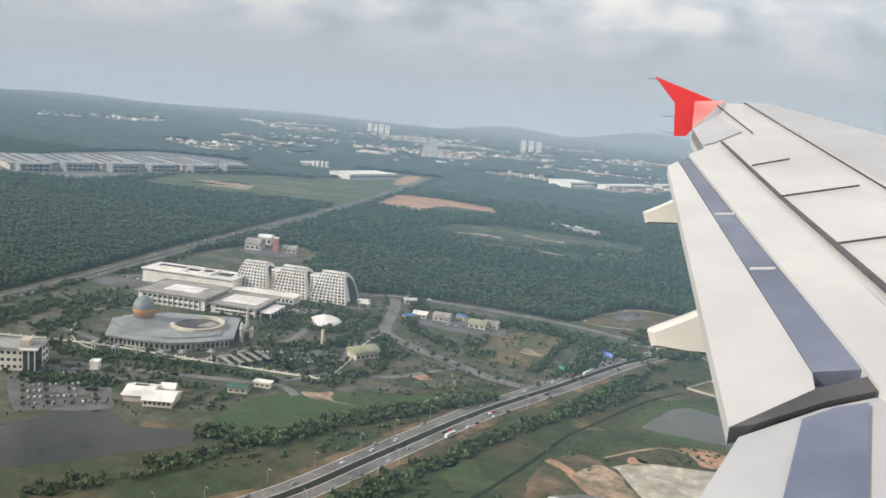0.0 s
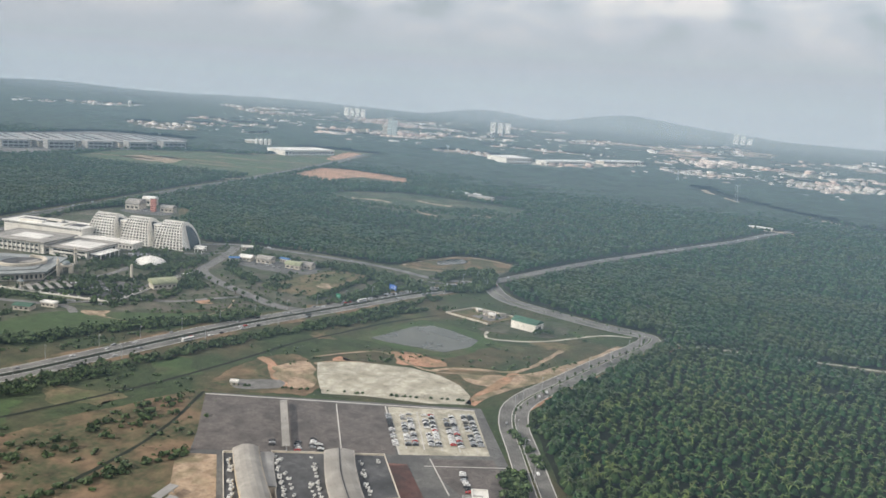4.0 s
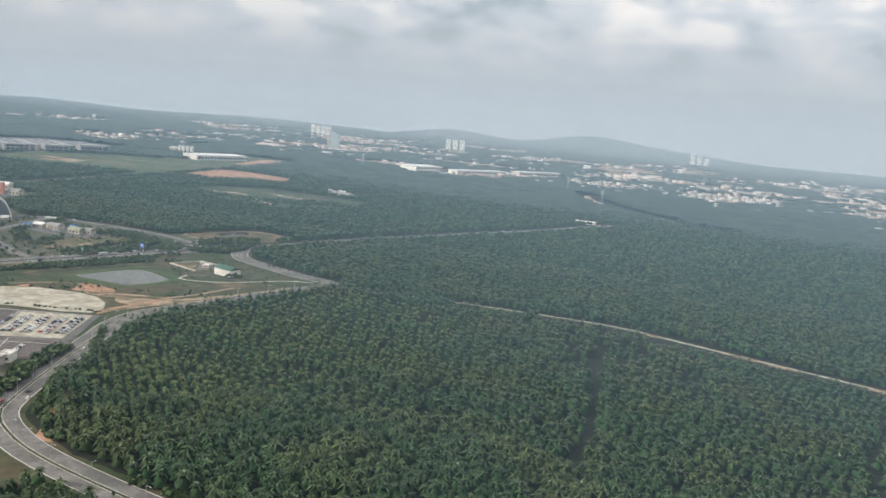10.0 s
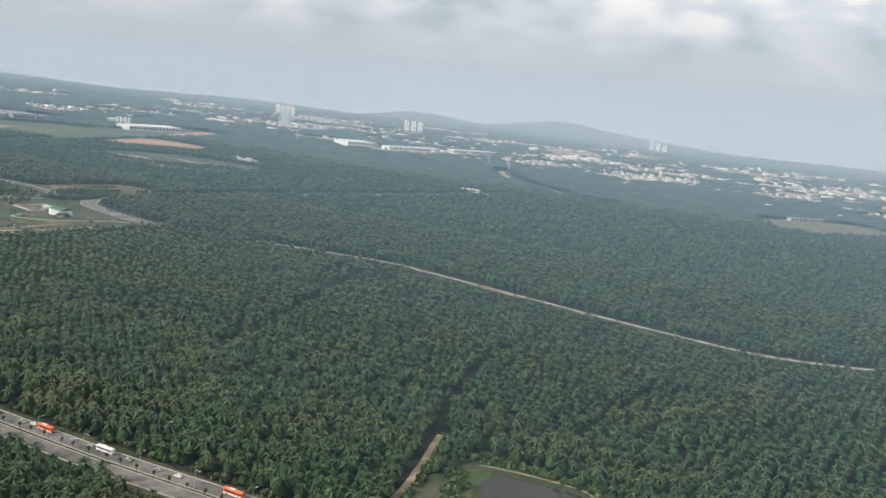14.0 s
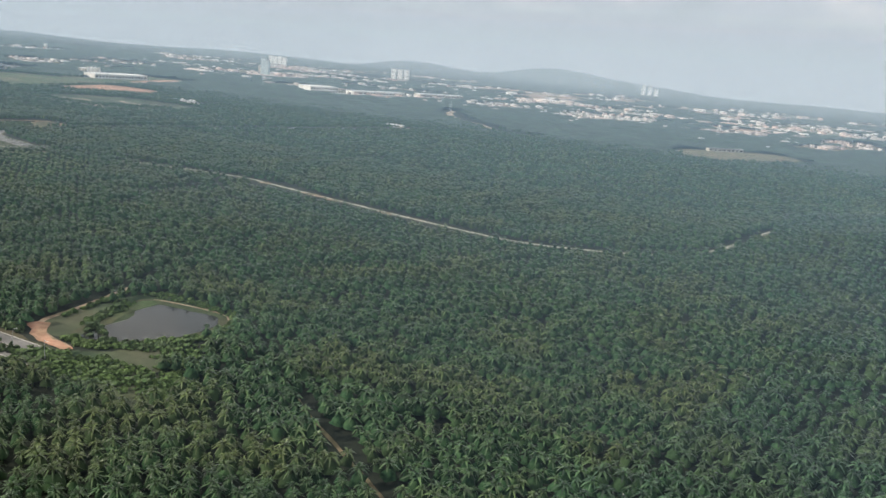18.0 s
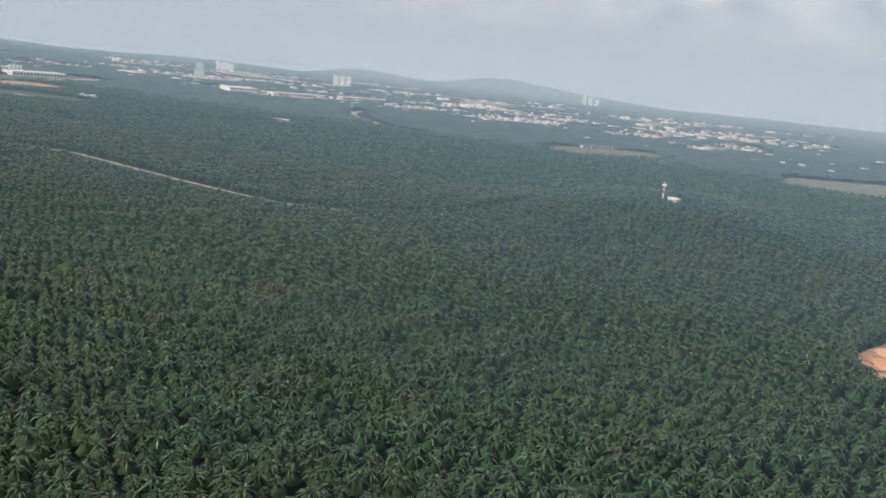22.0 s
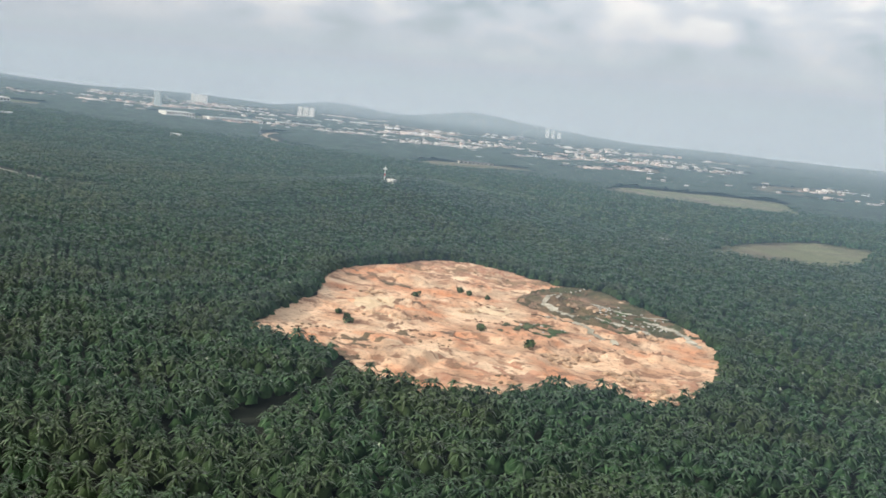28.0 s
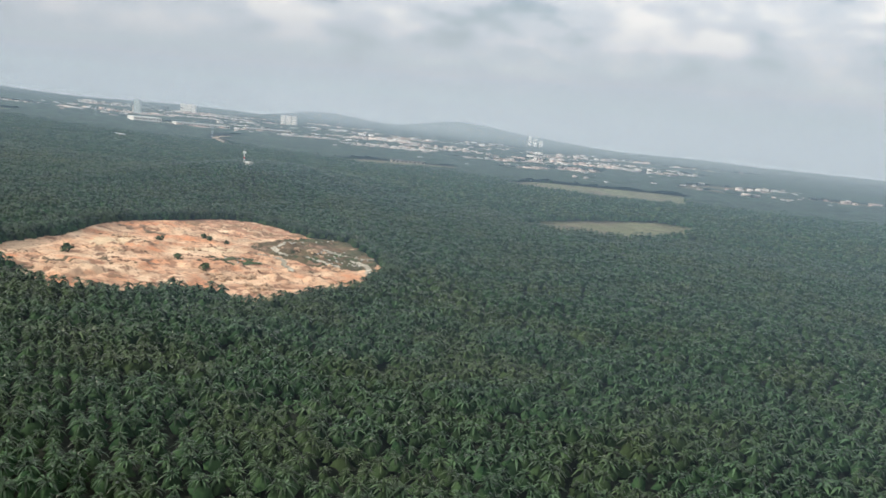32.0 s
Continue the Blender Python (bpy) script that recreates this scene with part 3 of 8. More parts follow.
patch("crusher_pad", [(-17, 272), (-30, 288), (-40.5, 304), (-25, 316.5), (-1, 324), (15, 323), (27, 317), (36, 308), (41, 298), (25, 289), (0, 281)], 0.18, PADM, "pale levelled gravel pad", 0.6, smoothed=False)
patch("soil_heap_ground", [(-20.6, 340), (-9.3, 345.5), (8.7, 340.4), (8.8, 333), (-1.7, 327), (-8.6, 325), (-14.4, 333)], 0.17, SOIL, "orange bare soil beside a pond", 2.0)
patch("soil_bank", [(20, 330), (36, 322), (52, 336), (66, 372), (58, 372), (46, 348), (30, 336)], 0.15, DIRT, "pale dirt track edge along the road", 1.5)
patch("brown_corner", [(12, 325), (22, 338), (37, 342), (42, 330), (39, 308), (30, 311)], 0.13, SCRUB, "dry brown ground beside a dirt track", 2.0)
ribbon("dirt_path", [(8, 326), (16, 336), (31, 343.5), (42, 348), (47.5, 366), (51, 397)], 2.6, 0.19, DIRT, 0, "pale dirt track round brown ground", 0.8)
ribbon("dirt_path", [(42, 348), (41.5, 328), (40, 312), (40, 298)], 5.0, 0.18, SOIL, 0, "wide orange dirt track beside a pad", 0.7)
ribbon("pad_bank", [(-41, 302), (-29, 313.5), (-8, 319.5), (8, 321.5)], 2.4, 0.17, DIRT, 0, "pale soil bank along a gravel pad", 0.9)
ribbon("palm_edge_grass", [(152, 184), (134, 197), (118, 216), (100, 248), (84, 284), (74, 318), (84, 372), (92, 420)], 6.0, 0.09, MEADOW, 0, "bright green grass at the palm edge", 0.5)
patch("yard", [(0, 405), (10, 432), (30, 448), (44, 440), (40, 415), (18, 408)], 0.12, CAMPUS_GROUND, "grassy yard round a green-roofed shed", 1.5)
patch("junction_soil", [(-113, 523), (-102, 560), (-90, 586), (-66, 592), (-41, 584), (-44, 550), (-77, 527), (-93, 519)], 0.12, SCRUB, "brown graded plot beside a junction", 2.0)
ribbon("junction_bank", [(-77, 527), (-95, 521), (-111, 526), (-102, 558), (-90, 584), (-66, 590), (-44, 582)], 2.2, 0.15, DIRT, 0, "bare soil bank round a graded plot", 1.0)
patch("dark_pool", [(-97, 556), (-88, 578), (-77, 570), (-80, 556), (-90, 545)], 0.16, WATER, "dark flooded pit in graded soil", 1.5)
patch("dark_pool", [(-74, 556), (-66, 572), (-52, 570), (-56, 554), (-66, 546)], 0.16, SCRUB, "muddy pit in graded soil", 1.5)
patch("site_plot", [(-28.7, 423.7), (-18.8, 444.7), (11.2, 444.3), (1.2, 416.5)], 0.14, BROWN, "dusty walled building plot", 0.8, smoothed=False)
patch("site_slab", [(-14, 428), (-8, 441), (6, 441), (0, 424)], 0.17, PALE_ROAD, "grey concrete slab on a building plot", 0.6, smoothed=False)
patch("red_bank", [(152, 176), (140, 190), (122, 205), (112, 222), (118, 224), (134, 205), (160, 182)], 0.14, SOIL, "red soil bank beside the road", 2.0)
patch("corner_soil", [(84, 400), (90, 440), (104, 446), (112, 440), (98, 428), (92, 400)], 0.14, SOIL, "orange soil at the road corner", 2.0)
patch("bare_field", BARE_FIELD, 0.10, REGROWTH, "green cleared field in the forest", 8.0)
for line, w in (([(-330, 812), (-300, 822), (-280, 818)], 7), ([(-262, 796), (-236, 788), (-214, 772), (-196, 768)], 5), ([(-268, 858), (-240, 850), (-218, 852)], 7), ([(-180, 800), (-160, 812), (-150, 806)], 4)):
    ribbon("bare_streak", line, w, 0.2, DIRT, 0, "pale bare soil streak in forest regrowth", 1.2)
patch("orange_field", ORANGE_FIELD, 0.12, SOIL, "cleared orange soil field beside the highway", 4.0)
patch("orange_field_grass", [(-430, 940), (-440, 1010), (-370, 1020), (-356, 1000), (-392, 958)], 0.2, GRASS, "green edge of a cleared field", 5.0)
patch("green_field", GREEN_FIELD, 0.10, MEADOW, "wide green field beside a factory", 6.0)
for x, y, long, wide in ((-790, 900, 70, 9), (-720, 960, 95, 12), (-640, 940, 60, 8), (-690, 1050, 80, 11), (-620, 1090, 60, 9), (-660, 1220, 60, 12), (-700, 1320, 45, 10), (-580, 980, 38, 7)):
    patch("dry_streak", [(x + long * math.cos(a) * (0.8 + 0.2 * math.sin(3 * a + x)), y + wide * math.sin(a) + 0.18 * long * math.cos(a)) for a in (math.tau * q / 12 for q in range(12))], 0.2, BROWN, "dry brown streak across a green field", 4.0)
patch("brown_plot", [(-804, 1211), (-797, 1378), (-698, 1260), (-723, 1135)], 0.18, BROWN, "dry brown plot beside a factory", 4.0)
patch("field_soil", [(-790, 900), (-770, 960), (-720, 950), (-690, 900), (-750, 890)], 0.2, DIRT, "pale bare soil in a green field", 8.0)
patch("factory_yard", FACTORY_LAND, 0.12, PALE_ROAD, "pale paved factory yard", 2.0)
patch("sand_field", SAND_FIELD, 0.15, SOIL, "pale sandy plot", 4.0)
patch("right_field", [(x + (x - 930) * 0.05, y + (y - 1150) * 0.12) for x, y in RIGHT_FIELD], 0.15, PALE_FIELD, "pale green open field among palms", 3.0)
patch("near_field", [(x + (x - 1050) * 0.1, y + (y - 690) * 0.06) for x, y in NEAR_FIELD], 0.15, PALE_FIELD, "brown open field among palms", 4.0)
patch("far_clearing", [(490, 1110), (480, 1230), (600, 1310), (640, 1210), (550, 1100)], 0.15, BROWN, "dry brown clearing in the forest", 6.0)
patch("white_factory_yard", [(-389, 1500), (-410, 1560), (-270, 1860), (-200, 1920), (-170, 1880), (-330, 1530)], 0.15, PADM, "pale yard of a distant factory", 5.0)
patch("pond_bank", POND_BANK, 0.06, REGROWTH, "grassy bank round a pond", 2.0)
patch("clearing", CLEARING, 0.07, REGROWTH, "green overgrown clearing", 3.0)
patch("roadside_soil", ROADSIDE, 0.08, BROWN, "dusty verge with parked cars", 1.0)
patch("station_yard", STATION_LOT, 0.12, PALE_ROAD, "pale concrete station forecourt", 0.0, smoothed=False)
for outline, ground, count, big in (t for t in TOWNS if t[1] != "none"):
    patch("town_land", outline, 0.3, {"pale": TOWN_SOIL, "pink": PINK_SOIL, "green": SCRUB}[ground], "pale built-up land of a distant town", 25.0)

# water
patch("lake", [(-262, 192), (-255, 207), (-250, 224), (-236, 232), (-218, 226), (-196, 235), (-189, 223), (-205, 203), (-220, 181), (-240, 160), (-262, 170)], 0.16, WATER, "still grey-green lake with a planted bank", 1.0)
patch("grey_pond", [(-40, 353), (-35, 371), (-31, 386), (-24.5, 394), (-13, 393), (8.5, 385), (8.8, 372), (2, 354.5), (-12, 353.5), (-28, 352)], 0.16, POND, "shallow grey pond with a grassy rim", 0.8, smoothed=False)
patch("pond_rim", [(-46, 350), (-38, 390), (-24, 402), (14, 392), (15, 370), (6, 349), (-12, 347), (-30, 346)], 0.10, MEADOW, "grassy rim of a grey pond", 2.0)
patch("palm_pond_shore", [(454, 178), (450, 196), (442, 215), (446, 225), (464, 226.5), (480, 227.5), (489.5, 218), (487.5, 203), (478, 186), (467, 178)], 0.12, GRASS, "grassy shore of a small pond", 1.2)
patch("palm_pond", POND_WATER, 0.2, WATER, "dark still pond among oil palms", 0.8)
patch("pond_reeds", [(446, 200), (445, 220), (452, 222), (452, 206), (456, 194), (450, 190)], 0.28, MEADOW, "green reeds in a pond", 1.2)

# roads
ribbon("highway", HIGHWAY, 25, 0.14, GRASS, 0, "rough grass verge of a highway", 0.3)
ribbon("highway_lane", HIGHWAY, 5.2, 0.2, ASPHALT, 4.0, "grey asphalt carriageway of a highway")
ribbon("highway_shoulder", HIGHWAY, 2.4, 0.18, BROWN, 9.2, "dry brown shoulder of a highway", 0.6)
ribbon("highway_lane", HIGHWAY, 5.2, 0.2, ASPHALT, -4.0, "grey asphalt carriageway of a highway")
ribbon("expressway_verge", EXPRESSWAY, 24, 0.12, SCRUB, 0, "worn grass verge of an expressway", 0.2)
for side in (1, -1):
    ribbon("expressway_lane", EXPRESSWAY, 5.8, 0.22, PALE_ROAD, side * 4.9, "worn grey asphalt carriageway")
    for edge in (2.2, 7.6):
        ribbon("edge_line", EXPRESSWAY, 0.25, 0.26, LINE, side * edge, "white painted edge line")
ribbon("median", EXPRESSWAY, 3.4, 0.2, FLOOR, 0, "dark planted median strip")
ribbon("north_road", NORTH_ROAD, 9.0, 0.18, PALE_ROAD, 0, "grey asphalt road through the palms")
ribbon("mall_road_verge", MALL_ROAD, 17.0, 0.11, GRASS, 0, "grass verge of a dual road", 0.2)
for side in (1, -1):
    ribbon("mall_road_lane", MALL_ROAD, 5.0, 0.2, PALE_ROAD, side * 3.3, "grey asphalt carriageway of a dual road")
    ribbon("road_kerb", MALL_ROAD, 0.4, 0.3, KERB, side * 6.0, "pale concrete kerb")
    ribbon("road_kerb", MALL_ROAD, 0.3, 0.3, KERB, side * 0.65, "pale concrete kerb of the median")
ribbon("median", MALL_ROAD, 1.1, 0.24, GRASS, 0, "grass median strip")
ribbon("hotel_road", HOTEL_ROAD, 6.5, 0.18, PALE_ROAD, 0, "grey asphalt road past a hotel")
ribbon("low_road", LOW_ROAD, 7.5, 0.18, PALE_ROAD, 0, "grey asphalt road with trees")
ribbon("link_road", LINK_ROAD, 4.0, 0.2, PALE_ROAD, 0, "pale link road")
ribbon("dirt_line", DIRT_LINE, 2.8, 0.12, PADM, 0.5, "pale gravel track between palm blocks", 0.6)
for a, b, c in ((352, 466, 13), (372, 460, 9), (420, 450, 7), (300, 477, 6)):
    patch("track_soil", [(a - c, b + c * 0.1), (a, b + 3), (a + c, b - c * 0.25), (a, b - 3.5)], 0.15, DIRT, "bare pale soil beside a gravel track", 1.0)
ribbon("grass_verge", DIRT_LINE, 7.0, 0.07, GRASS, 0, "green verge of a dirt track", 0.3)
ribbon("pond_beach", [(446, 224.5), (458, 227), (472, 228), (481, 227), (488, 219), (489, 210)], 0.9, 0.15, DIRT, 0, "thin sandy beach of a pond", 0.8)
ribbon("pond_track", POND_TRACK, 2.2, 0.16, DIRT, 0, "pale orange dirt track beside a pond", 0.3)
patch("track_end", [(435, 177), (439, 182), (450, 174), (464, 172), (464, 169), (450, 170)], 0.17, SOIL, "orange bare soil at the end of a track", 1.5)
ribbon("palm_ride", RIDE, 1.1, 0.1, BROWN, 0, "bare soil ride between palms", 0.6)
ribbon("far_road", FAR_ROAD, 12.0, 0.25, DIRT, 0, "pale road curving through the far forest", 0.3)
for line, w in (([(-100, 560), (-160, 530), (-235, 520), (-330, 540), (-400, 610)], 9), ([(-455, 640), (-380, 640), (-300, 590)], 6)):
    ribbon("forest_edge", line, w, 0.1, BROWN, 0, "dry grass strip along the forest edge", 0.5)
for line in ([(-600, 760), (-560, 800), (-505, 840)], [(-382, 1146), (-330, 1170), (-284, 1195)], [(-150, 1120), (-140, 1180), (-138, 1216)], [(82, 1008), (109, 1005), (150, 1000)], [(891, 673), (906, 660), (921, 649)], [(-900, 1290), (-700, 1395), (-610, 1420)], [(-1090, 1290), (-1260, 1460), (-1390, 1470)]):
    ribbon("forest_track", line, 7.0, 0.25, DIRT, 0, "pale track in the far forest", 0.5)
# campus drives and the long boundary canal
CANAL = [(-365, 262), (-310, 284), (-255, 296), (-224, 303), (-187, 313)]
ribbon("canal_bank", CANAL, 13, 0.1, MEADOW, 0, "mown green canal bank")
ribbon("canal", CANAL, 4, 0.16, WATER, 0, "narrow still canal")
for line, w in (([(-352, 300), (-310, 297), (-280, 306), (-250, 330), (-238, 360), (-246, 392), (-262, 420)], 4.5), ([(-300, 262), (-262, 276), (-228, 288), (-200, 298), (-186, 292)], 4.5),
                ([(-400, 330), (-372, 330), (-352, 348), (-350, 372), (-366, 398)], 4.0), ([(-205, 300), (-192, 330), (-204, 372), (-207, 410)], 3.0), ([(-262, 420), (-258, 436), (-240, 450), (-228, 468)], 5.0), ([(-310, 250), (-290, 258), (-262, 262), (-246, 282)], 4.0)):
    ribbon("campus_drive", line, w, 0.19, PALE_ROAD, 0, "pale paved campus drive")
for outline in ([(-262, 404), (-276, 424), (-262, 434), (-246, 420), (-248, 404)], [(-238, 330), (-226, 352), (-200, 356), (-196, 330), (-212, 318)], [(-420, 392), (-405, 432), (-392, 436), (-385, 400), (-402, 385)], [(-304, 237), (-298, 252), (-275, 262), (-244, 240), (-240, 231), (-262, 214), (-270, 212)], [(-206, 446), (-196, 466), (-150, 470), (-146, 448), (-176, 440)], [(-250, 316), (-246, 328), (-222, 332), (-206, 322), (-216, 312)], [(-420, 545), (-412, 572), (-385, 580), (-372, 556), (-390, 544)]):
    patch("car_park", outline, 0.17, ASPHALT, "grey asphalt car park", 0.5)

# quarry floor
qx, qy = np.arange(848, 1046, 1.15), np.arange(188, 406, 1.15)
QX, QY = np.meshgrid(qx, qy)
QUARRY_EDGE = [(x + 3.2 * noise.noise((x * 0.09, y * 0.09, 3.0)), y + 3.2 * noise.noise((x * 0.09, y * 0.09, 8.0))) for x, y in curve_of(QUARRY, 3.0, True)]
q_in = inside(QX, QY, QUARRY_EDGE)
q_deep = np.minimum(off_line(QX, QY, QUARRY_EDGE + QUARRY_EDGE[:1]) / 9.0, 1.0)


def rough_field(X, Y, f, seed, ridged=False):
    flat = [noise.noise((float(a) * f, float(b) * f, seed)) for a, b in zip(X.ravel(), Y.ravel())]
    v = np.array(flat).reshape(X.shape)
    return 1 - np.abs(v) * 2 if ridged else v


q_low = rough_field(QX, QY, 0.03, 1.0) * 0.8
for f, amp, seed in ((0.05, 0.6, 5.0), (0.13, 2.0, 15.0), (0.26, 2.4, 25.0)):
    q_low += amp * np.clip(rough_field(QX * 0.7 + QY * 0.5, QY * 1.4 - QX * 0.35, f, seed, True) - 0.5, 0, 1) * np.clip(rough_field(QX, QY, 0.03, seed + 3) * 1.6 + 0.35, 0, 1)
q_low += rough_field(QX, QY, 0.3, 2.0) * 0.3
q_scarp = rough_field(QX * 0.8 + QY * 0.3, QY * 1.3, 0.075, 33.0)
q_low += 1.5 * smooth((q_scarp - 0.12) / 0.07) * np.clip(rough_field(QX, QY, 0.025, 44.0) * 2.5 + 0.5, 0, 1)
trench = off_line(QX, QY, [(955, 203), (953, 226), (957, 256)])
q_low -= 1.6 * np.exp(-((trench / 2.2) ** 2))
q_low += 0.5 * np.exp(-(((trench - 4.0) / 1.8) ** 2))
QZ = land(QX, QY) + 0.35 + np.maximum(q_low * q_deep, -0.2) + 1.4 * (1 - q_deep)
ids = np.arange(QX.size).reshape(QX.shape)
cells = np.stack([ids[:-1, :-1], ids[:-1, 1:], ids[1:, 1:], ids[1:, :-1]], -1).reshape(-1, 4)
cells = cells[q_in.ravel()[cells].all(1)]
QUARRY_SOIL = mat("quarry_soil", (0.58, 0.405, 0.275), (0.48, 0.285, 0.175), 0.12, 0.95, (0.63, 0.465, 0.32), 0.035, bump=0.5, sharp=0.03, blotch=0.4)
qn, ql = QUARRY_SOIL.node_tree.nodes, QUARRY_SOIL.node_tree.links
base_in = qn["Principled BSDF"].inputs["Base Color"]
was = base_in.links[0].from_socket
for size, turn_, low_, high_, tint in ((0.05, -0.3, 0.50, 0.66, (0.55, 0.25, 0.13, 1)), (0.13, 0.35, 0.55, 0.60, (0.24, 0.135, 0.085, 1)), (0.5, 0.2, 0.57, 0.66, (0.22, 0.135, 0.09, 1))):
    at_, lay, blot, cutoff, over = qn.new("ShaderNodeNewGeometry"), qn.new("ShaderNodeMapping"), qn.new("ShaderNodeTexNoise"), qn.new("ShaderNodeMapRange"), qn.new("ShaderNodeMix")
    lay.inputs["Rotation"].default_value, lay.inputs["Scale"].default_value = (0, 0, turn_), (0.8, 1.25, 1.0)
    blot.inputs["Scale"].default_value, blot.inputs["Detail"].default_value, blot.inputs["Roughness"].default_value = size, 6.0, 0.62
    cutoff.inputs["From Min"].default_value, cutoff.inputs["From Max"].default_value, cutoff.inputs["To Max"].default_value = low_, high_, 0.92
    over.data_type = "RGBA"
    over.inputs["B"].default_value = tint
    ql.new(at_.outputs["Position"], lay.inputs["Vector"])
    ql.new(lay.outputs[0], blot.inputs["Vector"])
    ql.new(blot.outputs["Fac"], cutoff.inputs["Value"])
    ql.new(cutoff.outputs[0], over.inputs["Factor"])
    ql.new(was, over.inputs["A"])
    was = over.outputs["Result"]
ql.new(was, base_in)
SPOIL = mat("brown_spoil", (0.17, 0.105, 0.07), (0.28, 0.18, 0.12), 0.5, 0.95, (0.13, 0.10, 0.06), 0.1, bump=0.4, blotch=0.4)
quarry = raw_mesh("quarry_floor", np.stack([QX, QY, QZ], -1).reshape(-1, 3), cells, QUARRY_SOIL)
for poly in quarry.data.polygons:
    poly.use_smooth = True
tagged(quarry, "cream and orange eroded soil floor of a quarry", "quarry", "", "structure")


def quarry_height(x, y):
    j, i = int(round((x - 848) / 1.15)), int(round((y - 188) / 1.15))
    return float(QZ[min(max(i, 0), QZ.shape[0] - 1), min(max(j, 0), QZ.shape[1] - 1)])


lift_of = [0.08]


def quarry_patch(name, outline, material, label, ragged):
    line = curve_of(outline, 3.0, True)
    sel = inside(QX, QY, line)
    wob = np.array([noise.noise((float(a) * 0.2, float(b) * 0.2, 4.0)) for a, b in zip(QX.ravel(), QY.ravel())]).reshape(QX.shape)
    sel &= q_in & (wob > -ragged)
    c = cells[sel.ravel()[cells].all(1)]
    used, inverse = np.unique(c, return_inverse=True)
    lift_of[0] += 0.012
    pts = np.stack([QX, QY, QZ + lift_of[0]], -1).reshape(-1, 3)[used]
    return tagged(raw_mesh(name, pts, inverse.reshape(-1, 4), material), label, "", "", "structure")


quarry_patch("quarry_scrub", [(945, 332), (944, 362), (955, 388), (970, 390), (1010, 352), (1018, 330), (996, 318), (975, 322)], SCRUB, "rough weeds over quarry spoil", 0.75)
quarry_patch("orange_bank", [(868, 352), (874, 376), (892, 396), (920, 392), (950, 384), (946, 372), (934, 360), (913, 361), (892, 364)], SOIL, "bright orange soil bank of a quarry", 0.2)
quarry_patch("orange_floor", [(950, 205), (958, 224), (966, 248), (985, 246), (1000, 250), (1020, 262), (1026, 300), (1034, 262), (1020, 240), (990, 228), (962, 204)], SOIL, "orange soil floor of a quarry", 0.05)
SAND = mat("pale_sand", (0.60, 0.46, 0.30), (0.66, 0.52, 0.36), 0.3, 0.95, bump=0.1)
for outline in ([(934, 296), (936, 314), (946, 320), (950, 306)], [(892, 280), (898, 296), (909, 290), (911, 274), (904, 267)]):
    quarry_patch("sand_floor", outline, SAND, "smooth pale sand in a quarry", 0.35)
for outline in ([(915, 226), (918, 240), (930, 240), (938, 230), (932, 221)], [(922, 215), (936, 216), (946, 211), (939, 205)], [(919, 256), (919, 266), (934, 256), (937, 246)], [(988, 322), (991, 338), (1008, 328), (1008, 315)], [(996, 302), (1000, 308), (1009, 310), (1004, 301)], [(946, 330), (940, 362), (954, 352), (958, 328)], [(956, 357), (967, 370), (979, 350), (966, 345)], [(864, 318), (860, 336), (880, 331), (902, 320), (884, 318)], [(904, 286), (908, 296), (922, 295), (918, 287)], [(940, 262), (944, 276), (952, 270), (950, 260)]):
    quarry_patch("brown_spoil", outline, SPOIL, "dark brown eroded spoil in a quarry", 0.06)
for outline in ([(958, 300), (972, 308), (982, 292), (968, 286)], [(955, 282), (953, 300), (960, 301), (963, 282)], [(967, 338), (984, 338), (991, 327), (980, 322)], [(979, 346), (992, 356), (1014, 338), (999, 333)], [(1005, 353), (1028, 343), (1026, 326), (1014, 336)], [(950, 372), (960, 388), (968, 384), (960, 366)]):
    quarry_patch("quarry_weeds", outline, MEADOW, "green weeds in a quarry", 0.12)
ribbon_lines = ([(962, 388), (955, 362), (954, 345), (958, 335), (970, 329), (982, 332), (1005, 325)], [(957, 348), (961, 362), (971, 369)], [(972, 360), (991, 352), (1011, 354)], [(958, 317), (974, 316), (985, 309), (998, 297)], [(1000, 345), (1014, 336), (1026, 318)])
for line in ribbon_lines:
    side = [(x + 1.3, y + 1.5) for x, y in line] + [(x - 1.3, y - 1.5) for x, y in line[::-1]]
    quarry_patch("quarry_track", side, PADM, "pale haul track in a quarry", 2.0)

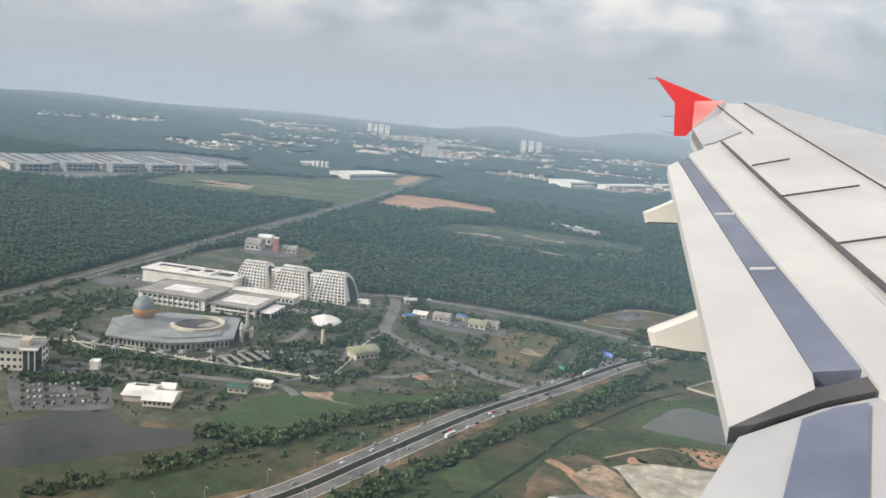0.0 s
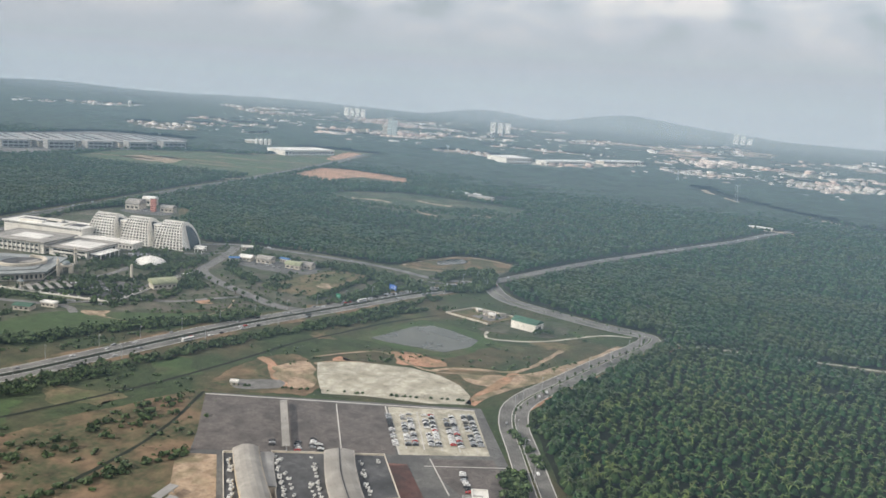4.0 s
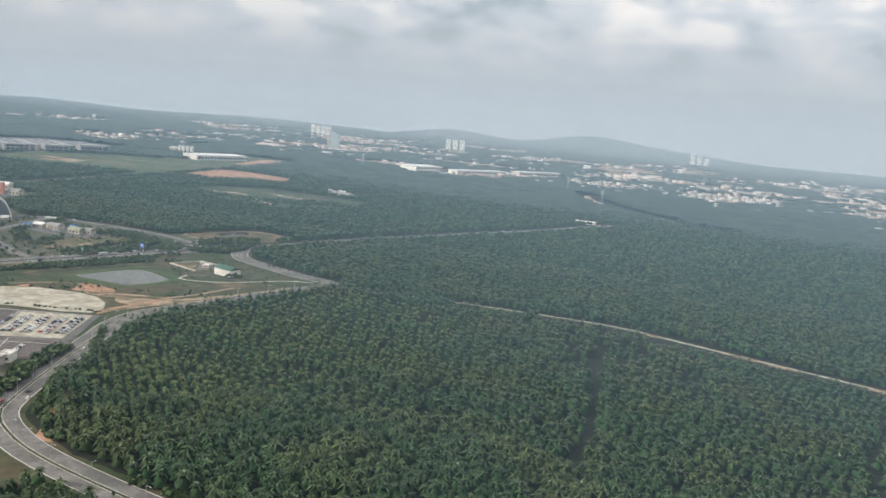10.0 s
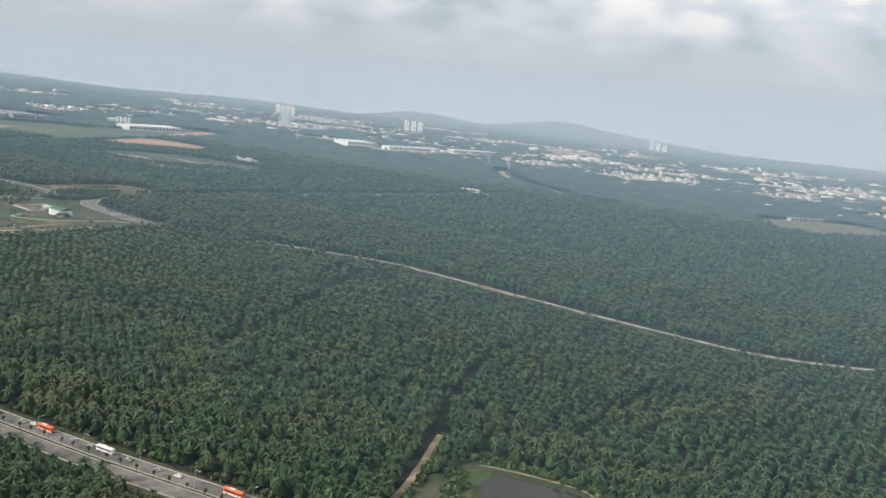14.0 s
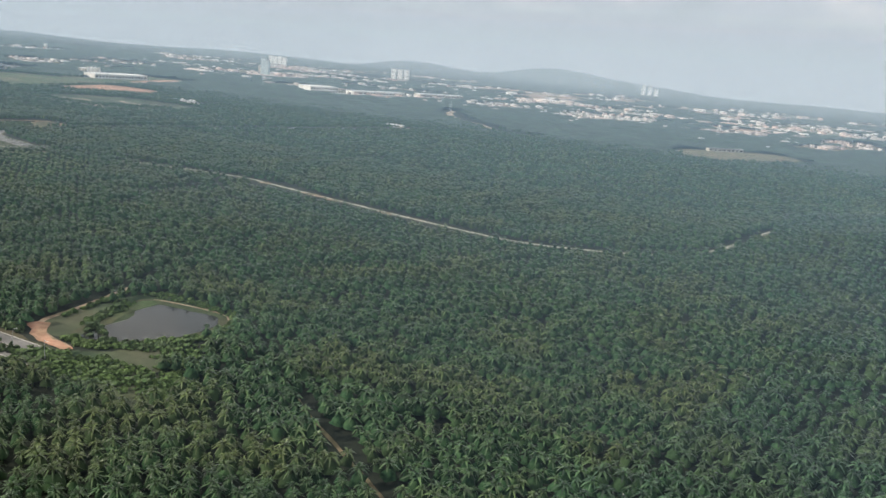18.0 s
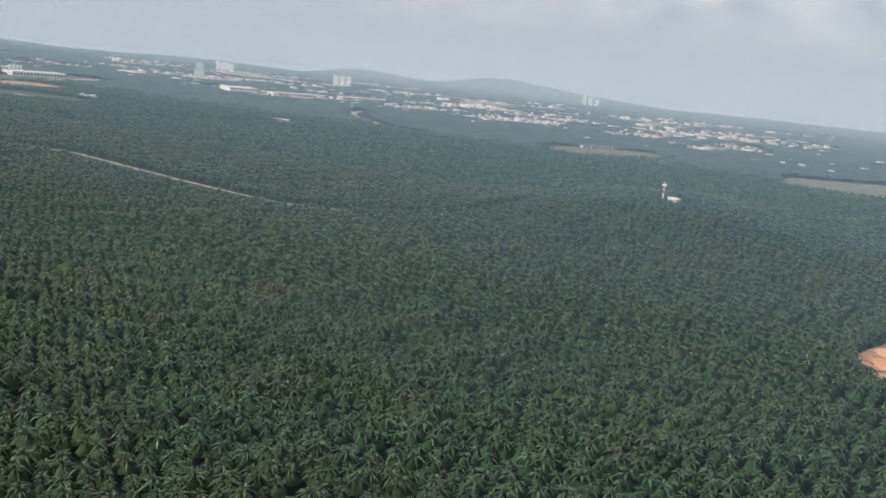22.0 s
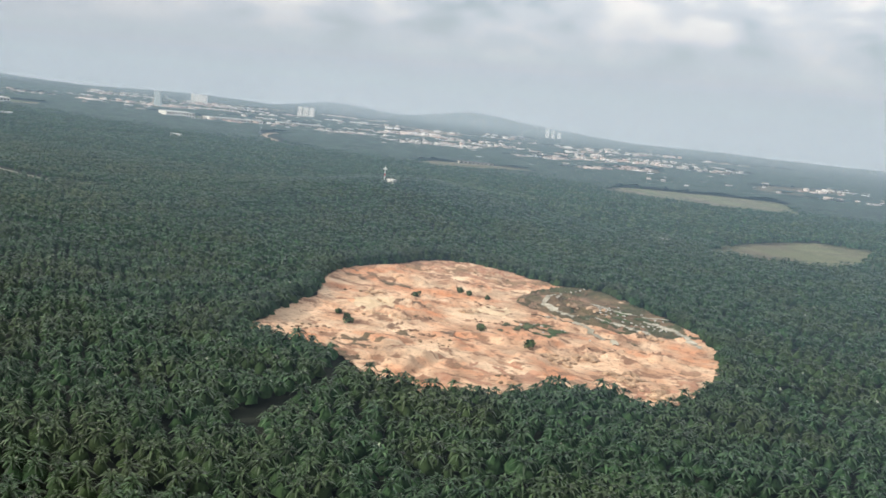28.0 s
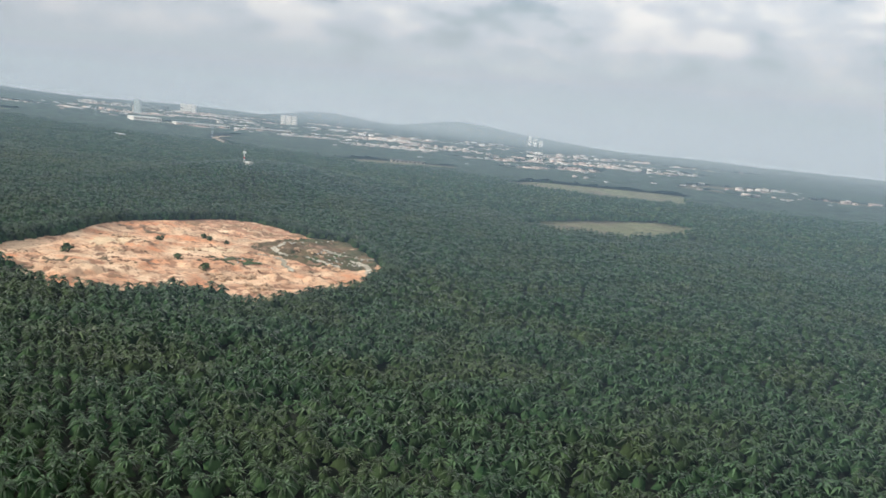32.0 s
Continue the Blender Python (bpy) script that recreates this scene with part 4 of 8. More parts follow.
# ---- extra broken ground ----
for k, (x, y, r, m, lab) in enumerate(((-100, 292, 6, BROWN, "dry worn grass"), (-62, 340, 6, SCRUB, "worn brown soil in grass"), (-40, 405, 8, BROWN, "dry brown patch in grass"), (-150, 352, 4, SOIL, "orange worn patch beside a link road"), (-176, 300, 6, DIRT, "worn pale goal mouth"), (-92, 215, 12, BROWN, "dry brown patch in scrub"), (-60, 170, 14, SCRUB, "scrubby brown patch in grass"), (-30, 312, 6, SOIL, "orange soil streak beside a pad"), (-118, 430, 7, DIRT, "pale worn soil beside a slip road"), (-230, 262, 8, BROWN, "dry brown grass beside a drive"), (-206, 232, 8, SCRUB, "scrubby lake shore"), (44, 402, 9, BROWN, "dry grass beside a road"), (56, 432, 8, MEADOW, "green grass beside a yard"), (20, 384, 10, MEADOW, "lush green grass by a pond"), (-76, 372, 10, MEADOW, "lush green ditch bank"), (-88, 262, 10, MEADOW, "lush green meadow strip"), (-108, 185, 12, MEADOW, "lush green meadow strip"), (-70, 142, 14, DIRT, "worn brown soil in scrub"))):
    patch("worn_ground", [(x + r * (1.2 + 0.5 * math.sin(3 * a + k)) * math.cos(a), y + r * (0.8 + 0.4 * math.cos(2 * a + k)) * math.sin(a)) for a in (math.tau * q / 9 for q in range(9))], 0.125 + 0.002 * k, m, lab, 3.0)
DITCH = [(-104, 170), (-84, 228), (-72, 280), (-66, 320), (-56, 352), (-44, 388), (-30, 415)]
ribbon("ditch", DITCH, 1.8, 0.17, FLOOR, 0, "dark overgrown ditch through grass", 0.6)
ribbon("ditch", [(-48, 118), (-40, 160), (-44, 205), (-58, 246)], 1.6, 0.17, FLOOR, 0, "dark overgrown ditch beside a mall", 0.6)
ribbon("dirt_path", [(-46, 310), (-32, 330), (-22, 336), (4, 326), (20, 330), (36, 336), (52, 356), (66, 388)], 1.5, 0.2, DIRT, 0, "pale dirt path round a pad", 0.6)
ribbon("dirt_path", [(40, 304), (46, 322), (56, 345), (62, 372), (70, 400), (76, 424)], 3.0, 0.21, DIRT, 0, "pale dirt path beside the road", 0.6)
ribbon("dirt_path", [(62, 300), (68, 332), (80, 372), (90, 410), (96, 436)], 2.6, 0.15, SOIL, 0, "orange soil strip at the palm edge", 0.9)
ribbon("dirt_path", [(-176, 296), (-150, 300), (-135, 320), (-130, 345), (-140, 366)], 0.7, 0.2, DIRT, 0, "worn path across a field", 0.6)
ribbon("dirt_path", [(6, 404), (10, 392), (24, 396), (40, 408), (62, 438), (78, 446)], 2.0, 0.22, PADM, 0, "pale track from a shed to the road", 0.4)

# ---- oil palms ----
rng = np.random.default_rng(7)


def palm_shape(fronds, cuts, trunk, seed):
    """Points and quads of one palm: arching fronds round a crown, on a short trunk; crown at height 1, frond reach about 0.55."""
    r = np.random.default_rng(seed)
    V, F = [], []
    broad = {3: 1.0, 2: 1.7, 1: 4.0}[cuts]
    for k in range(fronds):
        a = k * 2.39996 + r.uniform(-0.3, 0.3)
        q = (k + 0.5) / fronds
        lift = math.radians(86 - 68 * q**0.9 + r.uniform(-10, 10))
        long, droop, wide = r.uniform(0.50, 0.70), r.uniform(0.5, 0.9), r.uniform(0.025, 0.041) * broad
        out, across = np.array([math.cos(a), math.sin(a), 0]), np.array([-math.sin(a), math.cos(a), r.uniform(-0.7, 0.7)])
        across /= np.linalg.norm(across)
        base = len(V)
        for s in np.linspace(0, 1, cuts + 1):
            c = out * (long * math.cos(lift) * s) + np.array([0, 0, 0.95 + long * math.sin(lift) * s - droop * long * s * s])
            w = wide * (0.35 + 2.2 * s * (1.12 - s)) if s < 1 else wide * 0.2
            V += [c - across * w, c + across * w]
        F += [(base + 2 * j, base + 2 * j + 2, base + 2 * j + 3, base + 2 * j + 1) for j in range(cuts)]
    # the thick mass of older drooping fronds under the crown, coloured as shaded
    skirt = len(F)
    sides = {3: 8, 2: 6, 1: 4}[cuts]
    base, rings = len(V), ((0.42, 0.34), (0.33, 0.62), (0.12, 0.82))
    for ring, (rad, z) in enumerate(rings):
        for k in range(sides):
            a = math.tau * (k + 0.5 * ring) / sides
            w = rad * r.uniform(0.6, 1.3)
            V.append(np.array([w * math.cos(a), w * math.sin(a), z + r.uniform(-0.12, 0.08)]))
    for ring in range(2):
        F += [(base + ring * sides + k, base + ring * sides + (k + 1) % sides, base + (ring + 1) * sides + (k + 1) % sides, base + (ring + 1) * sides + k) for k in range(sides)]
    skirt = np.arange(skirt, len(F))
    if trunk:
        base = len(V)
        for z in (-0.1, 0.97):
            V += [np.array([0.06 * math.cos(b), 0.06 * math.sin(b), z]) for b in (0, 2.1, 4.2)]
        F += [(base + j, base + (j + 1) % 3, base + 3 + (j + 1) % 3, base + 3 + j) for j in range(3)]
    in_skirt = np.zeros(len(F), np.int32)
    in_skirt[skirt] = 1
    return np.array(V), np.array(F), in_skirt


def rows_of_palms(x0, x1, y0, y1, gap, turn=0.35):
    """Staggered planting rows over an area."""
    c, s = math.cos(turn), math.sin(turn)
    half = math.hypot(x1 - x0, y1 - y0) / 2 + gap
    u = np.arange(-half, half, gap)
    v = np.arange(-half, half, gap * 0.866)
    U, W = np.meshgrid(u, v)
    U = U + (np.arange(len(v)) % 2)[:, None] * gap / 2
    x, y = (x0 + x1) / 2 + U * c - W * s, (y0 + y1) / 2 + U * s + W * c
    ok = (x > x0) & (x < x1) & (y > y0) & (y < y1)
    return x[ok], y[ok]


def patchy(x, y, f, seed):
    """A cheap smooth wander between -1 and 1."""
    r = np.random.default_rng(seed)
    out = np.zeros(np.shape(x))
    for k in range(7):
        a, b, c = r.uniform(0, math.tau), f * r.uniform(0.6, 2.0), r.uniform(0, math.tau)
        out += np.sin(x * math.cos(a) * b + y * math.sin(a) * b + c)
    return out / 4




def plant(name, shapes, x, y, size, material, label):
    """One mesh of many palms."""
    pick = rng.integers(0, len(shapes), len(x))
    turn, tall = rng.uniform(0, math.tau, len(x)), size
    V, F, M, base = [], [], [], 0
    z = land(x, y)
    for k, (sv, sf, in_skirt) in enumerate(shapes):
        who = np.where(pick == k)[0]
        c, s = np.cos(turn[who])[:, None], np.sin(turn[who])[:, None]
        h = tall[who][:, None]
        lean = rng.uniform(-0.08, 0.08, (len(who), 2))
        px = (sv[:, 0] * c - sv[:, 1] * s + lean[:, :1] * sv[:, 2]) * h + x[who][:, None]
        py = (sv[:, 0] * s + sv[:, 1] * c + lean[:, 1:] * sv[:, 2]) * h + y[who][:, None]
        pz = sv[:, 2] * h + z[who][:, None]
        V.append(np.stack([px, py, pz], -1).reshape(-1, 3))
        F.append((sf[None] + (np.arange(len(who)) * len(sv))[:, None, None] + base).reshape(-1, 4))
        M.append(np.tile(in_skirt, len(who)))
        base += len(who) * len(sv)
    ob = raw_mesh(name, np.concatenate(V), np.concatenate(F), material)
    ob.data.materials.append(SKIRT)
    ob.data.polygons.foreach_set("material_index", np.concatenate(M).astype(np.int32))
    return tagged(ob, label, "oil palms", "", "stuff")


GAP = 4.7
NEAR_SHAPES = [palm_shape(34, 3, True, k) for k in range(8)]
MID_SHAPES = [palm_shape(20, 2, False, 20 + k) for k in range(6)]
BACK_SHAPES = [palm_shape(9, 2, False, 60 + k) for k in range(6)]
FAR_SHAPES = [palm_shape(3, 1, False, 40 + k) for k in range(5)]
FRINGE = QUARRY_EDGE + QUARRY_EDGE[:1]
for name, shapes, y0, y1, gap_, label in (("palm_plantation", NEAR_SHAPES, 62, 150, GAP, "dense rows of mature dark green oil palms"), ("palm_rows", MID_SHAPES, 150, 265, GAP, "dense dark green rows of oil palms"),
                                          ("palm_belt", BACK_SHAPES, 265, 640, GAP, "closed dark green canopy of oil palms"), ("palm_forest", FAR_SHAPES, 640, 1190, 5.6, "distant dark green oil palm forest")):
    x, y = rows_of_palms(-1500, 1420, y0, y1, gap_, 0.35)
    x, y = x + rng.normal(0, 0.5 if y0 < 200 else 0.8 if y0 < 600 else 1.7, len(x)), y + rng.normal(0, 0.5 if y0 < 200 else 0.8 if y0 < 600 else 1.7, len(x))
    ok = in_view(x, y) & wooded(x, y)
    gap = patchy(x, y, 0.02, 3)
    ok &= rng.uniform(0, 1, len(x)) > np.where(gap > 1.05, 0.4, 0.03)
    ok &= rng.uniform(0, 1, len(x)) > np.clip((y - 1070) / 120, 0, 1)
    ok &= ~inside(x, y, BARE_FIELD) | (patchy(x * 0.6, y * 1.6, 0.03, 41) > 0.35)
    young = inside(x, y, YOUNG)
    ok &= ~(young & (patchy(x, y, 0.06, 4) > 1.1))
    x, y, young = x[ok], y[ok], young[ok]
    size = 4.9 * (1 + 0.10 * patchy(x, y, 0.013, 5) + 0.13 * patchy(x, y, 0.16, 8)) * rng.uniform(0.76, 1.2, len(x))
    size = np.where(young, size * 0.84, size) * np.where(inside(x, y, BARE_FIELD), 0.8, 1.0) * (1.15 if y0 > 600 else 1.0)
    # palms west of about x 640 take the lighter frond green
    lush = (x + 60 * patchy(x, y, 0.01, 6) < 640) & ~young
    if y0 > 600:
        plant(name, shapes, x, y, size, LIGHTER_FROND, label)
        continue
    for who, material, tale in ((lush, LIGHTER_FROND, label.replace("dark green", "green")), (young, YOUNG_FROND, "low yellow-green rows of young oil palms"), (~lush & ~young, FROND, label)):
        if who.any():
            plant(name, shapes, x[who], y[who], size[who], material, tale)
# palms crowded along the quarry rim
x, y = rows_of_palms(840, 1050, 190, 420, 4.2, 0.1)
x, y = x + rng.normal(0, 0.5, len(x)), y + rng.normal(0, 0.5, len(x))
d = off_line(x, y, FRINGE)
ok = ~inside(x, y, QUARRY_EDGE) & (d < 8) & (d > np.where((y < 245) & (x > 905), 4.5, 1.0)) & (off_line(x, y, GULLY) > 3)
plant("palm_fringe", NEAR_SHAPES, x[ok], y[ok], np.where((x[ok] < 890) & (y[ok] > 225), 1.35, np.where(y[ok] < 245, 0.85, 1.1)) * rng.uniform(4.2, 5.6, ok.sum()), FROND, "oil palms crowding the rim of a quarry")

# far forest as one bumpy canopy
cx, cy = np.arange(-4600, 1900, 17.0), np.arange(1030, 4900, 17.0)
CX, CY = np.meshgrid(cx, cy)
tops = 4.2 + 2.2 * rng.uniform(-1, 1, CX.shape) + 1.6 * patchy(CX, CY, 0.01, 9)
CZ = land(CX, CY) + np.maximum(tops, 1.5) * np.clip((CY - 1020) / 110, 0.05, 1)
keep = in_view(CX, CY, 200)
for outline in OPEN:
    keep &= ~inside(CX + 12 * patchy(CX, CY, 0.03, 11), CY + 12 * patchy(CX, CY, 0.03, 12), outline)
for line, room in ((HIGHWAY, 17), (FAR_ROAD, 9)):
    keep &= off_line(CX, CY, line) > room
for outline in [t[0] for t in TOWNS if t[1] != "none"]:
    keep &= ~(inside(CX + 14 * patchy(CX, CY, 0.02, 13), CY + 14 * patchy(CX, CY, 0.02, 14), outline) & (patchy(CX * 0.7, CY * 1.2, 0.02, 31) > -0.1))
keep &= ~((patchy(CX * 0.5, CY * 2.2, 0.006, 21) > 1.15) & (CY > 1500))
ids = np.arange(CX.size).reshape(CX.shape)
fc = np.stack([ids[:-1, :-1], ids[:-1, 1:], ids[1:, 1:], ids[1:, :-1]], -1).reshape(-1, 4)
fc = fc[keep.ravel()[fc].all(1)]
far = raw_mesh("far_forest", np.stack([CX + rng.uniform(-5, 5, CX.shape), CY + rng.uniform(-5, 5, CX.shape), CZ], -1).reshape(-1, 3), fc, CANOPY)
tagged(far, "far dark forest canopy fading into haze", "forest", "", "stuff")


# ---- broadleaf trees and bushes ----
def crown_mesh(seed, leaves, rx, rz, size):
    r = np.random.default_rng(seed)
    lobes = [(r.uniform(-0.5, 0.5) * rx, r.uniform(-0.5, 0.5) * rx, r.uniform(-0.35, 0.45) * rz, r.uniform(0.45, 0.7)) for _ in range(6)]
    V, F = [], []
    for k in range(leaves):
        lx, ly, lz, s = lobes[k % 6]
        d = r.normal(size=3)
        d /= np.linalg.norm(d)
        c = np.array([lx + d[0] * rx * s, ly + d[1] * rx * s, lz + d[2] * rz * s]) * r.uniform(0.75, 1.05)
        t = np.cross(d, r.normal(size=3))
        t /= np.linalg.norm(t)
        b = np.cross(d + r.normal(size=3) * 0.5, t)
        b /= np.linalg.norm(b)
        h = size * r.uniform(0.6, 1.3)
        base = len(V)
        V += [c - t * h - b * h * 0.6, c + t * h * 0.7 - b * h, c + t * h + b * h * 0.6, c - t * h * 0.7 + b * h]
        F.append((base, base + 1, base + 2, base + 3))
    return np.array(V), np.array(F)


TREES = []
for k, (rx, rz, high) in enumerate(((1.7, 1.5, 2.6), (2.3, 1.7, 2.9), (1.3, 1.8, 2.8), (2.8, 2.0, 3.2))):
    tree = empty("tree", *((-186, 322), (-150, 395), (-248, 442), (-146, 432))[k], 0.1)
    bm = bmesh.new()
    bmesh.ops.create_cone(bm, cap_ends=True, segments=6, radius1=0.22, radius2=0.1, depth=high, matrix=Matrix.Translation((0, 0, high / 2)))
    for a in (0.4, 2.5, 4.4):
        bmesh.ops.create_cone(bm, segments=5, radius1=0.09, radius2=0.03, depth=1.5, matrix=Matrix.Translation((0.45 * math.cos(a), 0.45 * math.sin(a), high * 0.85)) @ Matrix.Rotation(0.7, 4, (-math.sin(a), math.cos(a), 0)))
    part("trunk", bm, BARK, tree)
    v, f = crown_mesh(k, 110, rx, rz, 0.42)
    crown = raw_mesh("crown", v + np.array([0, 0, high + 0.5]), f, LEAF)
    crown.parent = tree
    tagged(tree, "broad leafy green tree beside a road", "tree", "roadside trees")
    TREES.append(tree)


def tree_at(x, y, kind, size=1.0):
    return copy_thing(TREES[kind], pose(x, y, float(land(x, y)) + 0.1, 0, 0, random.uniform(0, 360)) @ Matrix.Diagonal((size, size, size, 1)))


def belt(name, points, width, count, rx, rz, label, leaves=26, size=0.55, material=LEAF):
    """A hedge or belt of bushes along a line, as one mass of leaves."""
    line = curve_of(points, 3.0)
    V, F, base = [], [], 0
    shapes = [crown_mesh(60 + k, leaves, 1.0, 0.8, size / rx) for k in range(5)]
    for _ in range(count):
        i = random.randrange(len(line) - 1)
        s = random.random()
        x = line[i][0] * (1 - s) + line[i + 1][0] * s + random.uniform(-1, 1) * width
        y = line[i][1] * (1 - s) + line[i + 1][1] * s + random.uniform(-1, 1) * width
        k = random.uniform(0.6, 1.25)
        v, f = shapes[random.randrange(5)]
        V.append(v * np.array([rx * k, rx * k, rz * k]) + np.array([x, y, float(land(x, y)) + rz * k * 0.75]))
        F.append(f + base)
        base += len(v)
    return tagged(raw_mesh(name, np.concatenate(V), np.concatenate(F), material), label, "bushes", "", "stuff")


belt("bushes", [(-205, 165), (-180, 215), (-168, 250)], 5, 90, 1.8, 1.8, "dark green bushes on a lake shore")
belt("bushes", [(-192, 236), (-165, 248), (-150, 283), (-128, 316), (-112, 343)], 5.5, 330, 2.2, 2.2, "belt of dark green trees along a field")
belt("bushes", [(-160, 110), (-134, 160), (-117, 205), (-108, 240)], 6.0, 330, 2.4, 2.5, "dark trees along an expressway")
belt("bushes", [(-106, 250), (-92, 300), (-76, 345), (-62, 400), (-48, 450)], 4.5, 260, 1.8, 1.8, "dark green scrub along an expressway")
belt("bushes", [(-80, 330), (-60, 370), (-48, 410), (-30, 430)], 3.5, 110, 1.7, 1.6, "scrub along a ditch")
belt("bushes", [(-230, 500), (-215, 480), (-206, 445), (-190, 425), (-160, 410)], 4.5, 150, 1.8, 1.9, "dark green trees round a depot")
belt("bushes", [(-150, 482), (-120, 482), (-90, 480), (-70, 470), (-62, 455)], 5.5, 170, 2.0, 2.1, "dark green grove beside a road")
belt("bushes", [(-160, 470), (-128, 492)], 4, 70, 1.8, 2.0, "dark green trees beside a depot")
belt("bushes", [(-90, 400), (-84, 440), (-70, 462)], 6, 130, 1.8, 1.6, "green scrub beside a slip road")
belt("bushes", [(-258, 388), (-236, 392), (-222, 405), (-226, 428)], 7, 140, 1.8, 1.8, "dark green garden trees round a pavilion")
belt("bushes", [(-318, 306), (-290, 312), (-262, 332)], 3, 60, 1.1, 1.1, "clipped dark bushes before a mosque")
belt("bushes", [(-352, 380), (-322, 386), (-300, 395)], 2, 50, 1.1, 1.2, "row of small trees before a hall")
belt("bushes", [(-400, 345), (-378, 360), (-362, 345), (-378, 322)], 12, 110, 1.4, 1.4, "dark green campus trees")
belt("bushes", [(-240, 318), (-220, 325), (-200, 345), (-196, 310)], 9, 110, 1.2, 1.3, "dark green trees in a car park")
belt("bushes", [(-300, 240), (-280, 246), (-262, 250)], 7, 90, 1.1, 1.2, "dark green trees in a car park")
belt("bushes", [(-184, 312), (-176, 345), (-186, 380)], 6, 90, 1.4, 1.4, "green scrub beside a boundary wall")
belt("bushes", [(85, 258), (66, 282)], 1.8, 40, 1.3, 1.2, "dark hedge beside a car park")
belt("bushes", [(113, 182), (100, 204), (88, 226), (78, 246)], 3.4, 300, 1.7, 1.8, "dense dark green trees between a mall and the road")
belt("bushes", [(-68, 498), (-64, 522), (-52, 540), (-42, 520), (-36, 494), (-50, 474)], 7, 420, 2.0, 2.4, "dense dark grove at a road junction")
belt("bushes", [(-106, 398), (-105, 416), (-107, 450), (-104, 472)], 1.6, 90, 1.5, 1.6, "dark scrub along a ditch by a brown field")
belt("bushes", [(-140, 478), (-112, 478), (-96, 470), (-88, 450), (-86, 430)], 6, 260, 2.0, 2.2, "dark green trees round a brown field")
belt("bushes", [(-315, 272), (-289, 282), (-254, 292), (-205, 301)], 2.4, 200, 1.3, 1.4, "dark trees along a boundary wall")
belt("bushes", [(-392, 300), (-389, 327), (-362, 330), (-351, 301)], 6, 170, 1.3, 1.3, "dark trees round campus lawns")
belt("bushes", [(-420, 410), (-430, 480), (-452, 560), (-470, 640)], 3.5, 190, 1.7, 1.8, "dark roadside trees along a highway")
belt("bushes", [(-396, 200), (-410, 310), (-422, 381)], 3.5, 150, 1.7, 1.8, "dark roadside trees along a highway")
belt("bushes", [(74, 286), (70, 305), (72, 320)], 3.0, 60, 1.3, 1.2, "low green scrub inside a road bend")
belt("bushes", [(102, 228), (120, 206), (136, 192), (160, 178)], 2.2, 110, 1.3, 1.3, "green scrub at the palm edge")
belt("bushes", [(70, 330), (84, 370), (92, 410), (96, 440)], 3.0, 140, 1.6, 1.7, "dark green trees at the road edge")
belt("bushes", [(-75, 150), (-62, 190), (-58, 230)], 8, 80, 1.6, 1.4, "dark green scrub in a rough field")
belt("bushes", [(-50, 128), (-35, 170), (-26, 200)], 3, 60, 1.3, 1.2, "green scrub beside a mall")
belt("bushes", [(-60, 255), (-38, 266), (-12, 278), (14, 290), (40, 302)], 0.5, 34, 0.45, 0.45, "low hedge round a car park")
belt("bushes", [(180, 150), (250, 146), (330, 144), (400, 140)], 5, 260, 2.0, 2.2, "dark dense trees below the road")
belt("bushes", [(200, 170), (300, 169), (400, 170), (440, 172)], 1.6, 170, 1.2, 1.5, "young green palms lining the road")
belt("bushes", [(438, 215), (446, 205), (450, 192), (470, 182), (490, 190)], 3.0, 90, 1.1, 1.0, "green bushes on a pond bank")
belt("bushes", [(462, 156), (480, 162), (500, 165), (516, 166), (500, 185), (490, 192)], 8, 620, 1.3, 1.0, "bright green overgrown bushes", 26, 0.5, SHRUB)
belt("bushes", [(440, 228), (462, 231), (484, 228), (491, 214), (488, 199), (476, 185)], 2.4, 260, 0.9, 0.8, "low green scrub round a pond", 26, 0.45, SHRUB)
belt("bushes", [(448, 190), (447, 202), (443, 214)], 2.2, 130, 0.8, 0.7, "green reeds and bushes in a pond", 26, 0.45, SHRUB)
belt("bushes", [(456, 177), (468, 176), (480, 184)], 2.2, 110, 1.0, 0.9, "green bushes between a pond and a track", 26, 0.45, SHRUB)
belt("bushes", [(430, 236), (434, 212), (437, 190)], 1.2, 90, 0.8, 0.8, "green scrub along a dirt track", 26, 0.45, SHRUB)
belt("bushes", [(400, 152), (420, 154), (440, 156), (462, 158)], 2.6, 110, 1.0, 1.1, "roadside trees and bushes by parked cars", 26, 0.45)
ROADS = ((HOTEL_ROAD, 5), (EXPRESSWAY, 9), (LOW_ROAD, 4), (HIGHWAY, 9))


def grove(points, width, count, size, label):
    """Scattered garden trees along a line, kept off the roads."""
    for a, b in zip(points, points[1:]):
        mid = [(a[0] * (1 - q) + b[0] * q, a[1] * (1 - q) + b[1] * q) for q in (0, 0.5, 1)]
        if all(float(off_line(np.array([p[0]]), np.array([p[1]]), line)[0]) > room + width * 0.8 for p in mid for line, room in ROADS):
            belt("bushes", [a, b], width, count // (len(points) - 1), size, size * 1.05, label, 22, 0.5)


grove([(-360, 298), (-330, 279), (-300, 271), (-265, 279), (-236, 292)], 4, 130, 1.1, "dark green garden trees before a mosque")
grove([(-240, 345), (-225, 356), (-208, 370), (-215, 392)], 7, 150, 1.4, "dark green trees round a monument")
grove([(-250, 372), (-260, 384), (-266, 398)], 6, 90, 1.3, "dark green trees round a pavilion")
grove([(-232, 418), (-212, 416), (-192, 410), (-172, 400)], 7, 170, 1.5, "dark green trees round a depot")
grove([(-215, 472), (-190, 479), (-165, 481)], 4, 90, 1.4, "dark green trees behind a depot")
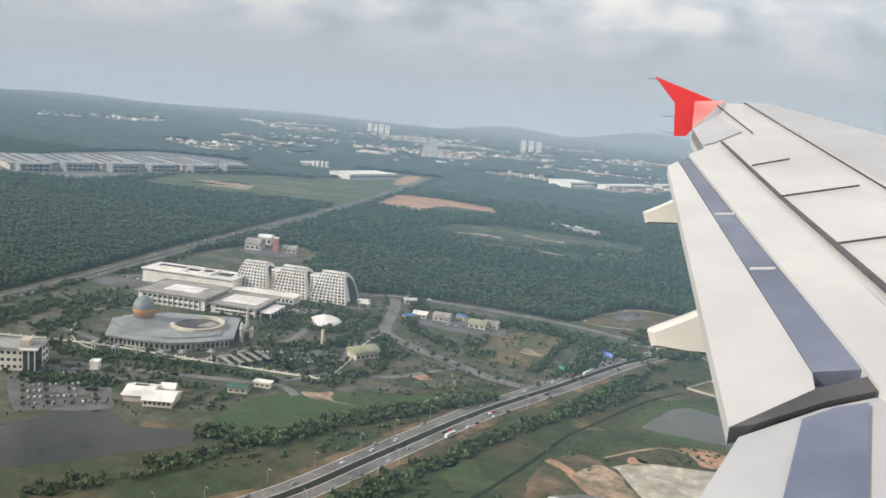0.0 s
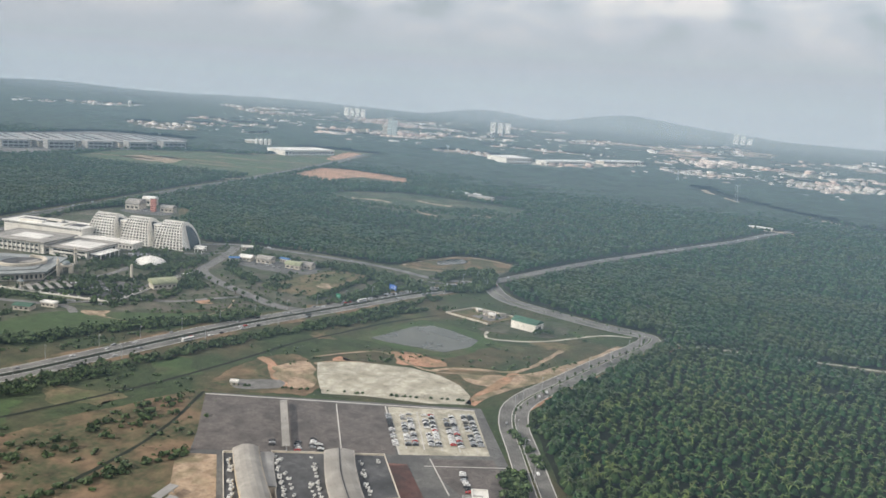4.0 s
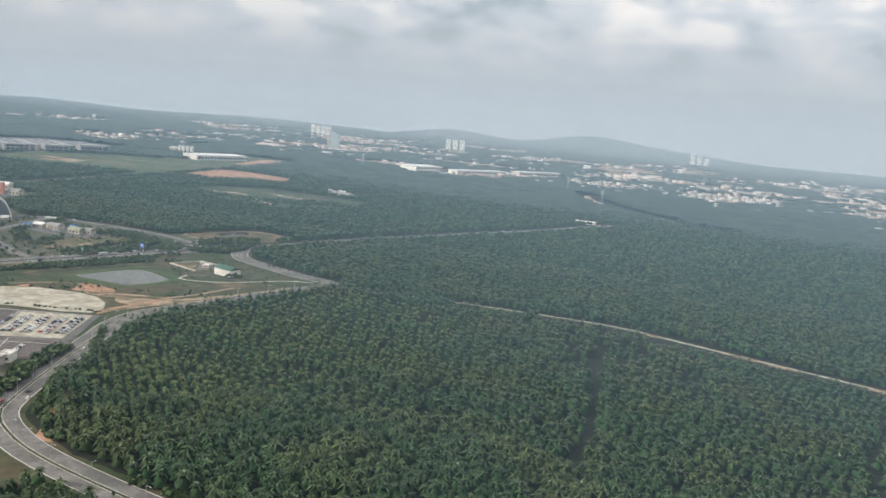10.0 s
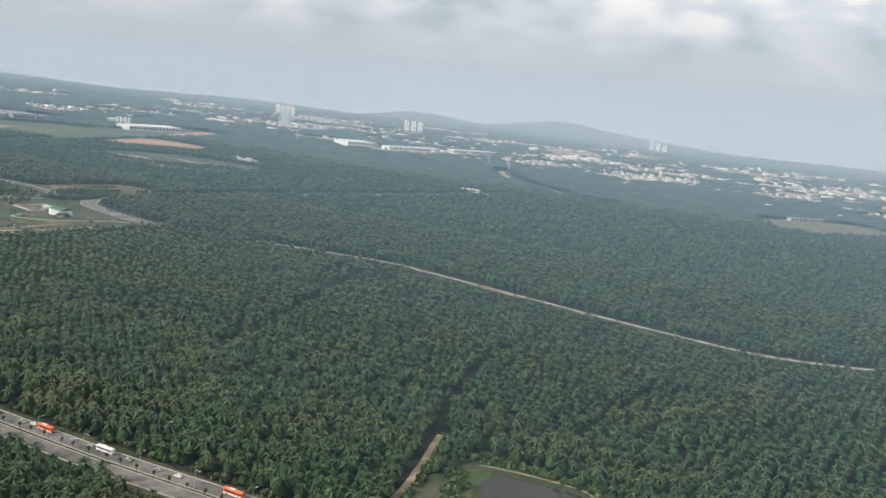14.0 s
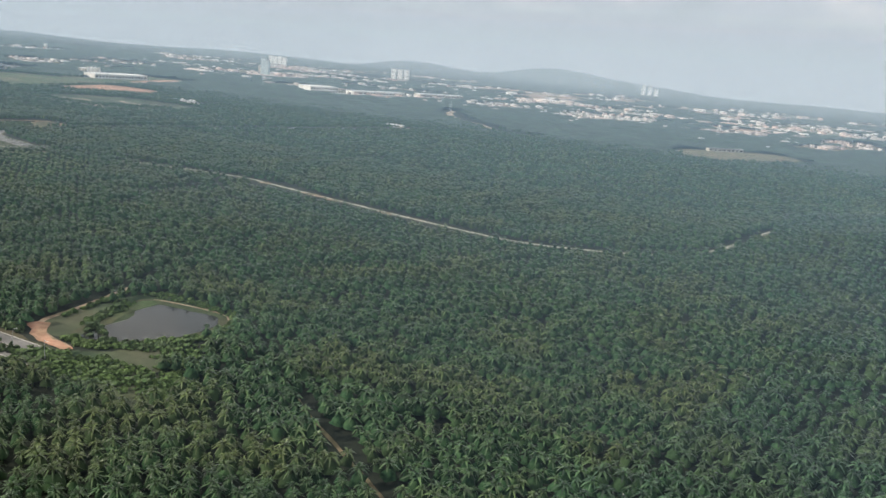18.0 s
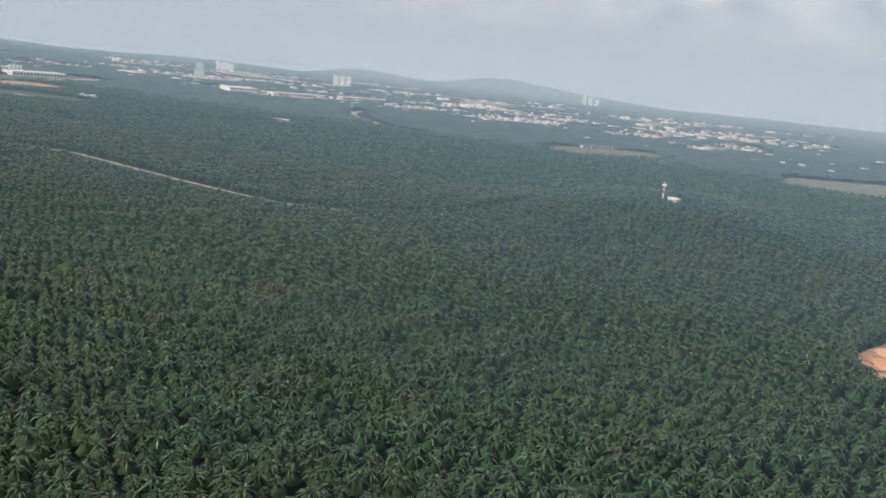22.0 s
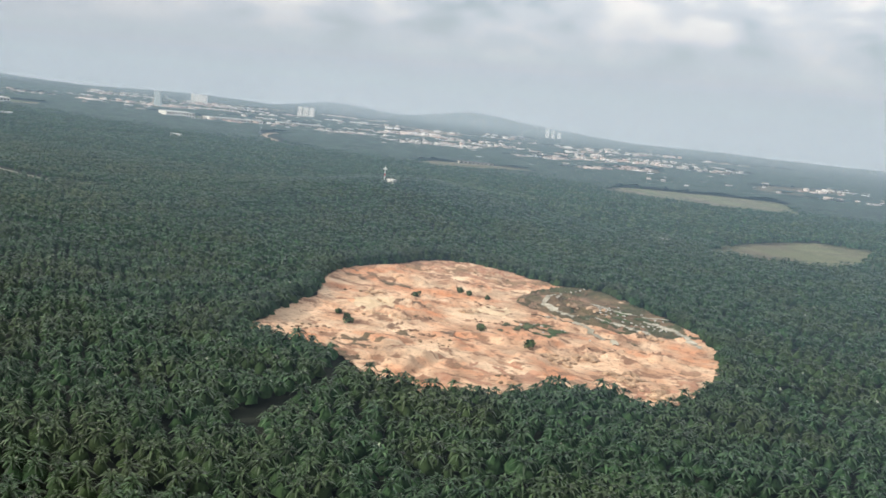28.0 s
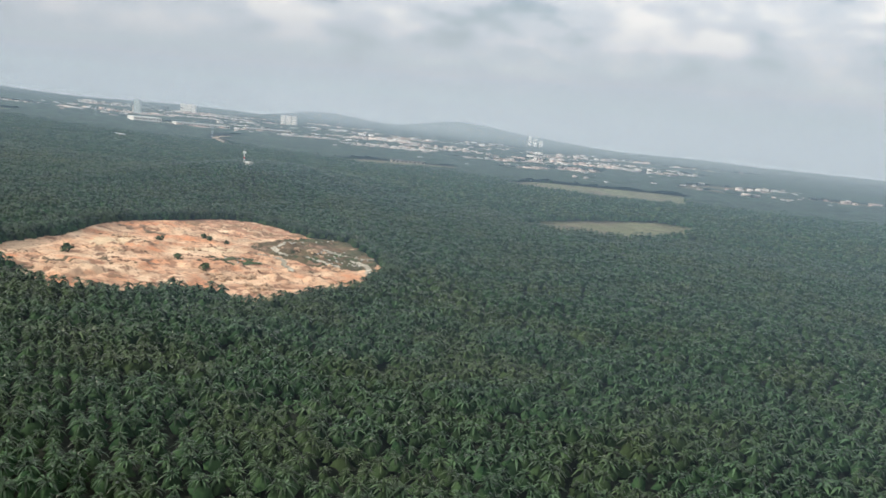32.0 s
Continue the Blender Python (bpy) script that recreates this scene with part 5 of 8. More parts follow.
grove([(-152, 425), (-138, 404), (-132, 382)], 6, 90, 1.4, "dark green scrub beside a bare field")
grove([(-302, 368), (-286, 366), (-272, 360)], 4, 70, 1.1, "dark green trees before a hall")
grove([(-200, 398), (-188, 384), (-172, 372)], 5, 90, 1.2, "dark green scrub beside a road")
grove([(-395, 330), (-380, 300), (-372, 270)], 9, 130, 1.3, "dark green campus trees")
grove([(-275, 425), (-262, 432), (-245, 436)], 5, 70, 1.2, "dark green trees before a hotel")
grove([(-262, 405), (-248, 420), (-232, 432)], 4, 70, 1.1, "dark green trees along a car park")
belt("bushes", [(890, 212), (880, 245), (868, 290)], 2.5, 60, 1.2, 1.0, "green scrub on a quarry rim")
belt("bushes", [(-372, 600), (-300, 556), (-230, 536), (-140, 545)], 6, 160, 2.0, 2.0, "dark green forest edge")
for k, (x, y, s) in enumerate(((973, 269, 1.1), (951, 275, 0.85), (907, 308, 0.9), (920, 326, 0.75), (925, 325, 0.7), (932, 330, 0.55), (908, 251, 0.9), (898, 260, 0.6), (903, 258, 0.5))):
    v, f = crown_mesh(90 + k, 150, 2.6 * s, 2.0 * s, 0.4)
    bush = raw_mesh("bush", v + np.array([0, 0, 1.5 * s]), f, LEAF)
    bush.matrix_world = pose(x, y, quarry_height(x, y))
    tagged(bush, "round dark green bush standing on quarry soil", "bush", "quarry bushes")
# rows and loose trees
for x in np.arange(205, 455, 6.0):
    tree_at(x + random.uniform(-1, 1), 160.2 + random.uniform(-0.2, 0.2), 2, 0.45)
for i, (x, y) in enumerate(curve_of([(60, 300), (67, 352), (78, 398), (86, 440), (61, 457), (25, 466)], 7.0)):
    tree_at(x, y, 2, random.uniform(0.4, 0.6))
for i, (x, y) in enumerate(curve_of(LOW_ROAD, 9.0)):
    tree_at(x - 5.5, y - 3, i % 4, random.uniform(0.6, 0.95))
for i, (x, y) in enumerate(curve_of([(-262, 199), (-258, 212), (-252, 227), (-238, 236), (-222, 231)], 4.0)):
    tree_at(x - 2, y + 2, 2, random.uniform(0.35, 0.5))
for _ in range(150):
    x, y = random.uniform(-400, -190), random.uniform(235, 440)
    if inside(np.array([x]), np.array([y]), [(-352, 262), (-200, 300), (-196, 400), (-232, 440), (-262, 395), (-252, 330), (-330, 290)])[0]:
        tree_at(x, y, random.randrange(4), random.uniform(0.6, 1.1))


def tussocks(name, outline, count, rx, rz, label, material=LEAF):
    """Loose low clumps over an area, as one mass of leaves."""
    xs, ys = [q[0] for q in outline], [q[1] for q in outline]
    r = np.random.default_rng(len(outline) * 31 + count)
    x, y = r.uniform(min(xs), max(xs), count * 3), r.uniform(min(ys), max(ys), count * 3)
    ok = inside(x, y, outline) & (patchy(x, y, 0.05, 51) > -0.2)
    for line, room in ((EXPRESSWAY, 12), (MALL_ROAD, 9), (LOW_ROAD, 5), (HOTEL_ROAD, 5), (HIGHWAY, 12), (CANAL, 5)):
        ok &= off_line(x, y, line) > room
    for box_ in ([(-42, 350), (-34, 388), (-13, 405), (14, 392), (12, 360), (-6, 344)], [(-42, 300), (-25, 319), (14, 330), (42, 300), (36, 290), (-16, 268)], [(-198, 251), (-195, 286), (-154, 318), (-118, 346), (-126, 305), (-154, 261), (-173, 241)], [(0, 405), (10, 432), (30, 448), (44, 440), (40, 415), (18, 408)], [(-322, 300), (-252, 318), (-248, 350), (-300, 362), (-338, 345)], [(-372, 374), (-312, 384), (-270, 398), (-280, 432), (-340, 426), (-385, 414)], [(-243, 236), (-214, 248), (-224, 268), (-250, 258)]):
        ok &= ~inside(x, y, box_)
    x, y = x[ok][:count], y[ok][:count]
    shapes = [crown_mesh(70 + k, 14, 1.0, 0.8, 0.5) for k in range(4)]
    V, F, base = [], [], 0
    for a, b in zip(x, y):
        k = r.uniform(0.4, 1.5) ** 1.5
        v, f = shapes[r.integers(4)]
        V.append(v * np.array([rx * k, rx * k, rz * k]) + np.array([a, b, 0.1 + rz * k * 0.55]))
        F.append(f + base)
        base += len(v)
    return tagged(raw_mesh(name, np.concatenate(V), np.concatenate(F), material), label, "bushes", "", "stuff")


tussocks("tussocks", [(-120, 250), (-80, 390), (-50, 470), (-14, 470), (60, 450), (80, 400), (60, 320), (40, 325), (-40, 312), (-60, 262), (-20, 200), (-40, 120), (-140, 120)], 900, 0.7, 0.55, "low green tussocks and weeds in grassland")
tussocks("tussocks", [(-200, 235), (-190, 310), (-205, 400), (-110, 500), (-60, 480), (-95, 380), (-125, 270), (-170, 210)], 700, 0.8, 0.7, "low bushes and weeds beside an expressway")
tussocks("campus_bushes", [(-400, 320), (-350, 290), (-255, 300), (-196, 318), (-205, 420), (-250, 470), (-330, 372), (-360, 372), (-385, 420)], 620, 1.1, 1.1, "dark green campus bushes and small trees")
tussocks("campus_bushes", [(-330, 245), (-240, 290), (-200, 296), (-190, 260), (-215, 250), (-250, 262), (-290, 232)], 300, 0.9, 0.9, "dark green bushes round car parks")


# ---- buildings ----
def windows(parent, x0, x1, y, z0, z1, cols, rows, side="front", w=0.6, h=0.5, material=None, name="window", only=None):
    """A grid of recessed-looking panes set proud by a hair on a wall, each a part."""
    for c in range(cols):
        for r in only or range(rows):
            cx, cz = x0 + (x1 - x0) * (c + 0.5) / cols, z0 + (z1 - z0) * (r + 0.5) / rows
            hw, hh = (x1 - x0) / cols * w / 2, (z1 - z0) / rows * h / 2
            if side == "front":
                piece(name, material or GLASS, parent, cx - hw, y - 0.06, cz - hh, cx + hw, y + 0.06, cz + hh)
            else:
                piece(name, material or GLASS, parent, y - 0.06, cx - hw, cz - hh, y + 0.06, cx + hw, cz + hh)


def block(name, label, category, x, y, w, d, h, turn, wall=WHITE, roof=ROOF_GREY, cols=0, rows=0, eave=0.4, roof_kind="flat", side_cols=0, group="", window_rows=None):
    """A building: walls, roof, and windows on its front and right side. Origin at its front left foot."""
    b = empty(name, x, y, float(land(x, y)), turn)
    part("wall", box(0, 0, 0, w, d, h), wall, b)
    if roof_kind == "flat":
        bm = box(-eave, -eave, h, w + eave, d + eave, h + 0.35)
        t = 0.35
        for q in ((-eave, -eave, w + eave, -eave + t), (-eave, d + eave - t, w + eave, d + eave), (-eave, -eave + t, -eave + t, d + eave - t), (w + eave - t, -eave + t, w + eave, d + eave - t)):
            add_box(bm, q[0], q[1], h + 0.352, q[2], q[3], h + 0.75)
        part("roof", bm, roof, b)
    elif roof_kind == "gable":
        bm = bmesh.new()
        pts = [(-eave, -eave, h), (w + eave, -eave, h), (w + eave, d + eave, h), (-eave, d + eave, h), (-eave, d / 2, h + d * 0.2), (w + eave, d / 2, h + d * 0.2)]
        v = [bm.verts.new(p) for p in pts]
        for f in ((0, 1, 5, 4), (2, 3, 4, 5), (0, 4, 3), (1, 2, 5), (3, 2, 1, 0)):
            bm.faces.new([v[i] for i in f])
        part("roof", bm, roof, b)
    elif roof_kind == "barrel":
        bm = bmesh.new()
        n = 12
        ends = []
        for xx in (-eave, w + eave):
            ends.append([bm.verts.new((xx, d / 2 - (d / 2 + eave) * math.cos(math.pi * k / n), h + d * 0.28 * math.sin(math.pi * k / n))) for k in range(n + 1)])
        for k in range(n):
            bm.faces.new((ends[0][k], ends[1][k], ends[1][k + 1], ends[0][k + 1]))
        bm.faces.new(ends[0][::-1])
        bm.faces.new(ends[1])
        bm.faces.new((ends[0][0], ends[0][-1], ends[1][-1], ends[1][0]))
        part("roof", bm, roof, b)
    if cols and rows:
        windows(b, 0.3, w - 0.3, 0, 0.4, h - 0.2, cols, rows, only=window_rows, w=0.4 if h > 30 else 0.55, h=0.28 if h > 30 else 0.42)
    if side_cols and rows:
        windows(b, 0.3, d - 0.3, w, 0.4, h - 0.2, side_cols, rows, "side")
    return tagged(b, label, category, group)


# the hotel: three leaning blocks, each a vault from the ridge down to the back, with a white grid of balconies
def vault_point(u, s, w, depth, high):
    """A place on a hotel block: u across its front, s from the front foot (0) over the ridge (1) to the back (2)."""
    if s < 0.8:
        q = s / 0.8
        y, z = depth * 0.19 * q**1.5, high * 0.84 * q
    elif s < 1.0:
        q = (s - 0.8) / 0.2
        y, z = depth * (0.19 + 0.2 * q), high * (0.84 + 0.16 * q)
    else:
        q = (s - 1.0) * math.pi / 2
        y, z = depth * (0.39 + 0.61 * math.sin(q)), high * math.cos(q)
    squeeze = 0.36 * (max(z, 0) / high) ** 1.35
    return Vector((w * (u * (1 - squeeze) + squeeze * 0.5), y, z))


def hotel_block(x, y, w, depth, high, turn):
    b = empty("hotel_wing", x, y, 0, turn)
    bm = bmesh.new()
    n = 20
    left = [bm.verts.new(vault_point(0, 2 * k / n, w, depth, high)) for k in range(n + 1)]
    right = [bm.verts.new(vault_point(1, 2 * k / n, w, depth, high)) for k in range(n + 1)]
    for k in range(n):
        bm.faces.new((left[k], right[k], right[k + 1], left[k + 1]))
    for edge in (left, right[::-1]):
        foot = bm.verts.new((sum(v.co.x for v in edge[:2]) / 2, depth * 0.4, 0))
        for k in range(n):
            bm.faces.new((edge[k], edge[k + 1], foot))
    bmesh.ops.recalc_face_normals(bm, faces=bm.faces)
    part("wall", bm, WHITE, b)
    cols, rows = 9, 10
    for c in range(cols + 1):
        rib_bm = bmesh.new()
        u0, u1 = max(c / cols - 0.018, 0), min(c / cols + 0.018, 1)
        for k in range(8):
            ring = []
            for s in (k / 8, (k + 1) / 8):
                for u in (u0, u1):
                    p = vault_point(u, s, w, depth, high)
                    ring += [p, Vector((p.x, p.y - 0.45, p.z + (0.3 if s > 0.8 else 0.0)))]
            vs = [rib_bm.verts.new(p) for p in ring]
            for f in ((1, 3, 7, 5), (0, 1, 5, 4), (2, 6, 7, 3)):
                rib_bm.faces.new([vs[i] for i in f])
        part("balcony_rib", rib_bm, WHITE, b)
    for r in range(rows):
        for c in range(cols):
            s0, s1 = 0.02 + 0.95 * (r + 0.2) / rows, 0.02 + 0.95 * (r + 0.8) / rows
            pts = []
            for u, s in (((c + 0.17) / cols, s0), ((c + 0.83) / cols, s0), ((c + 0.83) / cols, s1), ((c + 0.17) / cols, s1)):
                p = vault_point(u, s, w, depth, high)
                nrm = Vector((0, -0.95, 0.25 if s < 0.8 else 0.8)).normalized()
                pts.append(p + nrm * 0.1)
            inner = [p + Vector((0, 0.25, -0.05)) for p in pts]
            mesh_obj("window", pts + inner, [(0, 1, 2, 3), (0, 4, 5, 1), (1, 5, 6, 2), (2, 6, 7, 3), (3, 7, 4, 0)], GLASS, b)
    # the great arch in the end wall, below a white rim
    arch = bmesh.new()
    rim = [vault_point(1, 0.95 + 1.05 * k / 12, w, depth, high) for k in range(13)]
    core = Vector((w, depth * 0.45, 0))
    pts = [core + Vector(((p.x - core.x) * 0.86 + 0.25, (p.y - core.y) * 0.86, p.z * 0.86)) for p in rim] + [core + Vector((0.25, -0.04 * depth, 0))]
    vs = [arch.verts.new(p) for p in pts]
    for k in range(1, len(vs) - 2):
        arch.faces.new((vs[-1], vs[k], vs[k + 1]))
    arch.faces.new((vs[-1], vs[0], vs[1]))
    part("end_arch_glazing", arch, GLASS, b, "dark glazed arch in a white end wall")
    return tagged(b, "white leaning hotel wing with a grid of balconies", "hotel", "hotel wings")


for k in range(3):
    hotel_block(-336 + 28.2 * k, 433 + 5.3 * k, 25.5, 25, 20.2, 10.7)
for k in range(2):
    block("hotel_link", "white set-back hotel link between leaning wings", "hotel", -313 + 28.2 * k, 445 + 5.3 * k, 9.0, 9, 15.5, 10.7, WHITE, ROOF_WHITE, 3, 8, 0.2, group="hotel links")
block("hotel_podium", "long low white podium before a hotel", "building", -325, 416, 46, 11, 4.6, 11, WHITE, ROOF_WHITE, 16, 1, 0.8)
annex = block("hotel_annex", "long white hotel annex with a flat roof", "building", -394.5, 409, 68.5, 21, 9.2, 10.8, WHITE, ROOF_WHITE, 26, 6, 1.0, window_rows=(5,))
for x0, y0, x1, y1 in ((4, 12, 24, 18), (27, 11, 36, 15), (39, 13, 47, 18), (52, 8, 62, 16)):
    part("planted_roof_bed", box(x0, y0, 9.56, x1, y1, 9.9), ROOF_DARK if x0 != 27 else FLOOR, annex, "dark planted bed on a white roof")
for x0, y0, x1, y1 in ((10, 4, 30, 8), (48, 3, 50.5, 17), (25, 16, 38, 19)):
    part("roof_house", box(x0, y0, 9.56, x1, y1, 11.0), WHITE, annex, "white plant room on a roof")
hall = block("convention_hall", "white convention hall under a broad grey roof", "hall", -356.5, 367, 45.5, 32, 7.6, 12, WHITE, ROOF_BEIGE, 0, 0, 1.6)
part("roof_panel", box(12, 9, 7.96, 35, 24, 8.2), ROOF_WHITE, hall, "white raised roof panel")
windows(hall, 3, 42, 0, 0.6, 7.0, 11, 2, w=0.8, h=0.42)
windows(hall, 2, 30, 45.5, 0.6, 7.0, 8, 2, "side", w=0.8, h=0.42)
for q in range(12):
    part("pier", box(2.6 + 3.55 * q, -0.7, 0, 3.1 + 3.55 * q, 0.1, 7.6), WHITE, hall)
hall2 = block("convention_hall", "lower white convention hall with a pale roof", "hall", -308.5, 378, 29.5, 33, 5.6, 12, WHITE, ROOF_BEIGE, 0, 0, 1.8)
part("roof_panel", box(3, 7, 5.96, 27, 26, 6.2), ROOF_WHITE, hall2, "white raised roof panel")
windows(hall2, 3, 28, 0, 0.5, 5.2, 8, 2, w=0.85, h=0.45)
windows(hall2, 2, 31, 29.5, 0.5, 5.2, 8, 1, "side", w=0.85, h=0.5)
porch = empty("porch_roof", -277.5, 385, 0, 12)
part("roof", box(0, 0, 3.8, 8, 22, 4.2), ROOF_WHITE, porch)
for q in range(5):
    part("column", box(7.2, 0.6 + 5 * q, 0, 7.6, 1.0 + 5 * q, 3.8), WHITE, porch)
    part("column", box(0.4, 0.6 + 5 * q, 0, 0.8, 1.0 + 5 * q, 3.8), WHITE, porch)
tagged(porch, "white flat entrance canopy on columns beside a hall", "canopy")
for x, y, w in ((-250, 455, 8), (-245, 449, 7)):
    can = empty("entrance_canopy", x, y, 0, 8)
    part("roof", box(0, 0, 3.4, w, 5, 3.75), ROOF_WHITE, can)
    for px, py in ((0.4, 0.4), (w - 0.6, 0.4), (0.4, 4.5), (w - 0.6, 4.5)):
        part("column", box(px, py, 0, px + 0.25, py + 0.25, 3.4), WHITE, can)
    tagged(can, "white flat entrance canopy on slim columns", "canopy", "hotel canopies")

# white tensile pavilion with a shallow domed roof
pav = empty("pavilion", -241, 402)
part("roof", lathe([(10.4, 1.2), (10.5, 1.5), (8.8, 3.0), (6.2, 4.2), (3.2, 5.1), (0.9, 5.5), (0.8, 5.9), (0.02, 6.1)], 24), ROOF_WHITE, pav, "shallow white domed roof")
for k in range(12):
    a = math.tau * k / 12
    part("column", box(9.2 * math.cos(a) - 0.15, 9.2 * math.sin(a) - 0.15, 0, 9.2 * math.cos(a) + 0.15, 9.2 * math.sin(a) + 0.15, 1.6), WHITE, pav)
part("drum", lathe([(7.6, 0), (7.6, 2.6)], 24), CREAM, pav)
tagged(pav, "round white pavilion with a shallow domed roof", "pavilion")
obelisk = empty("obelisk", -217.8, 363.2)
part("shaft", box(-0.7, -0.7, 0.6, 0.7, 0.7, 9.6, 0.2), CREAM, obelisk)
part("plinth", box(-1.4, -1.4, 0, 1.4, 1.4, 0.7), KERB, obelisk)
tagged(obelisk, "pale stone obelisk on a plinth", "monument")

# the mosque: broad slate roofs, a round court and a lattice dome
mq = empty("mosque", -290, 328)
EAVES = [(-16.2, -34.3), (4.2, -29.9), (18, -24.5), (28, -14.8), (37.9, 1.4), (15.2, 36.2), (-22.3, 18.7), (-37.1, -9.3)]
part("wall", prism([(x * 0.93, y * 0.93) for x, y in EAVES], 0, 4.5), CREAM, mq)
part("roof", prism(EAVES, 4.5, 5.3), ROOF_SLATE, mq)
part("roof_step", prism([(x * 0.8 - 1, y * 0.8) for x, y in EAVES], 5.3, 5.9), ROOF_SLATE, mq, "raised slate roof")
bm = bmesh.new()
ring = [bm.verts.new((-19 + 15.5 * math.cos(a), -4.5 + 15.5 * math.sin(a), 5.9)) for a in (math.tau * q / 8 for q in range(8))]
top = [bm.verts.new((-19 + 5.6 * math.cos(a), -4.5 + 5.6 * math.sin(a), 8.6)) for a in (math.tau * q / 8 for q in range(8))]
for k in range(8):
    bm.faces.new((ring[k], ring[(k + 1) % 8], top[(k + 1) % 8], top[k]))
bm.faces.new(top)
bm.faces.new(ring[::-1])
part("hall_roof", bm, ROOF_SLATE, mq, "faceted blue-grey roof")
part("dome_drum", lathe([(5.0, 10.3), (5.5, 11.2), (5.95, 13.0), (5.95, 14.6)], 28), DOME_GOLD, mq, "orange lattice band of a dome")
part("dome", lathe([(5.96, 14.6), (5.7, 16.3), (4.9, 18.0), (3.5, 19.4), (1.7, 20.3), (0.3, 20.7), (0.12, 22.2), (0.02, 22.4)], 28), DOME_BLUE, mq, "blue-grey tiled dome")
for j, r in enumerate((5.36, 5.68, 5.9)):
    for k in range(28):
        a = math.tau * (k + 0.5 * (j % 2)) / 28
        piece("lattice_tile", DOME_BLUE, mq, -19 + r * math.cos(a) - 0.24, -4.5 + r * math.sin(a) - 0.24, 8.75 + j * 1.25, -19 + r * math.cos(a) + 0.24, -4.5 + r * math.sin(a) + 0.24, 9.45 + j * 1.25, math.degrees(a))
for ob in mq.children:
    if ob.name.startswith(("dome",)):
        ob.location = (-19, -4.5, -3.2)
        ob.scale = (1.0, 1.0, 1.13)
# crescent wall round an open court
bm = bmesh.new()
sweep = [math.radians(-140 + 260 * q / 26) for q in range(27)]
cols_of = [[bm.verts.new((r * math.cos(a), r * math.sin(a), z)) for r, z in ((14.6, 5.3), (14.6, 7.4), (12.6, 7.4), (12.6, 5.3))] for a in sweep]
for p, q in zip(cols_of, cols_of[1:]):
    for i in range(3):
        bm.faces.new((p[i], q[i], q[i + 1], p[i + 1]))
bm.faces.new(cols_of[0])
bm.faces.new(cols_of[-1][::-1])
part("court_wall", bm, CREAM, mq, "curved wall of an open court").location = (8, 8, 0)
part("court_floor", prism([(12 * math.cos(a), 12 * math.sin(a)) for a in (math.tau * q / 24 for q in range(24))], 5.9, 6.0), ROOF_DARK, mq, "dark open court").location = (8, 8, 0)
part("court_roof", prism([(2, -3), (9, -1), (10, 6), (3, 9)], 6.0, 6.6), ROOF_BEIGE, mq, "pale roof in an open court").location = (8, 8, 0)
for (ax, ay), (bx, by) in zip(EAVES[:5], EAVES[1:6]):
    n, a = math.hypot(bx - ax, by - ay) * 0.93, math.degrees(math.atan2(by - ay, bx - ax))
    for q in range(int(n / 2.4)):
        s = (q + 0.5) / int(n / 2.4)
        cx, cy = 0.932 * (ax + (bx - ax) * s), 0.932 * (ay + (by - ay) * s)
        piece("window", GLASS, mq, cx - 0.65, cy - 0.08, 0.9, cx + 0.65, cy + 0.08, 3.4, a)
tagged(mq, "cream mosque with slate roofs, round court and lattice dome", "mosque")
for x, y in ((-255.6, 340.8), (-274.3, 370)):
    m = empty("minaret", x, y)
    part("shaft", lathe([(1.1, 0), (1.0, 7.0), (1.35, 7.2), (1.35, 7.7), (0.8, 7.8), (0.7, 9.8), (1.0, 10), (0.8, 10.4), (0.3, 11.2), (0.03, 12.2)], 12), CREAM, m)
    part("gallery", lathe([(1.6, 7.2), (1.6, 7.6)], 12), ROOF_SLATE, m)
    tagged(m, "slim cream minaret with a slate gallery", "minaret", "minarets")
gate = empty("gatehouse", -261, 346, 0, 40)
bm = box(0, 0, 0, 2.2, 6, 5.2)
add_box(bm, 5.4, 0, 0, 7.6, 6, 5.2)
add_box(bm, 2.2, 0, 3.8, 5.4, 6, 5.2)
part("wall", bm, CREAM, gate)
part("dome", lathe([(2.4, 5.2), (2.3, 6.2), (1.4, 7.2), (0.05, 7.7)], 16), DOME_BLUE, gate).location = (3.8, 3, 0)
tagged(gate, "cream mosque gatehouse with an arch and small dome", "gatehouse")
for x, y in ((-306, 287), (-293, 288), (-283, 292), (-270, 296), (-262, 302), (-252, 312)):
    kiosk = empty("garden_kiosk", x, y)
    part("roof", lathe([(2.2, 2.6), (2.3, 2.8), (0.8, 3.9), (0.05, 4.4)], 8), ROOF_SLATE, kiosk)
    for q in range(4):
        part("column", box(1.5 * math.cos(q * 1.57 + 0.8) - 0.15, 1.5 * math.sin(q * 1.57 + 0.8) - 0.15, 0, 1.5 * math.cos(q * 1.57 + 0.8) + 0.15, 1.5 * math.sin(q * 1.57 + 0.8) + 0.15, 2.65), CREAM, kiosk)
    tagged(kiosk, "small cream kiosk with a slate roof", "kiosk", "mosque kiosks")
ring_wall = ribbon("garden_wall", [(-345, 310), (-330, 293), (-308, 283), (-284, 285), (-262, 294), (-247, 309), (-243, 330)], 0.8, 1.2, CREAM, 0, "curved cream garden wall")
for k in range(6):
    x, y = -248.5 + 2.3 * k, 305.5 + 4.5 * k
    sh = empty("parking_canopy", x, y, 0, -26)
    part("roof", box(0, 0, 2.0, 9 if k == 0 else 15, 2.2, 2.2), ROOF_BEIGE, sh)
    for q in (1, 6, 11):
        part("post", box(q, 1.3, 0, q + 0.2, 1.5, 2.0), STEEL, sh)
    tagged(sh, "long beige metal roof over parked cars", "canopy", "parking canopies")

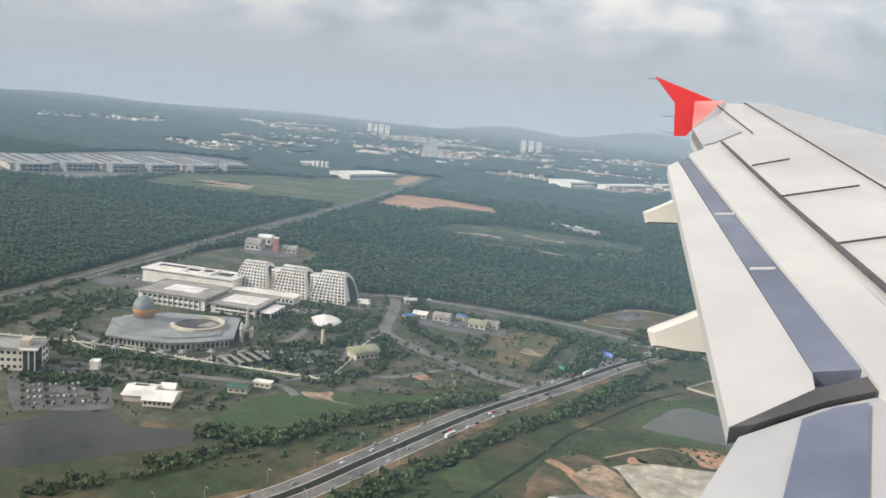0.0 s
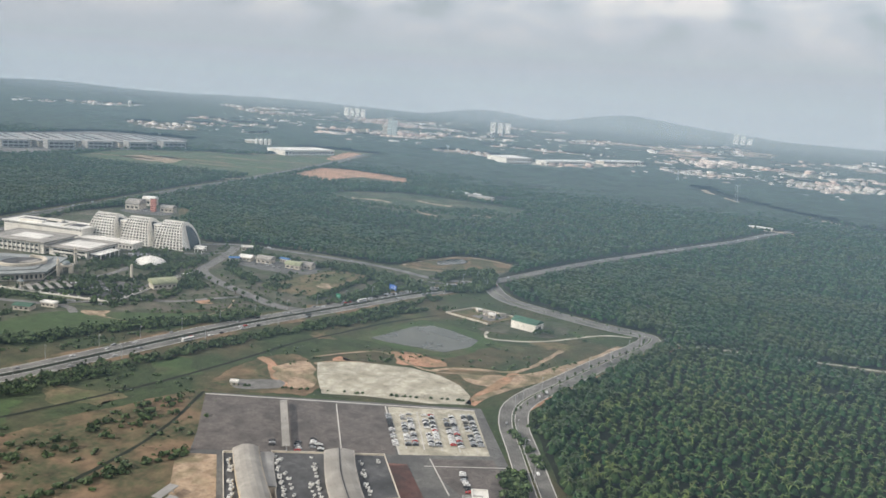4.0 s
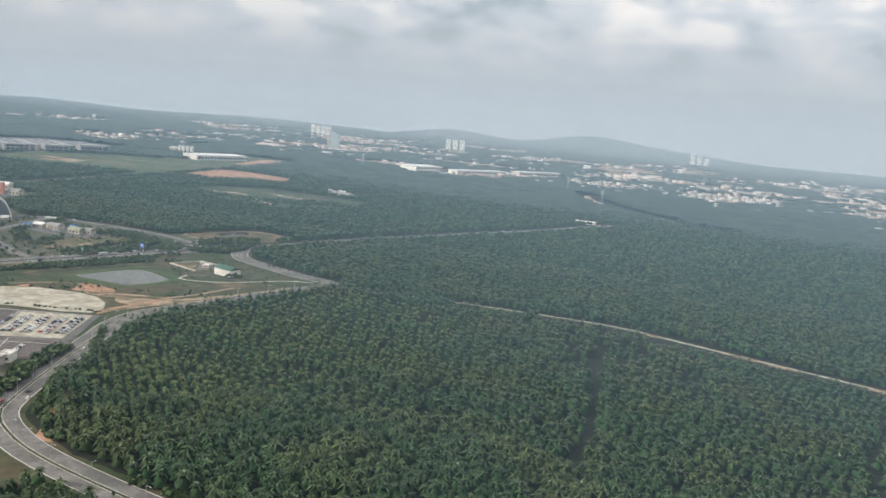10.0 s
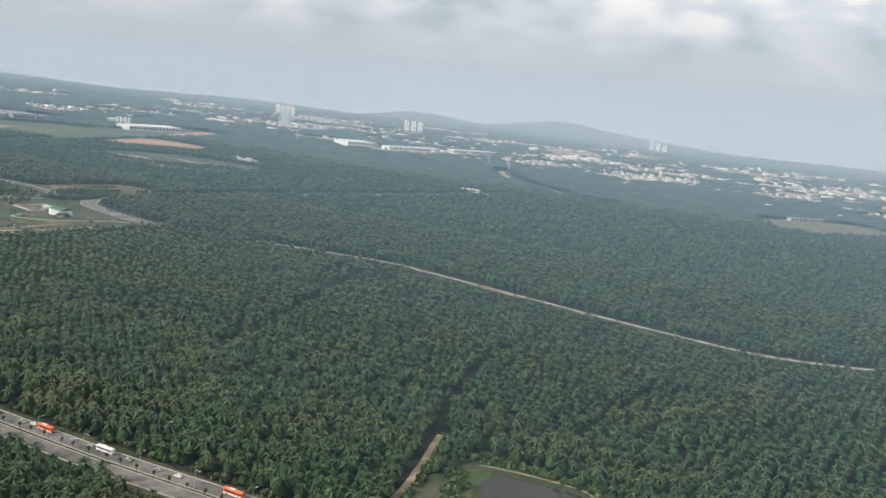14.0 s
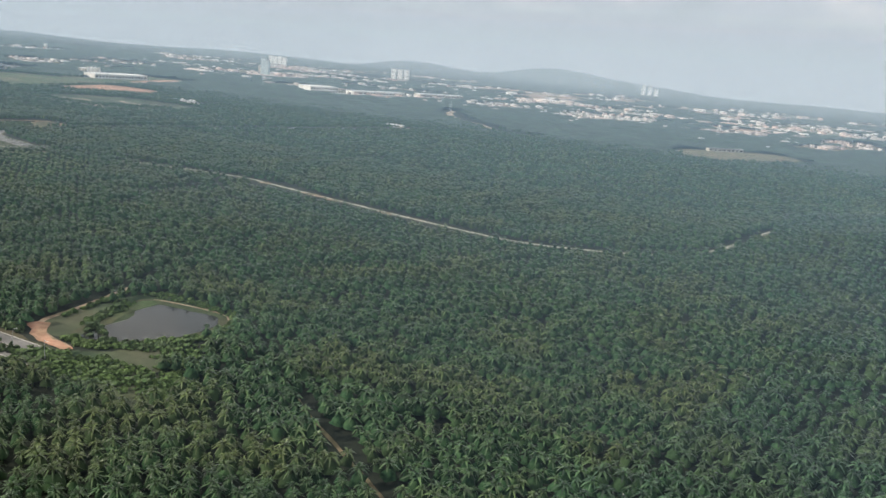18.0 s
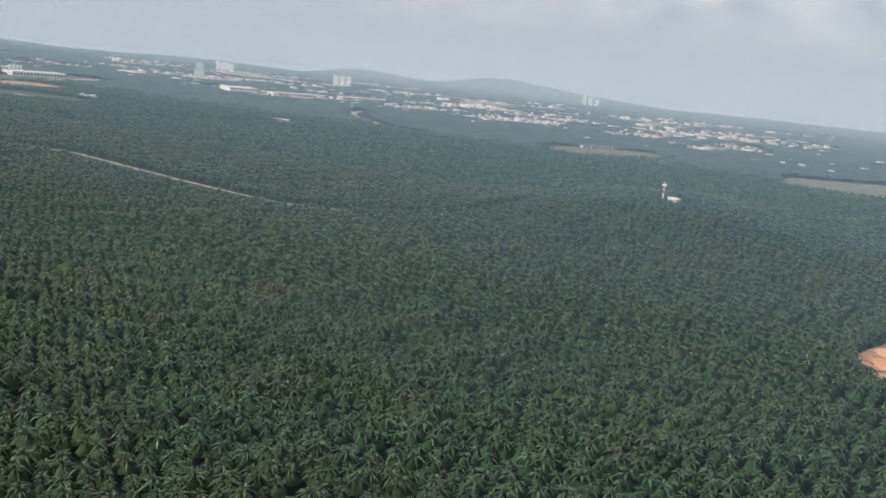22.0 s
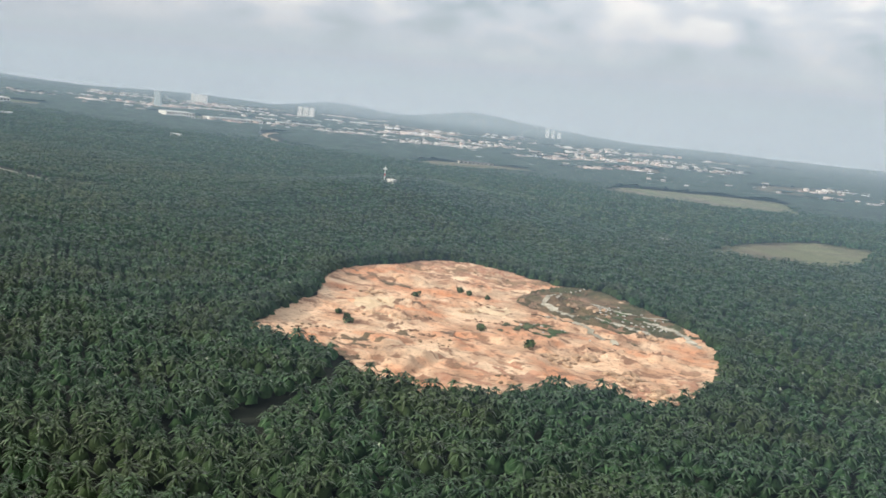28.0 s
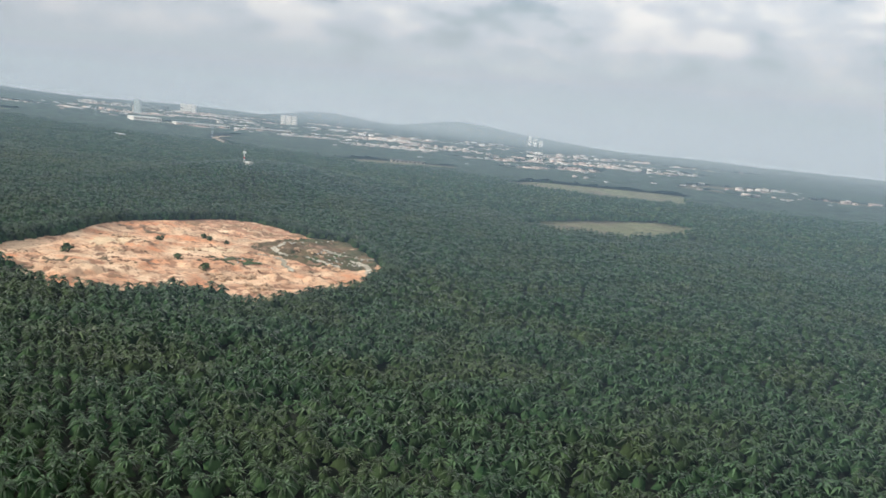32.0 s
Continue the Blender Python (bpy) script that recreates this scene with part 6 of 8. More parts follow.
# boundary wall with pale piers along the canal
for name, line in (("boundary_wall", [(-365, 269), (-310, 290), (-255, 302), (-224, 309), (-186, 318)]), ("boundary_wall", [(-186, 318), (-192, 350), (-200, 378), (-203, 402)])):
    wall = empty(name, *line[0])
    pts = curve_of(line, 5.5)
    for a, b in zip(pts, pts[1:]):
        ang, n = math.degrees(math.atan2(b[1] - a[1], b[0] - a[0])), math.dist(a, b)
        ox, oy = (a[0] + b[0]) / 2 - line[0][0], (a[1] + b[1]) / 2 - line[0][1]
        piece("wall_panel", WHITE, wall, ox - n / 2 + 0.35, oy - 0.12, 0, ox + n / 2 - 0.35, oy + 0.12, 0.9, ang)
        piece("pier", WHITE, wall, a[0] - line[0][0] - 0.32, a[1] - line[0][1] - 0.32, 0, a[0] - line[0][0] + 0.32, a[1] - line[0][1] + 0.32, 1.5, ang)
    tagged(wall, "white boundary wall with pale piers along a canal", "wall", "boundary walls")

# office block, white school, small halls
off = block("office_block", "white office block with dark glazing and a flat roof", "office", -330, 226, 38, 15, 10.5, 32, WHITE, ROOF_GREY, 14, 3, 0.8, side_cols=4)
part("stair_tower", box(29, 4, 10.9, 33.5, 10, 13.5), CREAM, off)
part("glass_corner", box(32.0, -0.3, 0.2, 38.1, 6, 10.2), GLASS, off, "dark glazed corner")
for k in range(3):
    part("column", box(32.2 + 2.7 * k, -2.4, 0, 32.6 + 2.7 * k, -2.0, 10.8), WHITE, off)
part("portico_roof", box(31, -2.8, 10.6, 39, 0, 11.2), WHITE, off)
house = empty("club_house", -240, 238, 0, 24)
for k, (x0, y0, x1, y1) in enumerate(((0, 4, 13, 20), (10, 0, 24, 14), (13, 15, 20, 20))):
    part("wall", box(x0 + 0.8, y0 + 0.8, 0, x1 - 0.8, y1 - 0.8, 3.0 - 0.2 * k), CREAM, house)
    bm = bmesh.new()
    v = [bm.verts.new(p) for p in ((x0, y0, 3.0), (x1, y0, 3.0), (x1, y1, 3.0), (x0, y1, 3.0), (x0, (y0 + y1) / 2, 5.2), (x1, (y0 + y1) / 2, 5.2))]
    for f in ((0, 1, 5, 4), (2, 3, 4, 5), (0, 4, 3), (1, 2, 5), (3, 2, 1, 0)):
        bm.faces.new([v[i] for i in f])
    bmesh.ops.recalc_face_normals(bm, faces=bm.faces)
    part("roof", bm, ROOF_WHITE, house, "white metal gable roof")
windows(house, 11, 23, 0.8, 0.5, 2.8, 6, 1)
part("roof_slot", box(3.5, 11.5, 4.9, 9.5, 13.0, 5.35), ROOF_DARK, house, "dark roof vent")
tagged(house, "low club house with several white gable roofs", "house")
block("green_hut", "small cream hut with a green roof", "hut", -213, 277, 9, 6, 2.6, 20, CREAM, ROOF_GREEN, 3, 1, 0.5, "gable")
block("gate_lodge", "small cream gate lodge", "lodge", -208, 290, 8, 3, 2.4, 14, CREAM, ROOF_WHITE, 3, 1, 0.4)
block("pump_house", "small white pump house", "hut", -282, 262, 4, 4, 3.6, 30, WHITE, ROOF_WHITE, 0, 0, 0.2)
block("green_hall", "cream hall under an olive barrel roof", "hall", -190, 353, 14, 10, 3.2, 60, CREAM, ROOF_OLIVE, 5, 1, 0.6, "barrel", 4)
for x, y, w, d, t, r, kind, lab in ((-206, 452, 9, 8, 12, ROOF_WHITE, "gable", "small depot shed with a white roof"), (-193, 455, 11, 8, 10, ROOF_BEIGE, "barrel", "small depot shed with a beige barrel roof"), (-168, 455, 11, 8, 8, ROOF_OLIVE, "barrel", "depot shed with a pale olive roof"), (-160, 461, 9, 7, 8, ROOF_BEIGE, "barrel", "depot shed with a beige roof"), (-208, 444, 7, 4, 40, ROOF_BLUE, "gable", "open shed with a blue roof"), (-182, 468, 7, 4, 0, ROOF_BLUE, "gable", "small shed with a blue roof"), (-226, 480, 8, 4, 35, ROOF_WHITE, "flat", "small white roadside building")):
    block("depot_shed", lab, "shed", x, y, w, d, 2.9, t, CREAM, r, 3, 1, 0.5, kind, group="depot sheds")
block("workshop", "cream workshop with a barrel roof", "workshop", -420, 553, 13, 16, 5.0, 20, CREAM, ROOF_BEIGE, 3, 1, 0.4, "barrel")
block("workshop", "cream workshop with a pale barrel roof", "workshop", -428, 582, 12, 9, 6.5, 20, CREAM, ROOF_WHITE, 3, 1, 0.4, "barrel")
block("red_tower", "narrow red-painted service tower", "tower", -396, 560, 4, 4, 12.5, 20, mat("faded_red_wall", (0.5, 0.2, 0.16), (0.58, 0.28, 0.22), 0.8, 0.8), ROOF_WHITE, 3, 6, 0.2)
block("red_shed", "dark-roofed shed beside a red tower", "shed", -390, 566, 12, 9, 4, 20, CREAM, ROOF_BEIGE, 3, 1, 0.4, "barrel")

# shed with a green roof beside the grey pond
gb = block("green_roof_shed", "long white windowless shed with a green gable roof", "shed", 13.5, 421.2, 16, 9.5, 4.6, -11, WHITE, ROOF_GREEN, 0, 0, 0.3, "gable")
part("shed_door", box(16.0, 3.2, 0, 16.08, 6.2, 3.0), ROOF_DARK, gb, "dark roller door")
for k in range(7):
    part("pilaster", box(1.0 + 2.3 * k, -0.12, 0, 1.25 + 2.3 * k, 0, 4.5), WHITE, gb)
plot_wall = empty("plot_wall", -28.7, 423.7)
for (ax, ay), (bx, by) in (((-28.7, 423.7), (-18.8, 444.7)), ((-18.8, 444.7), (11.2, 441)), ((-28.7, 423.7), (1.2, 416.5))):
    n = max(2, int(math.dist((ax, ay), (bx, by)) / 3.0))
    ang = math.degrees(math.atan2(by - ay, bx - ax))
    for k in range(n):
        ox, oy = ax + (bx - ax) * (k + 0.5) / n + 28.7, ay + (by - ay) * (k + 0.5) / n - 423.7
        w = math.dist((ax, ay), (bx, by)) / n / 2 - 0.06
        piece("wall_panel", CREAM, plot_wall, ox - w, oy - 0.15, 0, ox + w, oy + 0.15, 1.1, ang)
tagged(plot_wall, "low cream wall round a dusty building plot", "wall", "yard walls")
for k, (x, y, w, d, h) in enumerate(((-9, 434, 5, 3, 1.6), (-4, 430, 4, 4, 2.0), (1, 437, 3.5, 2.5, 1.4), (-14, 438, 3, 3, 1.2))):
    block("site_hut", "small pale site hut on a building plot", "hut", x, y, w, d, h, 15 * k, CREAM, ROOF_WHITE if k % 2 else ROOF_BEIGE, 1, 1, 0.2, group="site huts")
block("site_hut", "small pale site hut", "hut", -54, 258, 3, 1.8, 1.4, 25, CREAM, ROOF_WHITE, 1, 1, 0.3)
for k in range(7):
    tree_at(30 + 1.5 * k + random.uniform(-0.5, 0.5), 414 + random.uniform(-1, 0.8) + 0.8 * k, k % 4, random.uniform(0.5, 0.8))

# ---- the outlet mall ----
MALL = 26.4


def on_mall(u, w):
    a = radians(MALL)
    return -26 + u * math.cos(a) - w * math.sin(a), 203 + u * math.sin(a) + w * math.cos(a)


def mall_patch(name, outline, lift, material, label):
    return patch(name, [on_mall(*q) for q in outline], lift, material, label, 0.0, smoothed=False)


mall_patch("mall_ground", [(-6, 52), (106, 52), (112, 0), (118, -60), (124, -130), (20, -130), (10, -60), (0, 0)], 0.14, ASPHALT, "dark asphalt yards round a mall")
mall_patch("paved_lot", [(-8, 50), (66, 48), (72, 4), (1, -1)], 0.2, PAVING, "empty grey-brown block-paved car park")
mall_patch("gravel_lot", [(67, 48), (103, 49), (106, 7), (73, 4)], 0.2, PADM, "pale gravel car park with rows of cars")
mall_patch("red_court", [(67, -3), (76, -3), (84, -36), (74, -32)], 0.22, RED_PAVING, "red paved forecourt")
mall_patch("red_court", [(86, -48), (98, -46), (106, -80), (100, -84)], 0.22, RED_PAVING, "red paved service yard")
mall_patch("side_lot", [(84, 2), (107, 4), (112, -24), (94, -24), (86, -10)], 0.22, PAVING, "small grey-brown paved car park")
mall_patch("lawn", [(100, -26), (108, -26), (112, -44), (104, -46)], 0.24, MEADOW, "small green lawn")
mall_patch("service_strip", [(-4, -4), (10, -4), (20, -46), (6, -50)], 0.2, DIRT, "pale dirt service strip")
for u0, w0, u1, w1, wid in ((46, 47, 52, 6, 0.5), (-8, 50, 103, 49, 0.9), (66, 48, 73, 4, 0.6), (84, 2, 90, -24, 0.5), (82, -4, 112, -2, 0.5), (80, -30, 92, -30, 0.8)):
    ribbon("lot_kerb", [on_mall(u0, w0), on_mall((u0 + u1) / 2, (w0 + w1) / 2), on_mall(u1, w1)], wid, 0.34, KERB, 0, "pale concrete kerb in a car park", step=8)
for k in range(5):
    for u0 in (72.5 + 6.6 * k,):
        ribbon("bay_median", [on_mall(u0, 44), on_mall(u0 + 1.5, 26), on_mall(u0 + 3.0, 9)], 0.5, 0.28, KERB, 0, "pale kerb between car rows", step=10)
ribbon("covered_walk", [on_mall(25, 43), on_mall(29, 22), on_mall(33, 1)], 2.8, 2.4, ROOF_BEIGE, 0, "beige roof of a covered walkway", step=6)
walkway = empty("walkway_posts", *on_mall(25, 43))
for k in range(9):
    a, b = on_mall(25 + k, 43 - 5.1 * k), on_mall(25, 43)
    piece("post", STEEL, walkway, a[0] - b[0] - 0.15, a[1] - b[1] - 0.15, 0, a[0] - b[0] + 0.15, a[1] - b[1] + 0.15, 2.45)
tagged(walkway, "row of steel posts carrying a walkway roof", "posts")


def mall_block(label, outline, high, wall, roof, lip=0.6, name="mall_block"):
    """A flat-roofed mall unit with a parapet, placed by its outline."""
    ox, oy = on_mall(*outline[0])
    b = empty(name, ox, oy, 0, MALL)
    loc = [(u - outline[0][0], w - outline[0][1]) for u, w in outline]
    part("wall", prism(loc, 0, high), wall, b)
    cx, cy = sum(p[0] for p in loc) / len(loc), sum(p[1] for p in loc) / len(loc)
    inner = [(cx + (x - cx) * 0.97, cy + (y - cy) * 0.97) for x, y in loc]
    part("roof", prism(inner, high + 0.004, high + 0.12), roof, b)
    for a, c in zip(loc, loc[1:] + loc[:1]):
        n, ang = math.dist(a, c), math.degrees(math.atan2(c[1] - a[1], c[0] - a[0]))
        mx, my = (a[0] + c[0]) / 2, (a[1] + c[1]) / 2
        piece("parapet", wall, b, mx - n / 2, my - 0.14, high + 0.01, mx + n / 2, my + 0.14, high + lip, ang)
    return tagged(b, label, "mall", "mall blocks")


UNIT_GREY = mat("weathered_unit_casing", (0.48, 0.48, 0.46), (0.62, 0.615, 0.59), 0.8, 0.6)


def air_row(start, end, high, count, seed):
    """A row of air-conditioning units on a roof, uneven in size and spacing."""
    r = random.Random(seed)
    for k in range(count):
        if r.random() < 0.14:
            continue
        q = (k + r.uniform(0.3, 0.7)) / count
        x, y = on_mall(start[0] + (end[0] - start[0]) * q + r.uniform(-0.5, 0.5), start[1] + (end[1] - start[1]) * q)
        ac = empty("air_conditioner", x, y, high + 0.12, MALL - 14 + r.choice((0, 90)))
        s = r.uniform(0.5, 1.0)
        part("case", box(-0.9 * s, -0.6 * s, 0.12, 0.9 * s, 0.6 * s, 0.9 * s, 0.05), UNIT_GREY, ac)
        part("foot", box(-0.8 * s, -0.5 * s, 0, 0.8 * s, 0.5 * s, 0.12), STEEL, ac)
        part("fan_grille", lathe([(0.38 * s, 0.9 * s), (0.38 * s, 0.9 * s + 0.06)], 10), ROOF_DARK, ac)
        tagged(ac, "white air-conditioning unit on a flat roof", "air conditioner", "roof units")


COURT_W = [(13.9, -11.9), (20, -11), (30, -52), (24, -53)]
COURT_M = [(29.8, -9.5), (48, -8.5), (56, -46), (39, -51)]
COURT_E = [(57, -8), (67.8, -7.2), (74, -37), (63, -40)]
for outline, lab in ((COURT_W, "mall wing with a dark roof and pale parapet"), (COURT_M, "mall wing with a dark roof and rows of units"), (COURT_E, "mall wing with a dark roof and cream parapet")):
    mall_block(lab, outline, 5.0, CREAM, ROOF_DARK)
for a, b, high, n, sd in (((16.5, -14), (25.5, -50), 5.0, 15, 1), ((31.5, -12), (41, -48), 5.0, 14, 2), ((33.5, -14), (42, -40), 5.0, 8, 3), ((43.5, -12), (51.5, -44), 5.0, 15, 4), ((45.5, -30), (49, -44), 5.0, 6, 5), ((59.5, -12), (65, -37), 5.0, 11, 6), ((61.5, -22), (64, -34), 5.0, 4, 7), ((66, -10), (66.5, -14), 5.0, 2, 8),
                          ((69, -46), (74, -61), 6.0, 7, 11), ((79, -50), (86, -60), 6.0, 6, 12), ((80, -72), (91, -88), 5.4, 8, 13), ((60, -78), (67, -90), 5.0, 8, 14), ((66, -78), (77, -102), 5.0, 9, 15), ((42, -77), (45, -84), 5.0, 5, 16), ((34, -58), (38, -66), 5.2, 5, 17), ((36, -57), (54, -52), 5.2, 9, 18), ((67, -62), (68, -72), 5.2, 5, 19), ((50, -77), (64, -75), 5.2, 8, 20), ((99, -96), (106, -124), 5.6, 6, 21), ((62, -110), (86, -116), 5.0, 10, 22)):
    air_row(a, b, high, n, sd)
BRICK_RED = mat("red_brick_wall", (0.15, 0.062, 0.05), (0.20, 0.085, 0.066), 1.2, 0.85, (0.12, 0.058, 0.048), 0.1)
for outline, lab, high, wall, roof in (([(20, -62), (32, -59), (45, -82.7), (32, -87)], "mall block with a plain grey roof", 7.0, CREAM, ROOF_GREY),
                                       ([(66, -42.9), (71.5, -41.6), (76.4, -46.3), (79.3, -44.7), (81.3, -46.9), (85.1, -44.6), (94, -61.9), (92, -65), (74.2, -64.4), (68, -58)], "mall block with a dark roof and stepped parapet", 6.0, CREAM, ROOF_DARK),
                                       ([(68, -72), (78, -68), (90, -68), (89, -75), (95, -84), (98, -86), (96, -104), (72, -90)], "mall block with a dark roof", 5.4, CREAM, ROOF_DARK), ([(89.6, -75.5), (98.5, -69.2), (101.2, -78.5), (95.5, -83)], "white walled mall block with a pale roof", 7.0, WHITE, ROOF_GREY),
                                       ([(91.4, -61.2), (99.5, -60.6), (98.8, -67), (92.8, -67.4)], "red brick mall block with a dark roof", 6.6, BRICK_RED, ROOF_DARK), ([(98, -92), (106, -90), (116, -130), (96, -130), (92, -106)], "mall block with a grey-brown roof", 5.6, CREAM, ROOF_DARK),
                                       ([(32, -55), (66, -48), (67, -74), (44, -80)], "mall core round a glazed atrium", 5.2, CREAM, ROOF_DARK), ([(20, -90), (46, -82), (60, -79), (72, -92), (90, -106), (92, -130), (30, -130)], "mall block with a dark roof", 5.0, CREAM, ROOF_DARK)):
    mall_block(lab, outline, high, wall, roof)


def curved_block(label, spine, width, high, wall, roof, rise=0.9, grooves=(), ribs=0):
    """A long hall with a gently curved pale metal roof, along a bent spine."""
    ox, oy = on_mall(*spine[0])
    b = empty("mall_hall", ox, oy)
    pts = curve_of([on_mall(*q) for q in spine], 3.0)
    wall_bm, roof_bm = bmesh.new(), bmesh.new()
    rows, feet = [], []
    for i, (x, y) in enumerate(pts):
        a, c = pts[max(i - 1, 0)], pts[min(i + 1, len(pts) - 1)]
        k = math.dist(a, c)
        nx, ny = -(c[1] - a[1]) / k, (c[0] - a[0]) / k
        rows.append([roof_bm.verts.new((x + nx * width * s / 2 - ox, y + ny * width * s / 2 - oy, high + rise * (1 - s * s))) for s in (-1.06, -0.6, -0.2, 0.2, 0.6, 1.06)])
        feet.append([wall_bm.verts.new((x + nx * width * s / 2 - ox, y + ny * width * s / 2 - oy, z)) for s, z in ((-1, 0), (-1, high), (1, high), (1, 0))])
    for p, q in zip(rows, rows[1:]):
        for k in range(5):
            roof_bm.faces.new((p[k], q[k], q[k + 1], p[k + 1]))
    for p, q in zip(feet, feet[1:]):
        for k in range(3):
            wall_bm.faces.new((p[k], p[k + 1], q[k + 1], q[k]))
    wall_bm.faces.new(feet[0])
    wall_bm.faces.new(feet[-1][::-1])
    lines = [[v.co.copy() for v in row] for row in rows]
    for row in (rows[0], rows[-1][::-1]):
        low_ = [roof_bm.verts.new((row[0].co.x, row[0].co.y, high - 0.05)), roof_bm.verts.new((row[-1].co.x, row[-1].co.y, high - 0.05))]
        roof_bm.faces.new([low_[0], *row, low_[1]])
    part("wall", wall_bm, wall, b)
    part("roof", roof_bm, roof, b)
    for g in grooves:
        bm = bmesh.new()
        for p, q in zip(lines, lines[1:]):
            quad = [row[2].lerp(row[3], g + e) + Vector((0, 0, 0.16)) for row, e in ((p, -0.12), (q, -0.12), (q, 0.12), (p, 0.12))]
            bm.faces.new([bm.verts.new(c) for c in quad])
        part("roof_gutter", bm, ROOF_DARK, b, "dark gutter along a metal roof")
    for k in range(ribs):
        row = lines[int((k + 0.5) * (len(lines) - 1) / ribs)]
        nxt = lines[min(int((k + 0.5) * (len(lines) - 1) / ribs) + 1, len(lines) - 1)]
        way = (nxt[2] - row[2]).normalized() * 0.14
        bm = bmesh.new()
        for c, d in zip(row, row[1:]):
            up = Vector((0, 0, 0.14))
            bm.faces.new([bm.verts.new(v) for v in (c - way + up, d - way + up, d + way + up, c + way + up)])
        part("roof_seam", bm, STEEL, b, "raised seam across a metal roof")
    return tagged(b, label, "mall", "mall blocks")


curved_block("curved mall hall with a beige metal roof and yellow end", [(21.5, -12.5), (26.5, -30), (33.5, -51)], 8.4, 7.6, SAND_WALL, ROOF_BEIGE, 1.3, (), 0)
curved_block("lower curved mall roof beside a hall", [(28.5, -12.5), (30.5, -24), (33.5, -36)], 5.0, 6.0, CREAM, ROOF_GREY, 0.5, (), 0)
curved_block("curved mall hall with a grooved beige metal roof", [(52.5, -9.5), (55, -28), (59.4, -46)], 9.8, 7.0, CREAM, ROOF_BEIGE, 0.9, (0.5,), 0)
curved_block("long bowed mall hall with a pale metal roof", [(74.5, -71.5), (79.5, -81), (85.8, -92.5), (89.5, -102)], 10, 7.4, SAND_WALL, ROOF_GREY, 0.9, (), 0)
curved_block("ribbed barrel-roofed mall hall", [(52, -80.5), (56.8, -94), (61, -108)], 11, 5.6, CREAM, ROOF_GREY, 2.6, (), 6)
# glazed atrium roof
ax, ay = on_mall(53, -64)
at = empty("atrium_roof", ax, ay, 5.32, MALL)
outer = [(-13, -0.5), (-11.5, 6.2), (4.3, 10.5), (11.9, 1.5), (13, -7.5), (-4, -10.5)]
part("curb", prism(outer, 0, 1.5), CREAM, at, "pale curb of a glazed roof")
bm = bmesh.new()
ring = [bm.verts.new((x * 0.8, y * 0.8, 1.6)) for x, y in outer]
ridge = [bm.verts.new((-5, 0, 3.2)), bm.verts.new((5.5, -0.5, 3.2))]
for f in ((ring[0], ridge[0], ring[1]), (ring[1], ridge[0], ridge[1], ring[2]), (ring[2], ridge[1], ring[3]), (ring[3], ridge[1], ring[4]), (ring[4], ridge[1], ridge[0], ring[5]), (ring[5], ridge[0], ring[0])):
    bm.faces.new(f)
bmesh.ops.recalc_face_normals(bm, faces=bm.faces)
ends_of = [[Vector(v.co) for v in f.verts] for f in bm.faces]
part("glazing", bm, SKYLIGHT, at, "green-tinted faceted glazing")
seen = set()
for face in ends_of:
    pairs = list(zip(face, face[1:] + face[:1]))
    if len(face) == 4:
        for q in (0.2, 0.4, 0.6, 0.8):
            pairs.append((face[0].lerp(face[3], q), face[1].lerp(face[2], q)) if abs(face[0].z - face[1].z) > 0.5 else (face[0].lerp(face[1], q), face[3].lerp(face[2], q)))
    for a, c in pairs:
        key = tuple(sorted((tuple(round(v, 2) for v in a), tuple(round(v, 2) for v in c))))
        if key in seen:
            continue
        seen.add(key)
        side = Vector((-(c.y - a.y), c.x - a.x, 0)).normalized() * 0.13
        bar = bmesh.new()
        bar.faces.new([bar.verts.new(p + Vector((0, 0, 0.1))) for p in (a - side, c - side, c + side, a + side)])
        bmesh.ops.solidify(bar, geom=bar.faces[:], thickness=0.09)
        part("glazing_bar", bar, WHITE, at, "white glazing bar")
tagged(at, "faceted green-tinted glass roof of an atrium", "roof")
block("transformer_house", "small cream substation with a grey roof", "hut", *on_mall(94, -44), 6, 14, 3.2, MALL, CREAM, ROOF_GREY, 2, 1, 0.3)
block("kiosk_house", "small white-roofed service building", "hut", *on_mall(97, -32), 5, 6, 3.4, MALL, WHITE, ROOF_WHITE, 2, 1, 0.2)
block("ticket_house", "small building with a beige roof and yellow wall", "hut", *on_mall(106, -104), 8, 7, 3.0, MALL, SAND_WALL, ROOF_BEIGE, 2, 1, 0.3)
for k in range(3):
    sh = empty("shelter", *on_mall(2 + 2 * k, -40 - 7 * k), 0, MALL + 70)
    part("roof", box(0, 0, 2.4, 9, 3.2, 2.6), ROOF_GREY, sh)
    for q in (0.5, 8.2):
        part("post", box(q, 1.4, 0, q + 0.25, 1.65, 2.4), STEEL, sh)
    tagged(sh, "grey metal bus shelter roof on posts", "shelter", "bus shelters")

